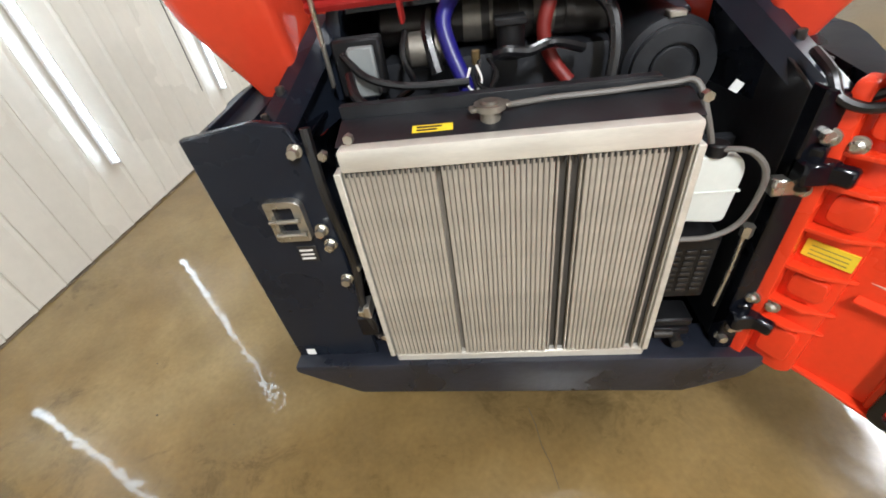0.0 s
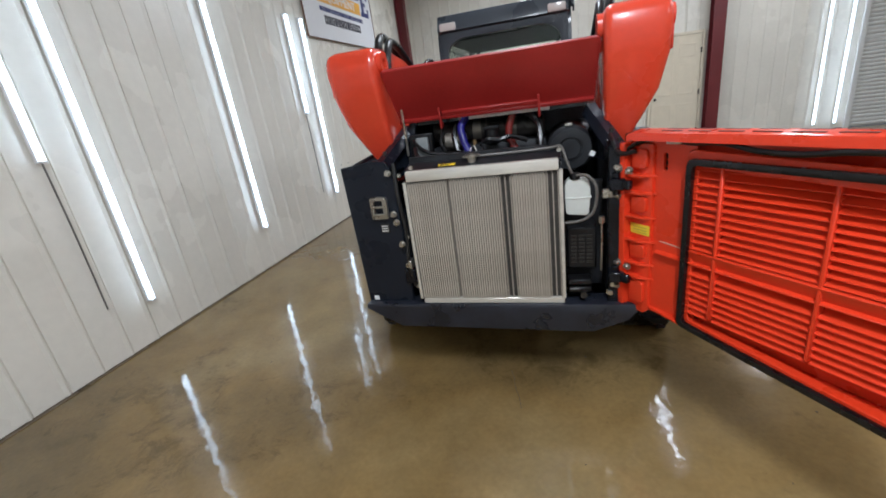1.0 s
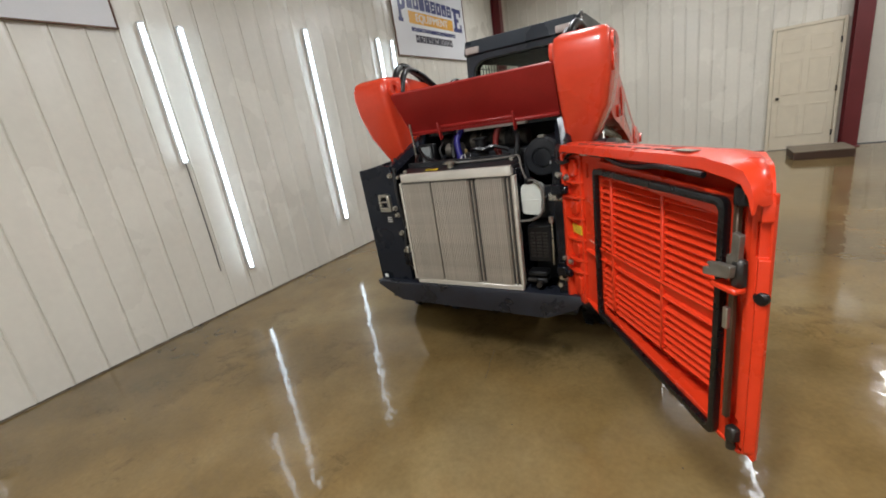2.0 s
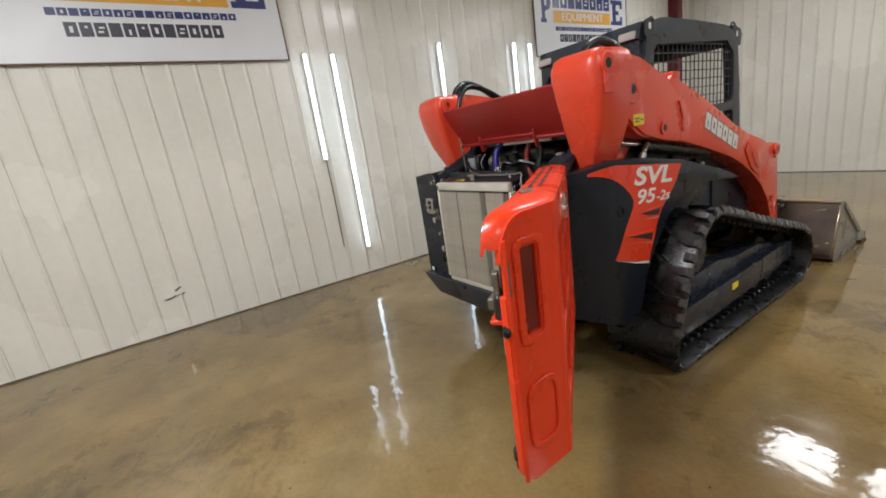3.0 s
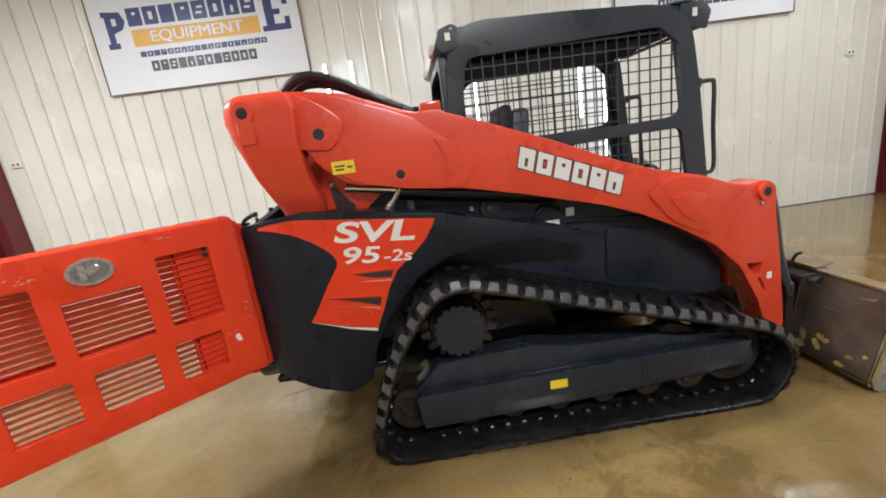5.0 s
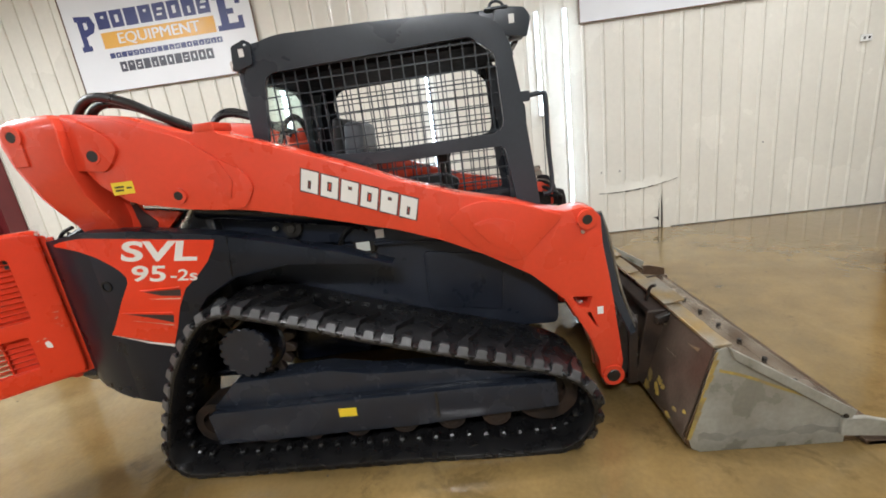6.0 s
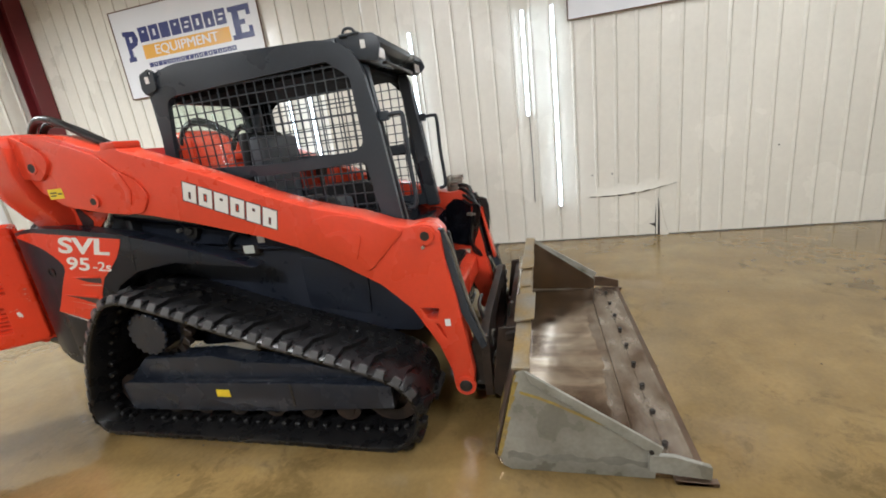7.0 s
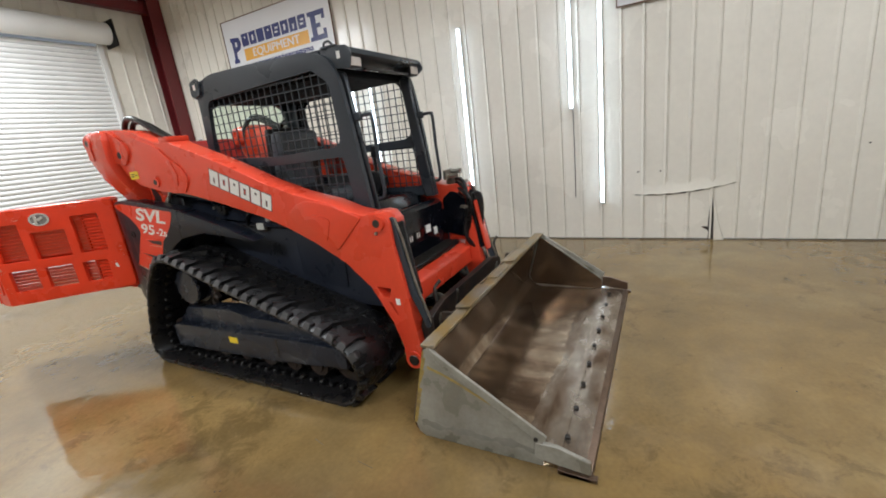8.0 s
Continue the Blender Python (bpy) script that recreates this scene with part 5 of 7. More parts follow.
# the maker's mark as six plain slanted white blocks on a dark border
for i, s in enumerate("nopopn"):
    f = i / 6
    y0, y1 = 1.424 + 0.532 * f + 0.008, 1.424 + 0.532 * (f + 1 / 6) - 0.006
    def zmid(y): return 1.393 - (y - 1.424) * 0.405
    h = 0.0485
    def slab(grow, w0, w1, slots):
        o = [(y0 - grow - 0.012, zmid(y0) - h - grow), (y1 + grow - 0.012, zmid(y1) - h - grow), (y1 + grow + 0.012, zmid(y1) + h + grow), (y0 - grow + 0.012, zmid(y0) + h + grow)]
        def at(a, c):
            y = y0 + (y1 - y0) * a
            return (y + 0.024 * (c - 0.5), zmid(y) - h + 2 * h * c)
        return lean(plate(o, [[at(a, c), at(bb, c), at(bb, d), at(a, d)] for a, bb, c, d in slots], w0, w1, "x"))
    part("mark_border", slab(0.006, 0.7832, 0.7838, [(a + 0.09, bb - 0.09, c + 0.07, d - 0.07) for a, bb, c, d in SLOTS[s]]), SHADE, arm_r, smooth=False)
    part("mark_block", slab(0.0, 0.7838, 0.7848, SLOTS[s]), LETTER, arm_r, "plain white block", smooth=False)


# -- rear uprights that carry the arms --
def upright():
    b = bmesh.new()
    rows = []
    for z, y0, y1, x0, x1, r in ((1.12, 0.32, 0.44, 0.62, 0.703, 0.015), (1.20, 0.295, 0.45, 0.618, 0.716, 0.015), (1.245, 0.28, 0.46, 0.615, 0.730, 0.015), (1.30, 0.262, 0.47, 0.612, 0.757, 0.02), (1.332, 0.252, 0.465, 0.610, 0.776, 0.022), (1.45, 0.21, 0.44, 0.603, 0.836, 0.03), (1.60, 0.165, 0.43, 0.598, 0.866, 0.035), (1.70, 0.14, 0.44, 0.596, 0.866, 0.035), (1.755, 0.145, 0.44, 0.596, 0.866, 0.035), (1.79, 0.165, 0.43, 0.603, 0.858, 0.03), (1.808, 0.20, 0.40, 0.62, 0.842, 0.03)):
        o = rounded([(x0, y0), (x1, y0), (x1, y1), (x0, y1)], [r, r * 1.3, 0.008, 0.008], 3)
        rows.append([b.verts.new((x, y, z)) for x, y in o])
    for p, q in zip(rows, rows[1:]):
        for k in range(len(p)):
            b.faces.new((p[k - 1], p[k], q[k], q[k - 1]))
    b.faces.new(rows[0][::-1])
    b.faces.new(rows[-1])
    return b


up_r, up_l = both("arm_upright", upright, RED, "tapered orange-red rear upright box")
for up, flip in ((up_r, False), (up_l, True)):
    def on(make):
        return mirrored(make(), MID) if flip else make()
    part("pin_head", on(lambda: ring((0.866, 0.235, 1.732), 0.024, 0.046, 0.022, "x", 24)), RED, up)
    part("pin_end", on(lambda: cyl((0.867, 0.235, 1.732), 0.025, 0.02, "x", 20, 0.004)), BOLT, up)
    part("pin_head", on(lambda: ring((0.588, 0.235, 1.732), 0.024, 0.05, 0.03, "x", 24)), RED, up)
    part("pin_lug", on(lambda: box(0.866, 0.875, 0.20, 0.27, 1.60, 1.70, 0.004)), RED, up)
    part("cross_tube", on(lambda: cyl((0.555, 0.30, 1.66), 0.03, 0.09, "x", 20, 0.004)), RED, up)
both("red_gusset", lambda: plate(rounded([(0.44, 1.50), (0.66, 1.40), (0.79, 1.345), (0.70, 1.265), (0.62, 1.20), (0.46, 1.20)], 0.012), [], 0.60, 0.648, "x", 0.006, 2), RED, "red bracket under the arm")
both("gusset_slot", lambda: plate(rounded([(0.490, 1.392), (0.505, 1.395), (0.545, 1.325), (0.605, 1.262), (0.585, 1.205), (0.515, 1.225), (0.500, 1.300)], 0.008), [], 0.648, 0.651, "x"), SHADE, "dark slot in the bracket", smooth=False)
both("slot_pin", lambda: cyl((0.653, 0.505, 1.375), 0.011, 0.014, "x", 12, 0.003), STEEL)
both("gas_strut", lambda: join(tube([(0.70, 0.752, 1.205), (0.70, 0.838, 1.312)], 0.013, 12), tube([(0.70, 0.725, 1.175), (0.70, 0.790, 1.252)], 0.020, 12)), STEEL, "small bright strut rod")

# hoses over the uprights
both("arm_hose", lambda: tube([(0.64, 0.34, 1.70), (0.64, 0.36, 1.82), (0.655, 0.47, 1.885), (0.66, 0.62, 1.85), (0.65, 0.78, 1.76), (0.64, 0.95, 1.67)], 0.022, 10), CABLE, "black hydraulic hose looping over the arm")
both("arm_hose", lambda: tube([(0.60, 0.34, 1.70), (0.60, 0.38, 1.80), (0.61, 0.47, 1.855), (0.615, 0.62, 1.83), (0.61, 0.80, 1.74), (0.60, 0.95, 1.65)], 0.020, 10), CABLE, "black hydraulic hose looping over the arm")
for arm in (arm_l,):
    part("inner_hose", tube([(-0.42, 0.86, 1.60), (-0.42, 0.94, 1.74), (-0.40, 1.02, 1.77), (-0.39, 1.08, 1.70), (-0.40, 1.10, 1.58)], 0.020, 10), CABLE, arm)
    part("pipe_cover", box(-0.46, -0.40, 0.80, 1.3, 1.52, 1.60, 0.02, 2), RED, arm)


# -- rear door, swung open: u runs from the hinges outwards, v up, w out of the outer face --
UX, UY = 0.61704, -0.78693
FRAME = Matrix(((UX, 0, -UY, 0.760), (UY, 0, UX, 0.0345), (0, 1, 0, 0), (0, 0, 0, 1)))


def on_door(bm):
    """From door coordinates (u, v, w) into the world."""
    bmesh.ops.transform(bm, matrix=FRAME, verts=bm.verts)
    return bm


def rect(u0, u1, v0, v1, r=0.012, n=3):
    return rounded([(u0, v0), (u1, v0), (u1, v1), (u0, v1)], r, n)


OPENINGS = [(0.128, 0.338, 0.868, 1.190), (0.405, 0.668, 0.862, 1.095), (0.735, 0.938, 0.866, 1.180), (0.165, 0.360, 0.607, 0.788), (0.436, 0.648, 0.607, 0.788), (0.715, 0.922, 0.610, 0.790)]
LOW, HIGH, FOLD = 0.505, 1.300, 0.990
# flat outer skin, then the wing that folds back to the free edge
skin = plate(rounded([(0.0, LOW + 0.022), (FOLD, LOW), (FOLD, HIGH - 0.004), (0.30, HIGH - 0.002), (0.0, HIGH - 0.008)], [0.02, 0, 0, 0.1, 0.02], 3), [rect(*o) for o in OPENINGS], -0.022, 0.0, "z", 0.010, 3)
rear_door = part("rear_door", on_door(skin), RED_DULL, loader, "orange-red moulded rear door, swung wide open")
WING = Matrix.Translation((FOLD, 0, 0)) @ Matrix.Rotation(radians(37.5), 4, "Y")


def wing():
    """The folded-back wing with the lens opening; its own axis runs 0.21 m to the free edge."""
    b = plate(rounded([(0.0, LOW), (0.16, LOW - 0.010), (0.207, LOW + 0.018), (0.207, 1.082), (0.192, 1.082), (0.192, 1.168), (0.207, 1.168), (0.207, HIGH - 0.075), (0.16, HIGH - 0.012), (0.0, HIGH - 0.004)], [0, 0.03, 0.03, 0.006, 0.004, 0.004, 0.006, 0.05, 0.04, 0], 4), [rect(0.086, 0.142, 0.955, 1.200, 0.008)], -0.022, 0.0, "z", 0.0)
    return moved(b, WING)


part("door_wing", on_door(wing()), RED_DULL, rear_door, "folded-back end of the door")


def rim_top():
    """The top of the door: a rounded shoulder and a nearly level shelf back to the inner edge."""
    b = bmesh.new()
    rows = []
    for u, w0, w1, dz in ((0.0, 0.0, -0.125, -0.010), (0.02, 0.0, -0.125, 0.0), (0.30, 0.0, -0.125, 0.0), (0.70, 0.0, -0.125, 0.0), (0.94, 0.0, -0.13, 0.0), (0.985, -0.002, -0.14, -0.004), (1.05, -0.050, -0.155, -0.006), (1.105, -0.092, -0.165, -0.014), (1.135, -0.115, -0.172, -0.040), (1.150, -0.127, -0.175, -0.075)):
        rows.append([b.verts.new((u, HIGH + dz - 0.014, w0 + 0.001)), b.verts.new((u, HIGH + dz - 0.003, w0 - 0.006)), b.verts.new((u, HIGH + dz + 0.004, w0 - 0.020)), b.verts.new((u, HIGH + dz + 0.008, w0 * 0.5 + w1 * 0.5)), b.verts.new((u, HIGH + dz, w1)), b.verts.new((u, HIGH + dz - 0.030, w1 - 0.004)), b.verts.new((u, HIGH + dz - 0.030, w1 + 0.004)), b.verts.new((u, HIGH + dz - 0.008, w1 + 0.010)), b.verts.new((u, HIGH + dz - 0.016, w0 - 0.024))])
    for p, q in zip(rows, rows[1:]):
        for k in range(9):
            b.faces.new((p[k - 1], p[k], q[k], q[k - 1]))
    b.faces.new(rows[0])
    b.faces.new(rows[-1][::-1])
    return b


part("door_top", on_door(rim_top()), RED_DULL, rear_door, "shelf-like top edge with slots")
part("door_foot", on_door(moved(plate([(0.0, -0.002), (FOLD, -0.002), (1.120, -0.100), (1.105, -0.128), (0.96, -0.120), (0.27, -0.090), (0.0, -0.060)], [], 0, 0.011, "z", 0.003), Matrix(((1, 0, 0, 0), (-0.022, 0, 1, 0.517), (0, 1, 0, 0), (0, 0, 0, 1))))), RED_DULL, rear_door)
# the free end: a narrow upright face with grip slot and lock
HEM = Matrix.Translation((1.153, 0, -0.124)) @ Matrix.Rotation(radians(164), 4, "Y")


def on_hem(bm):
    """From the hem's own axes (inwards from the free edge, up, towards the machine) into the world."""
    return on_door(moved(bm, HEM))


part("door_end", on_hem(plate(rounded([(0.0, LOW), (0.046, LOW + 0.03), (0.046, 1.225), (0.0, 1.235)], 0.008), [rect(0.006, 0.034, 1.082, 1.168, 0.004)], -0.012, 0.0, "z", 0.004, 2)), RED_DULL, rear_door)
part("end_flange", on_hem(plate(rounded([(0.040, 0.60), (0.062, 0.60), (0.062, 1.04), (0.040, 1.04)], 0.006), [], -0.028, -0.012, "z", 0.004, 2)), RED_DULL, rear_door)
part("hinge_side", on_door(box(-0.006, 0.010, LOW + 0.03, HIGH - 0.02, -0.062, -0.004, 0.004)), RED_DULL, rear_door)
for u0, u1, v0, v1 in OPENINGS:
    # soft raised frame round each opening, and the walls of the opening
    part("opening_frame", on_door(plate(rect(u0 - 0.010, u1 + 0.010, v0 - 0.010, v1 + 0.010, 0.02), [rect(u0 + 0.002, u1 - 0.002, v0 + 0.002, v1 - 0.002)], -0.034, -0.009, "z", 0.003, 2)), RED_DULL, rear_door)
for u0, u1, deep in ((0.110, 0.268, 0.018), (0.269, 0.366, 0.058), (0.378, 0.690, 0.058), (0.702, 0.975, 0.058)):
    blade = finish(box(0, u1 - u0, -0.0022, 0.0022, -deep, 0.0, 0.001), "slat", RED_DULL)
    v = 0.600
    while v < 1.185:
        if not 0.792 < v < 0.846:
            put("slat", blade, FRAME @ pose(u0, v + 0.010, -0.024, -33, 0, 0), rear_door)
        v += 0.0278
part("mid_rail", on_door(moved(box(0.270, 0.975, -0.030, 0.030, -0.006, 0.006, 0.003), pose(0, 0.824, -0.066, -24, 0, 0))), RED_DULL, rear_door)
# lattice between the blades
for u in (0.372, 0.696):
    part("mullion", on_door(box(u - 0.007, u + 0.007, 0.585, 1.20, -0.080, -0.022, 0.004)), RED_DULL, rear_door)
part("mid_rail", on_door(moved(box(0.11, 0.975, -0.004, 0.004, -0.060, 0.0, 0.003), pose(0, 0.815, -0.022, -22, 0, 0))), RED_DULL, rear_door)
SLOPE = Matrix(((1, 0, 0, 0), (-0.03, 1, 0, 0.007), (-0.065, 0, 1, -0.058), (0, 0, 0, 1)))


def on_rim(bm):
    """The seal's plane stands off further towards the free edge."""
    return on_door(moved(bm, SLOPE))


part("door_seal", on_rim(plate(rounded([(0.246, 0.512), (1.028, 0.512), (1.034, 1.232), (0.246, 1.206)], 0.03, 3), [rounded([(0.270, 0.535), (1.005, 0.535), (1.010, 1.208), (0.270, 1.183)], 0.02, 3)], -0.018, 0.004, "z", 0.007, 2)), RUBBER, rear_door, "black rubber seal strip")
part("seal_flange", on_rim(plate(rect(0.232, 1.06, 0.508, 1.236, 0.03), [rect(0.282, 0.998, 0.545, 1.175, 0.02)], 0.006, 0.014, "z", 0.003)), RED_DULL, rear_door)
part("seal_wall", on_rim(plate(rect(0.272, 1.008, 0.537, 1.185, 0.02), [rect(0.280, 1.000, 0.545, 1.177, 0.02)], 0.012, 0.040, "z", 0.0)), RED_DULL, rear_door)
# hinge-side panel with ribs, swells and a slot
part("hinge_panel", on_door(plate(rect(-0.030, 0.262, 0.500, 1.275, 0.02), [rect(0.124, 0.144, 1.145, 1.215, 0.009)], -0.058, -0.040, "z", 0.004)), RED_DULL, rear_door)
part("slot_back", on_door(box(0.116, 0.152, 1.138, 1.222, -0.036, -0.032, 0)), INK, rear_door, smooth=False)
part("hinge_post", on_door(plate(rounded([(-0.058, 0.484), (-0.020, 0.484), (-0.020, 1.255), (-0.052, 1.255), (-0.058, 1.18)], 0.008), [], -0.108, -0.050, "z", 0.010, 2)), RED_DULL, rear_door)
part("panel_step", on_door(plate(rounded([(-0.040, 0.486), (0.060, 0.478), (0.088, 0.500), (0.088, 1.250), (-0.040, 1.255)], 0.012), [], -0.072, -0.056, "z", 0.006, 2)), RED_DULL, rear_door)
for v in (1.120, 1.046, 0.724, 0.658, 0.940, 0.832):
    part("panel_rib", on_door(plate(rounded([(-0.030, -0.104), (0.045, -0.098), (0.105, -0.060), (-0.030, -0.060)], 0.004), [], v - 0.005, v + 0.005, "y", 0.003, 2)), RED_DULL, rear_door)
for v0, v1 in ((1.150, 1.230), (0.962, 1.030), (0.752, 0.815), (0.535, 0.640)):
    part("panel_swell", on_door(plate(rect(-0.004, 0.070, v0, v1, 0.02), [], -0.088, -0.070, "z", 0.010, 3)), RED_DULL, rear_door)
dl = part("warning_label", on_door(box(-0.012, 0.084, 0.860, 0.904, -0.0755, -0.072, 0)), YELLOW, rear_door, "yellow warning label", smooth=False)
for v in (0.892, 0.880, 0.869):
    part("label_bar", on_door(box(0.0, 0.072, v - 0.0012, v + 0.0012, -0.0762, -0.0754, 0)), OLDYELLOW, dl, smooth=False)
for v in (1.082, 0.645):
    hinge = part("hinge", on_door(join(box(-0.075, 0.020, v - 0.020, v + 0.020, -0.128, -0.100, 0.006), cyl((-0.058, v, -0.118), 0.019, 0.10, "y", 16, 0.004))), BLACK, rear_door, "black hinge")
    for du, dv, dw in ((-0.050, 0.066, -0.118), (-0.056, -0.052, -0.118), (-0.008, 0.056, -0.104)):
        part("hinge_bolt", on_door(join(cyl((du, v + dv, dw), 0.014, 0.018, "z", 12, 0.006), cyl((du, v + dv, dw + 0.008), 0.019, 0.005, "z", 16))), STEEL, hinge)
for v in (1.082, 0.645):
    part("hinge_bracket", box(0.60, 0.668, -0.030, 0.02, v - 0.026, v + 0.026, 0.006), BLACK, loader)
part("panel_scuff", on_door(plate(rounded([(0.118, 0.846), (0.150, 0.842), (0.222, 0.838), (0.215, 0.843), (0.150, 0.848)], 0.001, 1), [], -0.0592, -0.0580, "z")), SCRAPE_GLINT, rear_door, "pale scratch", smooth=False)
# wire along the top edge inside
part("door_wire", on_door(tube([(-0.10, 1.190, -0.100), (-0.04, 1.215, -0.098), (0.02, 1.252, -0.085), (0.12, 1.272, -0.080), (0.25, 1.262, -0.090), (0.38, 1.268, -0.105), (0.50, 1.250, -0.118), (0.62, 1.247, -0.122), (0.76, 1.262, -0.130), (0.95, 1.255, -0.135)], 0.009, 8)), CABLE, rear_door, "black wire tacked along the door")
part("wire_clip", on_door(box(0.170, 0.225, 1.258, 1.268, -0.108, -0.080, 0.003)), LETTER, rear_door, "white wire clip")
# slots through the top shelf
for i in range(6):
    u = 0.14 + i * 0.108
    for w0, w1, lift in ((-0.064, -0.052, 0.0082), (-0.096, -0.084, 0.0058)):
        part("top_slot", on_door(box(u, u + 0.080, HIGH + lift - 0.004, HIGH + lift, w0, w1, 0.0)), INK, rear_door, "dark slot in the top edge")
part("top_label", on_door(moved(box(-0.040, 0.040, -0.002, 0.0014, -0.030, 0.030, 0.001), pose(0.825, HIGH + 0.0062, -0.080, 4, 0, 0))), BUCKET_EDGE, rear_door, "greyed worn label")
# outer fittings
em = part("emblem", on_door(moved(ring((0, 0, 0), 0.80, 1.0, 0.014, "z", 40), Matrix.LocRotScale((0.55, 1.198, 0.006), None, (0.076, 0.053, 1)))), CHROME, rear_door, "oval chrome emblem")
part("emblem_field", on_door(moved(cyl((0, 0, 0), 0.82, 0.006, "z", 36), Matrix.LocRotScale((0.55, 1.198, 0.005), None, (0.076, 0.053, 1)))), EMBLEM, em)
part("emblem_bar", on_door(moved(join(box(0.012, 0.036, -0.036, 0.036, 0.006, 0.013, 0.002), moved(box(-0.034, 0.014, -0.013, 0.013, 0.006, 0.013, 0.002), pose(0, 0, 0, 0, 0, -24))), pose(0.55, 1.198, 0.003))), CHROME, em, "plain chrome shape")
part("reflector", on_door(moved(plate(rect(0.088, 0.140, 0.957, 1.198, 0.006), [], -0.016, -0.007, "z", 0.003), WING)), REFLECT, rear_door, "dark red rear lens")
part("reflector_back", on_door(moved(box(0.080, 0.150, 0.945, 1.21, -0.045, -0.020, 0.003), WING)), RED_DULL, rear_door)
part("reflector_frame", on_door(moved(plate(rect(0.058, 0.170, 0.925, 1.226, 0.03), [rect(0.080, 0.148, 0.948, 1.207, 0.016)], -0.004, 0.007, "z", 0.006, 3), WING)), RED_DULL, rear_door)
part("corner_recess", on_door(moved(plate(rect(0.040, 0.168, 0.590, 0.812, 0.05), [rect(0.056, 0.152, 0.610, 0.794, 0.04)], -0.003, 0.008, "z", 0.008, 3), WING)), RED_DULL, rear_door)
part("fold_bead", on_door(cyl((FOLD - 0.005, (LOW + HIGH) / 2 - 0.005, -0.0185), 0.020, HIGH - LOW - 0.012, "y", 24)), RED_DULL, rear_door)
# scrapes through to pale plastic
random.seed(11)
for u0, u1, v0, v1, n in ((0.015, 0.04, 0.80, 0.88, 8), (0.70, 0.78, 1.205, 1.235, 9), (0.945, 0.985, 1.15, 1.2, 6), (0.10, 0.13, 0.70, 0.76, 6), (0.25, 0.32, 1.255, 1.275, 6), (0.93, 0.97, 0.78, 0.86, 8), (0.935, 0.965, 0.90, 1.10, 5), (0.94, 0.98, 0.60, 0.68, 5)):
    for _ in range(n):
        u, v = random.uniform(u0, u1), random.uniform(v0, v1)
        l, h = random.uniform(0.006, 0.024), random.uniform(0.0008, 0.003)
        sc = plate(rounded([(u, v), (u + l, v + random.uniform(-0.004, 0.004)), (u + l * 0.8, v + h), (u + 0.1 * l, v + h)], 0.002, 2), [], -0.0005, 0.0008, "z")
        part("scrape", on_door(sc), SCRAPE_GLINT, rear_door, "pale scrape", smooth=False)
part("scrape", on_door(plate(rounded([(0.088, 0.700), (0.110, 0.705), (0.116, 0.735), (0.098, 0.742), (0.090, 0.722)], 0.004, 2), [], -0.0005, 0.0008, "z")), LETTER, rear_door, "pale scrape", smooth=False)
# latch along the free edge, inside
lat = part("latch_rod", on_door(box(1.066, 1.082, 0.60, 1.20, -0.150, -0.134, 0.003)), RUST, rear_door, "brown steel latch rod")
part("latch_bumper", on_door(cyl((1.092, 1.225, -0.146), 0.020, 0.05, "y", 16, 0.006)), RUBBER, lat, "black rubber stop")
part("latch_plate", on_door(plate(rounded([(1.072, 1.050), (1.105, 1.045), (1.110, 1.135), (1.086, 1.140), (1.084, 1.085), (1.072, 1.080)], 0.005), [], -0.166, -0.150, "z", 0.004)), DULL, lat, "zinc latch bracket")
part("latch_hook", on_door(plate(rounded([(1.020, 1.015), (1.105, 1.030), (1.108, 1.062), (1.060, 1.058), (1.030, 1.052), (1.045, 1.040), (1.020, 1.036)], 0.005), [], -0.185, -0.168, "z", 0.004)), DULL, lat, "worn zinc hook")
part("latch_arm", on_door(box(1.040, 1.120, 0.990, 1.004, -0.182, -0.145, 0.004)), RED_DULL, lat)
part("latch_body", on_door(box(1.086, 1.118, 1.00, 1.075, -0.168, -0.140, 0.008)), BOLT, lat)
part("lower_rod", on_door(plate(rounded([(1.062, 0.875), (1.078, 0.875), (1.078, 0.935), (1.062, 0.935)], 0.003), [], -0.160, -0.146, "z", 0.002)), STEEL, lat)
part("grip_back", on_hem(box(0.008, 0.036, 1.078, 1.172, -0.018, -0.0125, 0.001)), DULL, rear_door, "dull metal in the grip slot", smooth=False)
part("lock_knob", on_hem(cyl((0.010, 0.985, 0.006), 0.017, 0.020, "z", 18, 0.005)), PLASTIC, rear_door, "round black lock")
part("lower_bumper", on_door(join(box(1.088, 1.120, 0.545, 0.590, -0.160, -0.132, 0.006), cyl((1.100, 0.532, -0.146), 0.012, 0.03, "y", 10))), BOLT, rear_door)


# -- cab --
CAB = rounded([(1.10, 1.05), (1.165, 1.93), (1.245, 2.050), (1.357, 2.073), (1.80, 2.066), (2.28, 2.046), (2.415, 1.995), (2.472, 1.90), (2.514, 1.626), (2.57, 1.086), (2.58, 1.02)], [0.01, 0.06, 0.06, 0.05, 0.02, 0.09, 0.09, 0.06, 0.05, 0.02, 0.01], 6)
CAB_WIN = rounded([(1.195, 1.50), (1.262, 1.905), (2.285, 1.938), (2.398, 1.850), (2.418, 1.51), (2.360, 1.478), (1.80, 1.465)], [0.03, 0.06, 0.02, 0.02, 0.05, 0.03, 0.02], 4)
CAB_LOW = rounded([(1.25, 1.43), (1.80, 1.405), (2.41, 1.415), (2.455, 1.10), (1.30, 1.10)], 0.03, 3)
cab = part("cab", plate([(-0.35, 1.15), (0.485, 1.15), (0.485, 2.35), (-0.35, 2.35)], [], 1.98, 2.05, "z", 0.02, 2), CABGREY, loader, "dark grey steel cab with mesh sides")


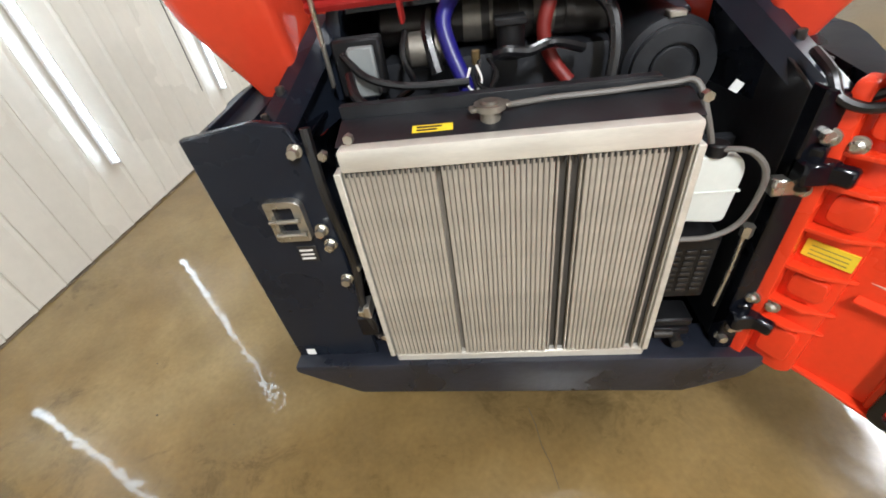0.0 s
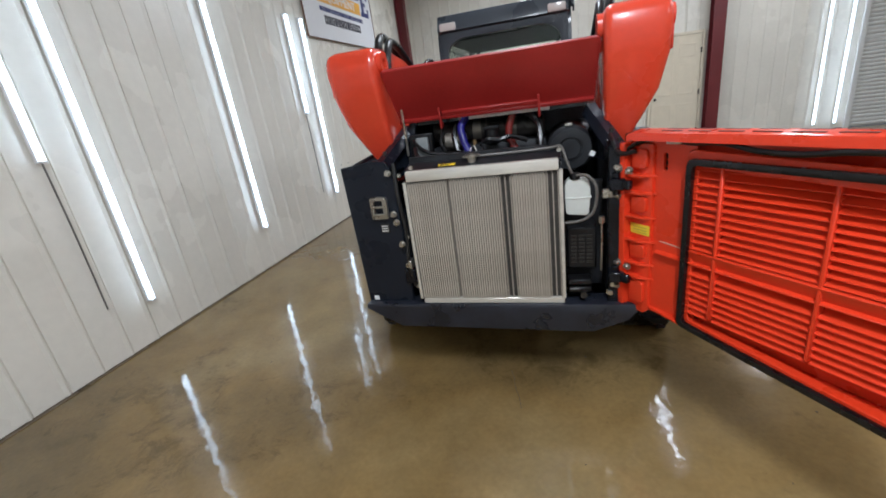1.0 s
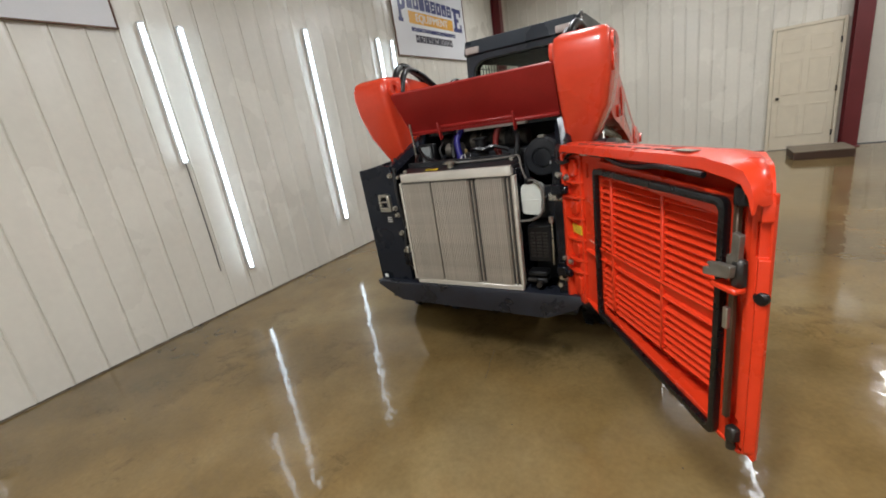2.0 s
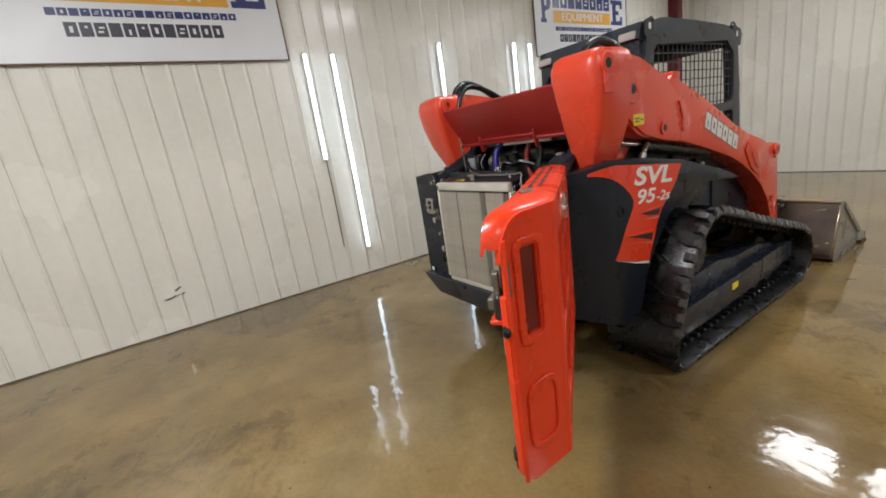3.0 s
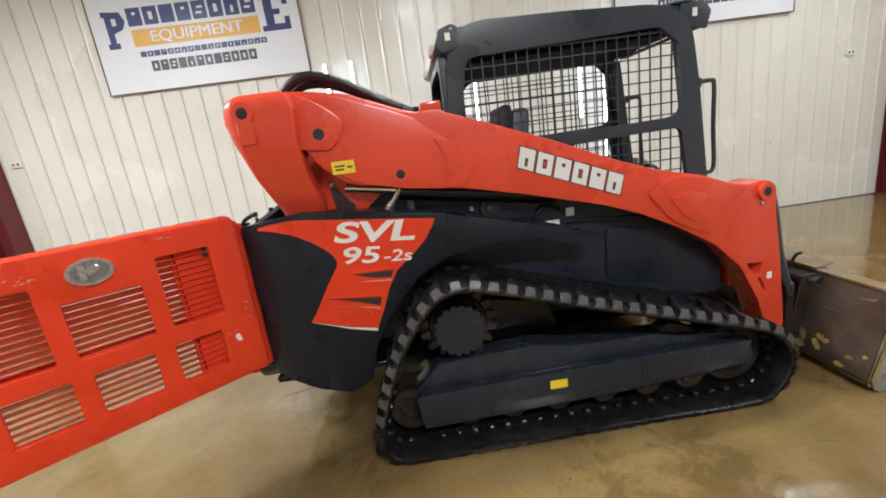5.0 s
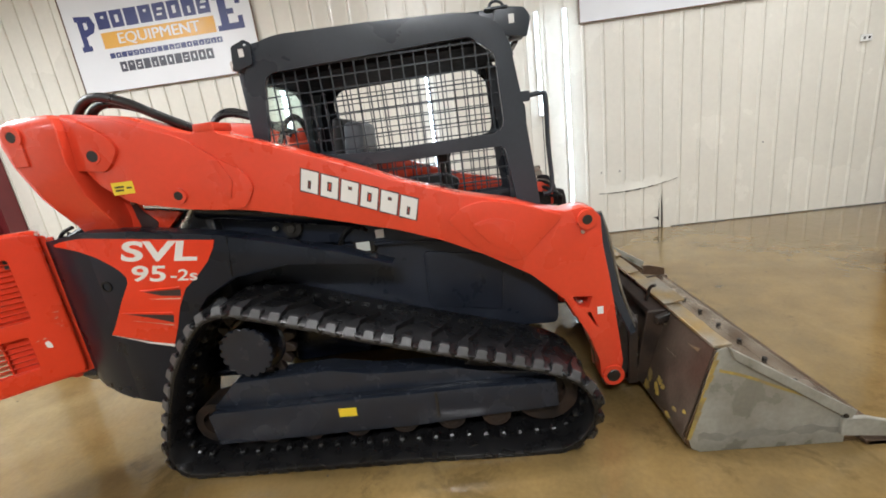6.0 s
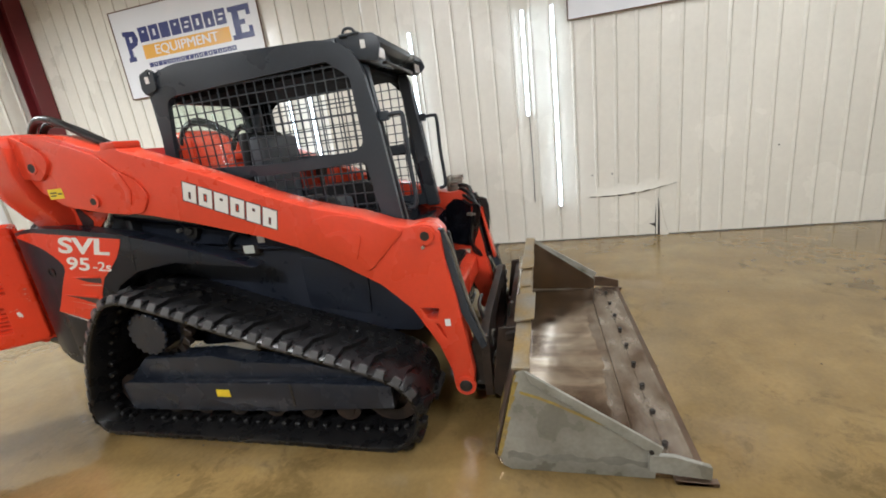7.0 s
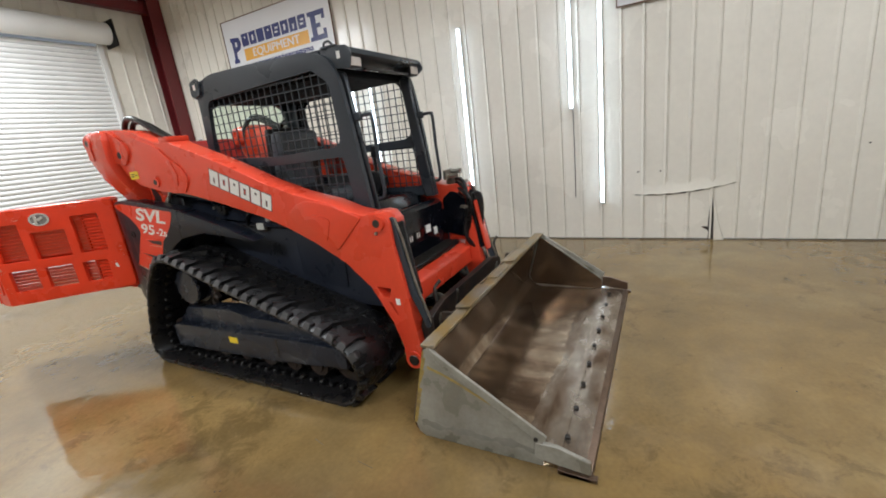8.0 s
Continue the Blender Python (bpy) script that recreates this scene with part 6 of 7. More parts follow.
def mesh_guard(outline, x):
    """Welded wire mesh inside an opening."""
    b = bmesh.new()
    ys, zs = [p[0] for p in outline], [p[1] for p in outline]
    def cut(axis, c):
        hits = []
        for i in range(len(outline)):
            (a0, a1), (b0, b1) = outline[i - 1], outline[i]
            if axis == "y":
                if (a0 - c) * (b0 - c) < 0:
                    hits.append(a1 + (b1 - a1) * (c - a0) / (b0 - a0))
            elif (a1 - c) * (b1 - c) < 0:
                hits.append(a0 + (b0 - a0) * (c - a1) / (b1 - a1))
        return (min(hits) - 0.012, max(hits) + 0.012) if len(hits) > 1 else None
    y = min(ys) + 0.03
    while y < max(ys):
        r = cut("y", y)
        if r:
            box(x - 0.003, x + 0.003, y - 0.0033, y + 0.0033, *r, 0, bm=b)
        y += 0.060
    z = min(zs) + 0.03
    while z < max(zs):
        r = cut("z", z)
        if r:
            box(x + 0.003, x + 0.008, r[0], r[1], z - 0.0033, z + 0.0033, 0, bm=b)
        z += 0.060
    return b


side_r, side_l = both("cab_side", lambda: plate(CAB, [CAB_WIN, CAB_LOW], 0.476, 0.508, "x", 0.015, 4), CABGREY, "dark grey pressed cab side frame", parent=cab)
both("upper_mesh", lambda: mesh_guard(CAB_WIN, 0.484), CABGREY, "dark grey welded wire guard", False, cab)
both("lower_mesh", lambda: mesh_guard(CAB_LOW, 0.484), CABGREY, "dark grey welded wire guard", False, cab)
part("side_lining", plate([(1.18, 1.42), (2.44, 1.40), (2.43, 1.90), (2.34, 1.98), (1.20, 1.98)], [rounded([(1.345, 1.73), (1.40, 1.50), (1.60, 1.462), (2.36, 1.455), (2.415, 1.52), (2.412, 1.81), (2.325, 1.908), (1.43, 1.908), (1.335, 1.83)], [0.05, 0.10, 0.06, 0.05, 0.04, 0.03, 0.03, 0.06, 0.05], 4)], -0.352, -0.343, "x", 0.002), LINING, cab, "black inner lining round the side window")
part("roof_front", plate([(2.30, 2.05), (2.43, 2.050), (2.575, 2.022), (2.580, 1.990), (2.50, 1.945), (2.30, 1.945)], [], -0.31, 0.473, "x", 0.010, 2), CABGREY, cab, "dark front visor of the roof")
part("visor_lip", box(-0.20, 0.30, 2.515, 2.545, 1.915, 1.932, 0.005), BOLT, cab)
for x in (0.418, -0.262):
    wl = part("work_light", box(x - 0.060, x + 0.060, 2.49, 2.555, 1.915, 1.985, 0.012, 2), PLASTIC, cab, "square work light under the visor")
    part("lens", box(x - 0.050, x + 0.050, 2.554, 2.562, 1.925, 1.976, 0.003), LAMPGLASS, wl)
part("visor_end", plate(rounded([(2.40, 1.935), (2.56, 1.905), (2.585, 1.99), (2.555, 2.035), (2.42, 2.055)], 0.012), [], 0.474, 0.488, "x", 0.004, 2), CABGREY, cab, "side bracket of the visor")
part("visor_end", plate(rounded([(2.40, 1.935), (2.56, 1.925), (2.600, 1.96), (2.580, 2.015), (2.42, 2.050)], 0.012), [], -0.325, -0.311, "x", 0.004, 2), CABGREY, cab, "side bracket of the visor")
part("corner_sticker", box(0.4882, 0.4892, 2.480, 2.506, 1.972, 2.012, 0), WHITE, cab, smooth=False)
part("lifting_eye", join(tube([(0.485, 2.39, 2.045), (0.485, 2.405, 2.072), (0.485, 2.44, 2.072), (0.485, 2.465, 2.045)], 0.007, 8), box(0.45, 0.495, 2.37, 2.48, 2.040, 2.052, 0.003)), CABGREY, cab)
part("roof_rear", plate([(1.10, 1.945), (1.14, 2.045), (1.27, 2.060), (1.27, 1.99), (1.17, 1.92)], [], -0.355, 0.495, "x", 0.010, 2), CABGREY, cab)
for x in (0.42, -0.28):
    part("rear_light", box(x - 0.055, x + 0.055, 1.085, 1.125, 1.945, 1.995, 0.012, 2), LAMPGLASS, cab, "rounded rear work light")
for i in range(4):
    part("roof_slot", moved(box(-0.045, 0.045, -0.004, 0.004, -0.012, 0.012, 0.004), pose(-0.07 + i * 0.115, 1.135, 1.985, 0, 0, 0)), LETTER, cab, "pale slot")
part("rear_frame", plate(rounded([(-0.345, 1.05), (0.485, 1.05), (0.485, 1.99), (-0.345, 1.99)], [0.01, 0.01, 0.04, 0.04]), [rounded([(-0.30, 1.40), (0.44, 1.40), (0.44, 1.84), (0.36, 1.895), (-0.22, 1.895), (-0.30, 1.84)], 0.05)], 1.125, 1.165, "y", 0.010, 2), CABGREY, cab, "dark grey rear window frame")
part("rear_glass", box(-0.31, 0.45, 1.167, 1.173, 1.39, 1.90, 0), GLASS, cab, "greenish rear window").visible_shadow = False
part("roof_liner", plate(rounded([(1.20, 1.885), (2.28, 1.905), (2.40, 1.90), (2.42, 1.92), (2.36, 1.98), (1.20, 1.98)], 0.02), [], -0.340, 0.445, "x", 0.006), LINING, cab, "black headliner")
part("corner_bracket", plate(rounded([(1.125, 1.965), (1.150, 1.935), (1.225, 1.955), (1.235, 2.050), (1.205, 2.068), (1.135, 2.045)], 0.012), [rounded([(1.196, 2.030), (1.214, 2.034), (1.210, 2.052), (1.194, 2.048)], 0.006)], 0.516, 0.526, "x", 0.003), CABGREY, cab, "dark lifting ear at the rear roof corner")
part("corner_sticker", box(0.5262, 0.5272, 1.168, 1.194, 1.992, 2.028, 0), WHITE, cab, smooth=False)
part("ear_post", box(0.50, 0.517, 1.15, 1.225, 1.97, 2.04, 0.006), CABGREY, cab)
both("front_post", lambda: plate([(2.40, 1.93), (2.485, 1.90), (2.585, 1.02), (2.50, 1.02)], [], 0.42, 0.452, "x", 0.008), CABGREY, "", True, cab)
both("grab_handle", lambda: tube([(0.45, 2.54, 1.640), (0.45, 2.615, 1.645), (0.45, 2.637, 1.615), (0.45, 2.637, 1.40), (0.45, 2.645, 1.17), (0.45, 2.60, 1.14)], 0.012, 10), CABGREY, "black grab handle", True, cab)
both("handle_lug", lambda: box(0.435, 0.465, 2.50, 2.56, 1.615, 1.665, 0.006), CABGREY, "", True, cab)

# inside
seat = part("operator_seat", box(-0.17, 0.31, 1.50, 1.98, 1.06, 1.17, 0.04, 3), SEATMAT, cab, "dark grey vinyl operator seat")
part("seat_shell", moved(box(-0.20, 0.20, -0.095, -0.035, 0, 0.55, 0.028, 3), pose(0.07, 1.52, 1.12, -6, 0, 0)), PLASTIC, seat, "black seat shell")
part("seat_back", moved(box(-0.21, 0.21, -0.034, 0.075, 0, 0.53, 0.05, 5), pose(0.07, 1.52, 1.12, -6, 0, 0)), SEATMAT, seat)
part("seat_base", box(-0.12, 0.26, 1.50, 1.95, 0.86, 1.06, 0.02), PLASTIC, seat)
for s in (-0.27, 0.41):
    con = part("armrest_console", plate(rounded([(1.55, 1.05), (2.10, 1.05), (2.16, 1.20), (2.05, 1.26), (1.60, 1.24)], 0.04), [], s - 0.05, s + 0.05, "x", 0.02, 2), PLASTIC, cab, "black console with joystick")
    part("joystick", join(cyl((s, 2.08, 1.31), 0.014, 0.12, "z", 12), moved(box(-0.024, 0.024, -0.03, 0.03, 0, 0.10, 0.018, 2), pose(s, 2.08, 1.36, -10, 0, 0))), PLASTIC, con)
part("cab_floor", box(-0.36, 0.50, 1.45, 2.62, 0.78, 0.82, 0.006), PLASTIC, cab)
part("front_sill", plate([(2.48, 0.66), (2.60, 0.64), (2.625, 0.70), (2.615, 0.97), (2.57, 1.0), (2.50, 1.0)], [], -0.34, 0.48, "x", 0.012, 2), BLACK, cab, "black front sill with stickers")
for i, (x, w, z) in enumerate(((0.10, 0.06, 0.806), (-0.055, 0.07, 0.815), (-0.165, 0.05, 0.775), (0.20, 0.05, 0.80))):
    st = part("sill_sticker", box(x - w / 2, x + w / 2, 2.617, 2.6285, z - 0.028, z + 0.028, 0), WHITE if i in (1, 2) else BOLT, cab, "small sticker", smooth=False)
    if i not in (1, 2):
        for k in (-1, 1):
            part("sticker_mark", box(x + k * 0.012 - 0.006, x + k * 0.012 + 0.006, 2.6284, 2.6295, z - 0.018, z + 0.016, 0), LETTER, st, smooth=False)
tread = part("step_tread", box(-0.32, 0.46, 2.62, 2.74, 0.625, 0.655, 0.006), PLASTIC, cab, "ribbed step")
for i in range(7):
    part("step_rib", box(-0.31, 0.45, 2.63 + i * 0.015, 2.637 + i * 0.015, 0.655, 0.662, 0), BOLT, tread, smooth=False)

# -- front of the arms: cross tube, bucket cylinders, hoses, coupler --
part("cross_member", plate(rounded([(2.70, 0.45), (2.80, 0.44), (2.80, 0.58), (2.72, 0.62)], 0.02), [], -0.395, 0.535, "x", 0.01), RED, loader, "orange-red cross member between the arms")
both("tilt_cylinder", lambda: moved(cyl((0, 0, 0), 0.044, 0.46, "z", 20, 0.005), pose(0.60, 2.835, 0.79, 8, 0, 0)), BLACK, "black bucket tilt cylinder")
both("tilt_rod", lambda: moved(cyl((0, 0, 0), 0.021, 0.34, "z", 14), pose(0.60, 2.905, 0.44, 12, 0, 0)), CHROME, "bright cylinder rod")
both("tilt_guard", lambda: plate(rounded([(2.79, 1.06), (2.83, 1.05), (2.91, 0.62), (2.99, 0.40), (2.96, 0.38), (2.87, 0.60)], 0.01), [], 0.635, 0.672, "x", 0.006), CABGREY)
part("tilt_cover", mirrored(moved(plate(rounded([(-0.045, -0.21), (0.045, -0.21), (0.05, 0.20), (-0.05, 0.20)], 0.03), [], 0.050, 0.066, "y", 0.005, 2), pose(0.585, 2.845, 0.745, 10, 0, 0)), MID), RED, loader, "orange-red cylinder cover")
# added tube that draws the pale worn edge of the tilt guard
both("guard_edge_tube", lambda: tube([(0.655, 2.825, 1.055), (0.655, 2.865, 0.92), (0.655, 2.915, 0.66), (0.655, 2.985, 0.42)], 0.008, 8), DULL, "dull metal tube standing in for the guard's pale worn edge")
for k, r in enumerate((0.014, 0.012, 0.014, 0.010)):
    part("tilt_hose", tube([(-0.43, 2.72, 1.13 - 0.03 * k), (-0.385 + 0.012 * k, 2.80, 1.11 - 0.04 * k), (-0.365 + 0.010 * k, 2.83 + 0.012 * k, 0.98), (-0.375, 2.80 + 0.014 * k, 0.84), (-0.36 - 0.02 * k, 2.78, 0.70 - 0.03 * k), (-0.40, 2.84, 0.58)], r, 8), CABLE, loader, "black hydraulic hose")
part("hose_clamp", join(box(-0.392, -0.350, 2.765, 2.84, 0.905, 0.925, 0.003), cyl((-0.356, 2.80, 0.915), 0.010, 0.03, "z", 8)), DULL, loader)
# added black plate that darkens the arm's inner face like shade
part("arm_shade_plate", plate(rounded([(2.60, 0.70), (2.79, 0.66), (2.80, 1.00), (2.68, 1.04), (2.60, 0.98)], 0.02), [], -0.392, -0.386, "x", 0.002), BLACK, loader, "black plate standing in for shade inside the arm")
for k, z in enumerate((1.155, 1.185)):
    part("line_fitting", join(cyl((-0.43 - 0.05 * k, 2.67, z), 0.017, 0.10, "y", 10, 0.004), cyl((-0.43 - 0.05 * k, 2.735, z), 0.021, 0.03, "y", 6)), STEEL, loader, "hydraulic quick fitting")
part("fitting_rail", box(-0.52, -0.38, 2.63, 2.66, 1.13, 1.205, 0.006), DULL, loader)
for z in (1.10, 1.06, 1.02, 0.98):
    part("line_fitting", join(cyl((-0.49 + (z - 1.0) * 0.3, 2.72, z), 0.02, 0.09, "y", 10, 0.004), cyl((-0.49 + (z - 1.0) * 0.3, 2.78, z), 0.015, 0.05, "y", 6)), STEEL if z > 1.05 else BOLT, loader, "hydraulic quick fitting")
part("line_block", box(-0.56, -0.44, 2.62, 2.72, 0.95, 1.13, 0.01), DULL, loader)
for k in range(3):
    part("front_hose", tube([(-0.47 + k * 0.02, 2.76, 1.04 - k * 0.03), (-0.46, 2.86 + k * 0.02, 1.00), (-0.45, 2.90, 0.86 - k * 0.05), (-0.46, 2.86, 0.72), (-0.46, 2.82, 0.60)], 0.013, 8), CABLE, loader)
coupler = part("coupler", join(plate(rounded([(-0.52, 0.08), (0.66, 0.08), (0.66, 0.46), (0.50, 0.50), (-0.36, 0.50), (-0.52, 0.46)], 0.02), [rounded([(-0.20, 0.16), (0.34, 0.16), (0.34, 0.40), (-0.20, 0.40)], 0.03)], 2.955, 3.0, "y", 0.006), box(-0.5, 0.64, 2.90, 2.99, 0.10, 0.15, 0.008)), MUD, loader, "muddy dark bucket coupler plate")
for s in (0.60, -0.46):
    part("coupler_arm", plate(rounded([(2.83, 0.12), (2.99, 0.10), (2.99, 0.46), (2.93, 0.46), (2.83, 0.24)], 0.02), [], s - 0.05, s + 0.04, "x", 0.006), BOLT, coupler)
    part("lock_lever", tube([(s - 0.08, 2.97, 0.44), (s - 0.10, 2.94, 0.56), (s - 0.16, 2.95, 0.60)], 0.011, 8), BOLT, coupler)


# bent lock handles and clamps in the coupler's recess
for x, lift in ((0.56, 0.0), (-0.42, 0.01)):
    part("lock_handle", tube([(x - 0.12, 3.000, 0.30 + lift), (x - 0.07, 2.995, 0.345), (x + 0.01, 3.004, 0.350), (x + 0.035, 3.004, 0.400), (x + 0.030, 3.020, 0.455)], 0.0085, 8), DULL, coupler, "bent bare steel lock handle")
    part("lock_handle", tube([(x - 0.10, 2.998, 0.245 + lift), (x - 0.03, 3.004, 0.262), (x + 0.045, 3.002, 0.258)], 0.0085, 8), DULL, coupler, "bent bare steel lock handle")
    part("lock_bracket", plate(rounded([(x - 0.03, 0.17), (x + 0.05, 0.17), (x + 0.045, 0.255), (x, 0.275), (x - 0.035, 0.24)], 0.01), [], 2.999, 3.018, "y", 0.004), RUST, coupler, "rusty lock bracket")
    part("lock_bolt", cyl((x + 0.015, 3.020, 0.215), 0.016, 0.02, "y", 6), STEEL, coupler)

# -- undercarriage --
LOOP = [(0.700, 0.000), (0.615, 0.026), (0.572, 0.090), (0.580, 0.20), (0.715, 0.555), (0.835, 0.735), (0.925, 0.825), (1.01, 0.858), (1.09, 0.855), (1.32, 0.79), (1.64, 0.685), (1.955, 0.59), (2.26, 0.50), (2.48, 0.43), (2.605, 0.365), (2.665, 0.28), (2.68, 0.19), (2.63, 0.072), (2.52, 0.000), (1.95, 0.000), (1.2, 0.000)]


def loop_points(step):
    """Points with outward normals at even steps round the belt (smoothed)."""
    p = [Vector((0, y, z)) for y, z in LOOP]
    n = len(p)
    fine = []
    for i in range(n):
        p0, p1, p2, p3 = p[i - 1], p[i], p[(i + 1) % n], p[(i + 2) % n]
        m1, m2 = (p2 - p0), (p3 - p1)
        L = (p2 - p1).length
        m1, m2 = m1.normalized() * L, m2.normalized() * L
        for k in range(24):
            t = k / 24
            fine.append(p1 * (2 * t ** 3 - 3 * t * t + 1) + m1 * (t ** 3 - 2 * t * t + t) + p2 * (-2 * t ** 3 + 3 * t * t) + m2 * (t ** 3 - t * t))
    total = sum((fine[i] - fine[i - 1]).length for i in range(len(fine)))
    count = round(total / step)
    out, acc, goal = [], 0.0, 0.0
    for i in range(len(fine)):
        a, b = fine[i], fine[(i + 1) % len(fine)]
        d = (b - a).length
        while goal < acc + d and len(out) < count:
            q = a.lerp(b, (goal - acc) / d)
            t = (fine[(i + 2) % len(fine)] - fine[i - 1]).normalized()
            # the belt runs up at the rear: outward is to the left of the way round
            out.append((q, t, Vector((0, -t.z, t.y))))
            goal += total / count
        acc += d
    return out


X0, X1 = 0.572, 1.018
LUG_STEP = 0.170


def belt():
    b = bmesh.new()
    rows = []
    for q, t, n in loop_points(0.045):
        rows.append([b.verts.new((x, q.y + n.y * w, q.z + n.z * w)) for x, w in ((X0, -0.016), (X0, 0.004), (X0 + 0.02, 0.012), (X1 - 0.02, 0.012), (X1, 0.004), (X1, -0.016), (X1 - 0.012, -0.024), (X0 + 0.012, -0.024))])
    for p, q in zip(rows, rows[1:] + rows[:1]):
        for k in range(8):
            b.faces.new((p[k - 1], p[k], q[k], q[k - 1]))
    return b


def lug_mesh(long):
    """A tread lug in local axes: x across, y along, z out; a narrow slanted bar that ends in a block at the belt's edge."""
    b = bmesh.new()
    o = [(0.05, 0.026), (0.12, -0.004), (0.160, -0.024), (0.221, -0.028), (0.222, 0.026), (0.170, 0.026), (0.12, 0.024), (0.05, 0.048)] if not long else [(-0.034, 0.074), (0.04, 0.040), (0.12, -0.004), (0.160, -0.024), (0.221, -0.028), (0.222, 0.026), (0.170, 0.026), (0.12, 0.022), (0.04, 0.068), (-0.02, 0.096), (-0.036, 0.094)]
    lo = [b.verts.new((x, y * 1.05, 0.008)) for x, y in o]
    hi = [b.verts.new((x * 0.985 + 0.002 - (0.016 if x > 0.2 else 0), y * 0.92 + 0.001, 0.037 if 0.0 < x < 0.15 else 0.036)) for x, y in o]
    n = len(o)
    for k in range(n):
        b.faces.new((lo[k - 1], lo[k], hi[k], hi[k - 1]))
    b.faces.new(hi)
    b.faces.new(lo[::-1])
    soften(b, 0.0035, 2, 40)
    return b


def leaning(b):
    """Slopes the outer end of a lug inwards as it rises from the belt."""
    for v in b.verts:
        if v.co.x > 0.2 or v.co.x < 0.01:
            v.co.x -= 0.55 * max(0, v.co.z - 0.004)
    return b


def block_mesh():
    """The end face of a lug at the belt's edge, dust-grey where drawn lit: a trapezium with rounded shoulders."""
    return leaning(plate(rounded([(-0.034, -0.006), (0.034, -0.006), (0.023, 0.006), (0.020, 0.037), (-0.020, 0.037), (-0.023, 0.006)], [0, 0, 0.004, 0.006, 0.006, 0.004], 2), [], -0.006, 0.006, "x"))


lug_r = finish(lug_mesh(True), "lug", RUBBER)
mid_lug = finish(lug_mesh(False), "lug", RUBBER)
short_lug = finish(leaning(plate(rounded([(0.165, -0.026), (0.222, -0.028), (0.222, 0.026), (0.165, 0.024)], 0.006, 2), [], 0.008, 0.030, "z", 0.003)), "short_lug", RUBBER)
notch = finish(box(-0.022, 0.022, -0.016, 0.016, -0.050, -0.018, 0.008), "drive_lug", RUBBER)
# pale copy for upward-facing runs, dark copy elsewhere: light from above painted in
lit_me = finish(block_mesh(), "edge_block", TREAD)
shaded_me = finish(block_mesh(), "edge_block", RUBBER)
slot_me = finish(plate(rounded([(-0.016, -0.022), (0.016, -0.022), (0.016, 0.022), (-0.016, 0.022)], 0.006, 2), [rounded([(-0.011, -0.016), (0.011, -0.016), (0.011, 0.016), (-0.011, 0.016)], 0.004, 2)], 0.010, 0.020, "z"), "link_window", LINK)


def track(flip):
    side = -1 if flip else 1
    def xx(x): return 2 * MID - x if flip else x
    bm = belt()
    tr = part("track", mirrored(bm, MID) if flip else bm, RUBBER, loader, "black rubber track with slanted lugs")
    steps = loop_points(LUG_STEP / 2)
    steps = steps[:len(steps) // 2 * 2]
    for i in range(0, len(steps), 2):
        xa = Vector((side, 0, 0))
        def at(x, k):
            q, t, n = steps[k]
            return Matrix(((xa.x, t.x, n.x, xx(x)), (xa.y, t.y, n.y, q.y), (xa.z, t.z, n.z, q.z), (0, 0, 0, 1)))
        ahead, behind = steps[(i + 1) % len(steps)][2], steps[i - 1][2]
        n = steps[i][2]
        bend = n.angle(ahead)
        put("lug", lug_r if bend < 0.16 else mid_lug if bend < 0.5 else short_lug, at((X0 + X1) / 2, i), tr)
        put("short_lug", short_lug, at((X0 + X1) / 2, i + 1), tr)
        if n.z < 0.7:
            put("lug", lug_r if bend < 0.16 else mid_lug if bend < 0.5 else short_lug, at((X0 + X1) / 2, i + 1) @ Matrix.Diagonal((-1, 1, 1, 1)), tr)
        for k in (i, i + 1):
            put("drive_lug", notch, at((X0 + X1) / 2 + 0.095, k), tr)
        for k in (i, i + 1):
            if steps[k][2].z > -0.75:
                put("edge_block", lit_me if steps[k][2].z > 0.3 else shaded_me, at(X1 - 0.001, k), tr)
            put("link_window", slot_me, at(X0 + 0.120, k), tr)
    return tr


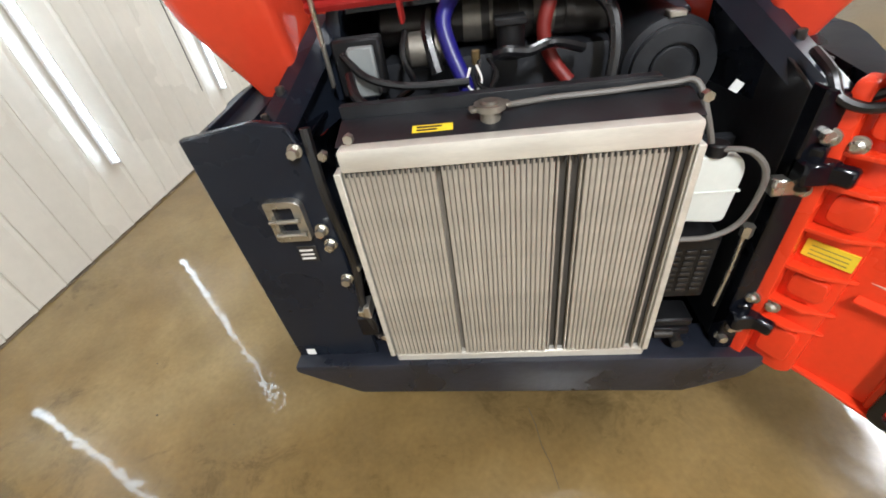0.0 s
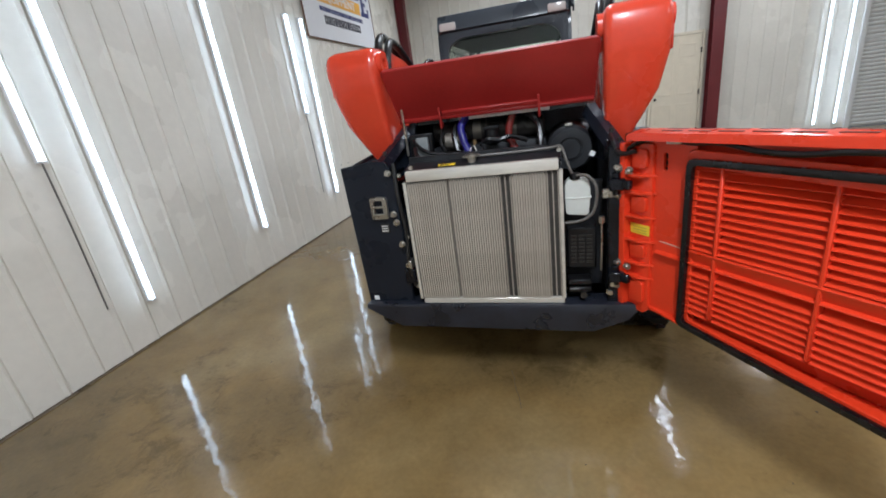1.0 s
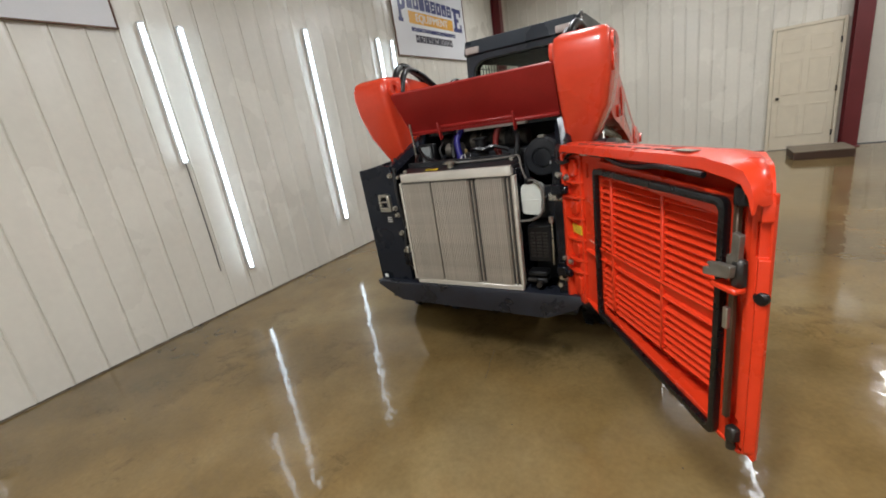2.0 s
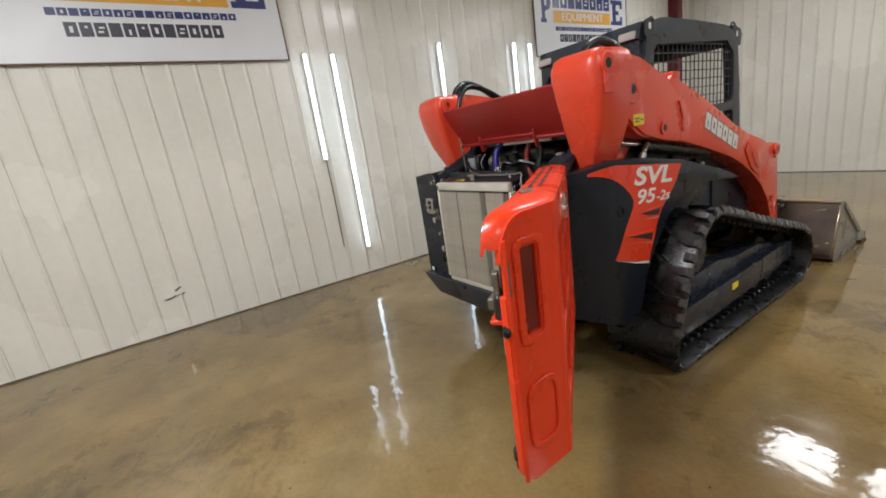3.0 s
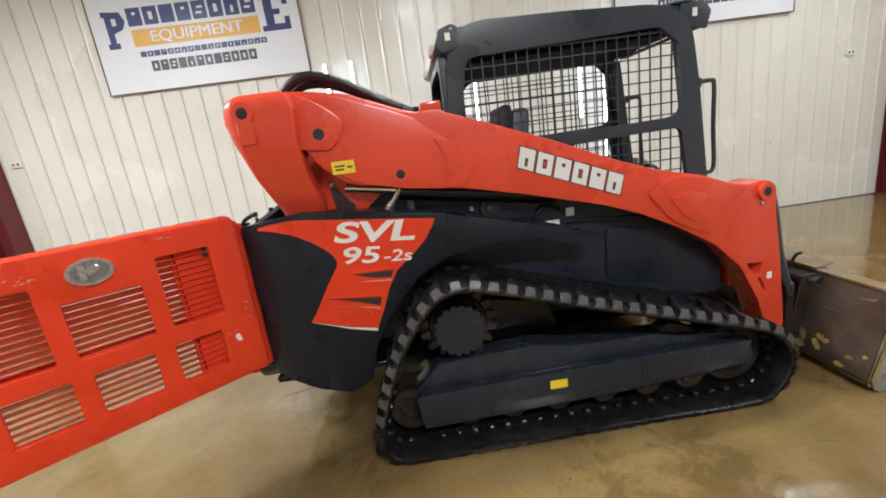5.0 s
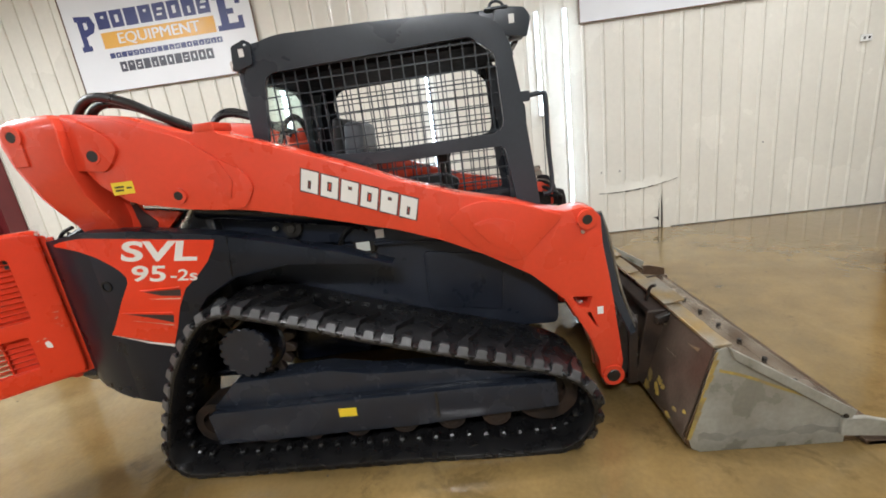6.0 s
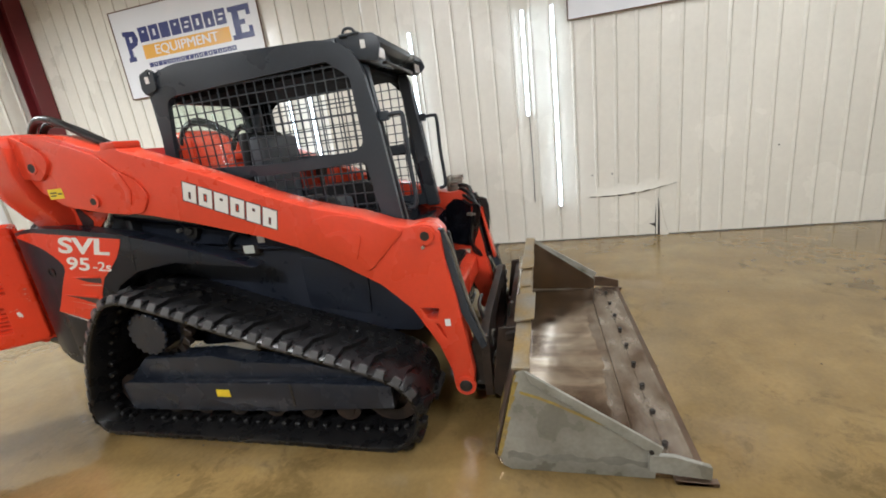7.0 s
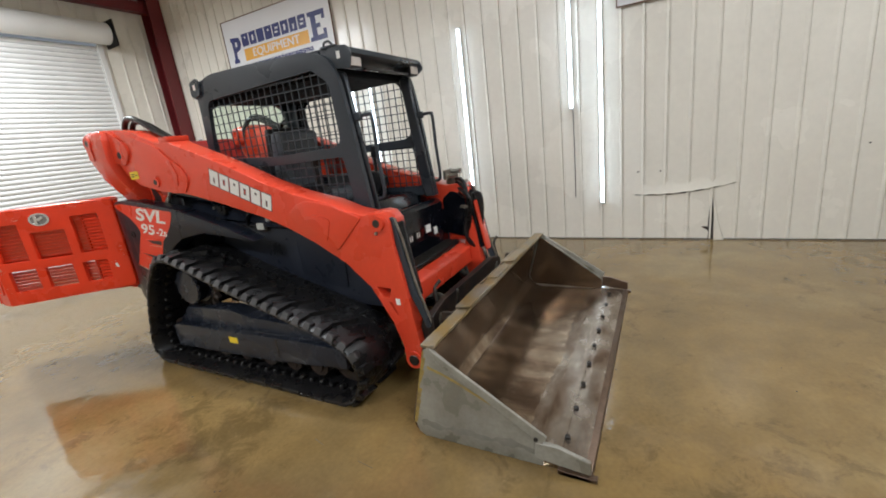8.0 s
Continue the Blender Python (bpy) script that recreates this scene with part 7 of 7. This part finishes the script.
def frame_side(flip):
    """Track frame, sprocket, idlers and rollers of one side."""
    def fx(b): return mirrored(b, MID) if flip else b
    beam = part("track_frame", fx(join(plate([(0.76, 0.29), (0.90, 0.420), (1.40, 0.445), (1.62, 0.405), (2.06, 0.395), (2.16, 0.370), (2.50, 0.335), (2.52, 0.185), (2.10, 0.155), (1.84, 0.135), (0.78, 0.115)], [], 0.73, 0.86, "x", 0.01, 2), plate([(0.765, 0.285), (0.80, 0.30), (2.10, 0.325), (2.52, 0.318), (2.525, 0.185), (2.10, 0.158), (1.84, 0.138), (0.785, 0.112)], [], 0.86, 0.932, "x", 0.012, 2))), FRAMEPAINT, loader, "charcoal steel track frame")
    if not flip:
        lb = part("frame_label", box(0.9325, 0.934, 1.445, 1.535, 0.225, 0.272, 0), YELLOW, beam, "yellow sticker", smooth=False)
    part("frame_seam", fx(box(0.931, 0.9345, 1.93, 1.945, 0.18, 0.318, 0.001)), BOLT, beam)
    sp = part("sprocket", fx(join(cyl((0.765, 1.03, 0.60), 0.155, 0.06, "x", 40, 0.01), cyl((0.80, 1.03, 0.60), 0.125, 0.16, "x", 36, 0.012))), BLACK, loader, "black drive sprocket and motor")
    tooth = finish(fx(plate([(-0.030, 0.14), (0.030, 0.14), (0.014, 0.205), (-0.014, 0.205)], [], 0.745, 0.785, "x", 0.004)), "tooth", MUD)
    for k in range(17):
        put("tooth", tooth, Matrix.Translation((0, 1.03, 0.60)) @ Matrix.Rotation(2 * math.pi * k / 17, 4, "X"), sp)
    rim = [(1.03 + r * math.cos(a), 0.60 + r * math.sin(a)) for k in range(18) for r, a in ((0.134, 2 * math.pi * (k - 0.22) / 18), (0.134, 2 * math.pi * (k + 0.22) / 18), (0.122, 2 * math.pi * (k + 0.40) / 18), (0.122, 2 * math.pi * (k + 0.60) / 18))]
    part("hub_cover", fx(plate(rim, [], 0.872, 0.892, "x", 0.003)), FRAMEPAINT, sp, "scalloped charcoal hub cover")
    part("front_idler", fx(join(ring((0.765, 2.475, 0.215), 0.10, 0.165, 0.16, "x", 40), cyl((0.765, 2.475, 0.215), 0.11, 0.06, "x", 30))), MUD, loader, "muddy front idler wheel")
    part("rear_idler", fx(join(ring((0.765, 0.735, 0.185), 0.07, 0.115, 0.16, "x", 34), cyl((0.765, 0.735, 0.185), 0.075, 0.08, "x", 24))), MUD, loader, "muddy rear idler wheel")
    for y in (1.03, 1.26, 1.50, 1.75, 1.99, 2.22):
        part("roller", fx(join(ring((0.765, y, 0.135), 0.03, 0.075, 0.22, "x", 26), cyl((0.88, y, 0.135), 0.045, 0.02, "x", 20, 0.004))), MUD, loader, "rust-brown track roller")
    part("axle_housing", fx(plate(rounded([(1.15, 0.40), (1.60, 0.43), (1.55, 0.60), (1.20, 0.66)], 0.04), [], 0.52, 0.66, "x", 0.01)), BLACK, loader)
    part("mud_cake", fx(plate(rounded([(2.08, 0.385), (2.20, 0.350), (2.30, 0.345), (2.24, 0.395), (2.14, 0.425)], 0.012), [], 0.735, 0.82, "x", 0.008)), MUD, beam, "dried mud on the frame")


for flip in (False, True):
    frame_side(flip)


# ---- the bucket, resting on the floor ----
def back_edge(x0, x1):
    """Yellow paint left along the rear edge of a side plate."""
    b = bmesh.new()
    random.seed(5)
    for k in range(12):
        f = k / 12
        ya, za = 3.052 + 0.108 * f, 0.055 + 0.43 * f
        w = random.uniform(0.008, 0.026)
        plate([(ya, za), (ya + 0.0085, za + 0.034), (ya + 0.0085 + w, za + 0.034), (ya + w * 0.8, za)], [], x0, x1, "x", bm=b)
    return b


bucket = thing("loader_bucket", "wide worn grey steel bucket with rusty bolted cutting edge", "loader bucket", (0, 3.4, 0))
BX = 1.06
SIDE = [(3.075, 0.005), (3.11, -0.016), (3.72, -0.016), (3.73, 0.105), (3.24, 0.47), (3.20, 0.505), (3.165, 0.49), (3.06, 0.06)]
HOLLOW = [(3.075, 0.10), (3.185, 0.47), (3.21, 0.50), (3.20, 0.505), (3.165, 0.49), (3.045, 0.05), (3.06, 0.015), (3.10, -0.012), (3.85, -0.016), (3.85, 0.010), (3.20, 0.010), (3.12, 0.028)]
part("shell", plate(HOLLOW, [], -BX, BX, "x", 0.002), BUCKET_IN, bucket, "worn brown steel floor and back")
part("back_skin", plate([(3.06, 0.03), (3.043, 0.06), (3.163, 0.492), (3.158, 0.494), (3.036, 0.06), (3.052, 0.024)], [], -BX + 0.01, BX - 0.01, "x"), BUCKET_BACK, bucket, "scuffed brown back plate", smooth=False)
for s in (1, -1):
    x0, x1 = (BX - 0.014, BX + 0.004) if s > 0 else (-BX - 0.004, -BX + 0.014)
    cheek = part("side_plate", plate(SIDE, [], x0, x1, "x", 0.004, 2), BUCKET_OUT, bucket, "dented grey side plate")
    lin0, lin1 = (x0 - 0.004, x0) if s > 0 else (x1, x1 + 0.004)
    part("inner_liner", plate([(3.115, 0.03), (3.72, 0.012), (3.725, 0.10), (3.235, 0.462), (3.195, 0.48), (3.085, 0.11)], [], lin0, lin1, "x", 0.001), BUCKET_IN, cheek, "worn brown inner face")
    part("side_bar", plate([(3.205, 0.508), (3.748, 0.153), (3.725, 0.108), (3.228, 0.450)], [], x1 if s > 0 else x0 - 0.016, x1 + 0.016 if s > 0 else x0, "x", 0.003), BUCKET_OUT, cheek, "stiffening bar along the upper edge")
    part("tip_plate", plate(rounded([(3.69, 0.035), (3.93, 0.010), (3.93, 0.075), (3.79, 0.118), (3.69, 0.120)], 0.010), [], x1 - 0.004 if s > 0 else x0 - 0.014, x1 + 0.018 if s > 0 else x0 + 0.004, "x", 0.004), BUCKET_OUT if s > 0 else RUST, cheek)
    part("side_cutter", plate(rounded([(3.80, -0.016), (3.955, -0.016), (3.955, 0.004), (3.80, 0.004)], 0.003), [], x1 - 0.005 if s > 0 else x0 - 0.026, x1 + 0.026 if s > 0 else x0 + 0.005, "x", 0.003), RUST, cheek, "rusty foot of the side plate")
    pts = [(3.177, 0.396), (3.25, 0.372), (3.318, 0.344), (3.39, 0.308), (3.458, 0.275), (3.53, 0.243), (3.598, 0.206), (3.66, 0.165)]
    stripe = bmesh.new()
    for (ya, za), (yb, zb) in zip(pts, pts[1:]):
        plate([(ya, za - 0.007), (yb, zb - 0.007), (yb, zb + 0.006), (ya, za + 0.007)], [], x1 if s > 0 else x0, x1 + 0.0012 if s > 0 else x0 - 0.0012, "x", bm=stripe)
    part("edge_paint", back_edge(x1 if s > 0 else x0, x1 + 0.0012 if s > 0 else x0 - 0.0012), OLDYELLOW, cheek, "old yellow paint on the rear edge", smooth=False)
    part("paint_stripe", stripe, OLDYELLOW, cheek, "old yellow paint line", smooth=False)
    random.seed(31)
    low, high = [], []
    for k in range(25):
        ya = 3.10 + 0.61 * k / 24
        low.append((ya, 0.048 + 0.008 * math.sin(k * 1.3) + random.uniform(-0.006, 0.006)))
        high.append((ya, 0.078 + 0.010 * math.sin(k * 0.7 + 1) + random.uniform(-0.008, 0.008)))
    part("scuff_band", plate(low + high[::-1], [], x1 if s > 0 else x0, x1 + 0.0008 if s > 0 else x0 - 0.0008, "x"), BUCKET_SCUFF, cheek, "pale scuffed band along the foot", smooth=False)
    part("bar_bolt", cyl(((x1 + 0.018) if s > 0 else (x0 - 0.018), 3.70, 0.135), 0.010, 0.008, "x", 8), BOLT, cheek)
# old yellow paint low on the back plate and a few scratches
random.seed(41)
for k in range(16):
    x, f, r = random.uniform(0.45, 1.03), random.uniform(0.03, 0.30) * random.uniform(0.5, 1.0), random.uniform(0.014, 0.040)
    o = [(x + r * random.uniform(0.5, 1.3) * math.cos(a * 0.7), f * 0.43 + r * random.uniform(0.3, 0.9) * math.sin(a * 0.7)) for a in range(9)]
    part("paint_patch", moved(plate(o, [], -0.0012, 0.0, "z"), Matrix(((1, 0, 0, 0), (0, 0.271, 0.963, 3.0345), (0, 0.963, -0.271, 0.06), (0, 0, 0, 1)))), OLDYELLOW, bucket, "old yellow paint patch", smooth=False)
for k in range(9):
    x, f, l = random.uniform(0.2, 1.0), random.uniform(0.10, 0.40), random.uniform(0.03, 0.10)
    part("scratch", moved(plate([(x, f), (x + l, f + random.uniform(-0.03, 0.03)), (x + l * 0.9, f + 0.004), (x, f + 0.003)], [], -0.0012, 0.0, "z"), Matrix(((1, 0, 0, 0), (0, 0.271, 0.963, 3.0345), (0, 0.963, -0.271, 0.06), (0, 0, 0, 1)))), LIP, bucket, "pale scratch", smooth=False)
random.seed(23)
front = [(-BX + 2 * BX * k / 40, 3.226 + random.uniform(-0.004, 0.004)) for k in range(41)]
lip = part("top_lip", plate(front + [(BX, 3.150), (-BX, 3.150)], [], 0.498, 0.516, "z", 0.003), LIP, bucket, "worn yellow-brown top lip")
part("hook_plate", moved(plate(rounded([(0.28, -0.035), (0.64, -0.030), (0.645, 0.075), (0.30, 0.080)], 0.008, 2), [], -0.004, 0.006, "z", 0.002), pose(0, 3.170, 0.527, 10, 0, 0)), LIP, lip, "scuffed lip plate")
part("hook_plate", moved(plate(rounded([(-0.50, -0.05), (-0.20, -0.05), (-0.19, 0.062), (-0.50, 0.060)], 0.008, 2), [], -0.004, 0.005, "z", 0.002), pose(0, 3.172, 0.524, 9, 0, 0)), LIP, lip, "worn lip plate")
part("serial_plate", moved(box(-0.14, 0.12, -0.04, 0.045, -0.004, 0.004, 0.002), pose(0.02, 3.172, 0.521, 6, 0, 0)), LIP, lip)
part("lip_weld", tube([(0.28, 3.14, 0.520), (0.0, 3.142, 0.519), (-0.5, 3.141, 0.520)], 0.007, 6), BUCKET_EDGE, lip)
part("lever_end", tube([(0.52, 3.10, 0.50), (0.53, 3.115, 0.575), (0.56, 3.13, 0.60)], 0.009, 8), BOLT, lip)
random.seed(17)
seam = [(-BX + 0.022 + (2 * BX - 0.044) * k / 60, 3.612 + 0.016 * math.sin(k * 0.23) + random.uniform(-0.010, 0.010)) for k in range(61)]
part("worn_band", plate(seam + [(BX - 0.022, 3.672), (-BX + 0.022, 3.672)], [], 0.0098, 0.0108, "z"), BUCKET_EDGE, bucket, "polished strip worn bright behind the edge", smooth=False)
part("edge_plate", box(-BX + 0.022, BX - 0.022, 3.678, 3.79, 0.010, 0.020, 0.002), BUCKET_EDGE, bucket, "scraped bright wear plate")
part("cutting_edge", plate([(3.79, 0.010), (3.93, 0.0), (3.935, -0.015), (3.80, -0.0155), (3.79, -0.010)], [], -BX - 0.03, BX + 0.03, "x", 0.002), RUST, bucket, "rusty bolted cutting edge")
part("edge_top", plate([(3.79, 0.020), (3.87, 0.0185), (3.90, 0.008), (3.87, 0.010), (3.79, 0.010)], [], -BX + 0.014, BX - 0.014, "x", 0.001), BUCKET_EDGE, bucket)
nut = finish(cyl((0, 0, 0), 0.014, 0.022, "z", 6, 0.002), "edge_bolt", BOLT)
for i in range(9):
    put("edge_bolt", nut, pose(-0.90 + i * 0.225, 3.80, 0.028, 0, 0, 7 * i), bucket)
for x0, x1 in ((-0.52, -0.50), (0.630, 0.648)):
    part("back_bracket", plate(rounded([(2.990, 0.10), (3.050, 0.06), (3.163, 0.497), (3.055, 0.492)], 0.01), [], x0, x1, "x", 0.004), MUD, bucket, "muddy steel coupler cheek")
part("back_rail", plate([(3.09, 0.47), (3.16, 0.492), (3.15, 0.45), (3.09, 0.43)], [], -0.56, 0.68, "x", 0.004), MUD, bucket)


# ---- track belts, last for their many pieces ----
for flip in (False, True):
    track(flip)
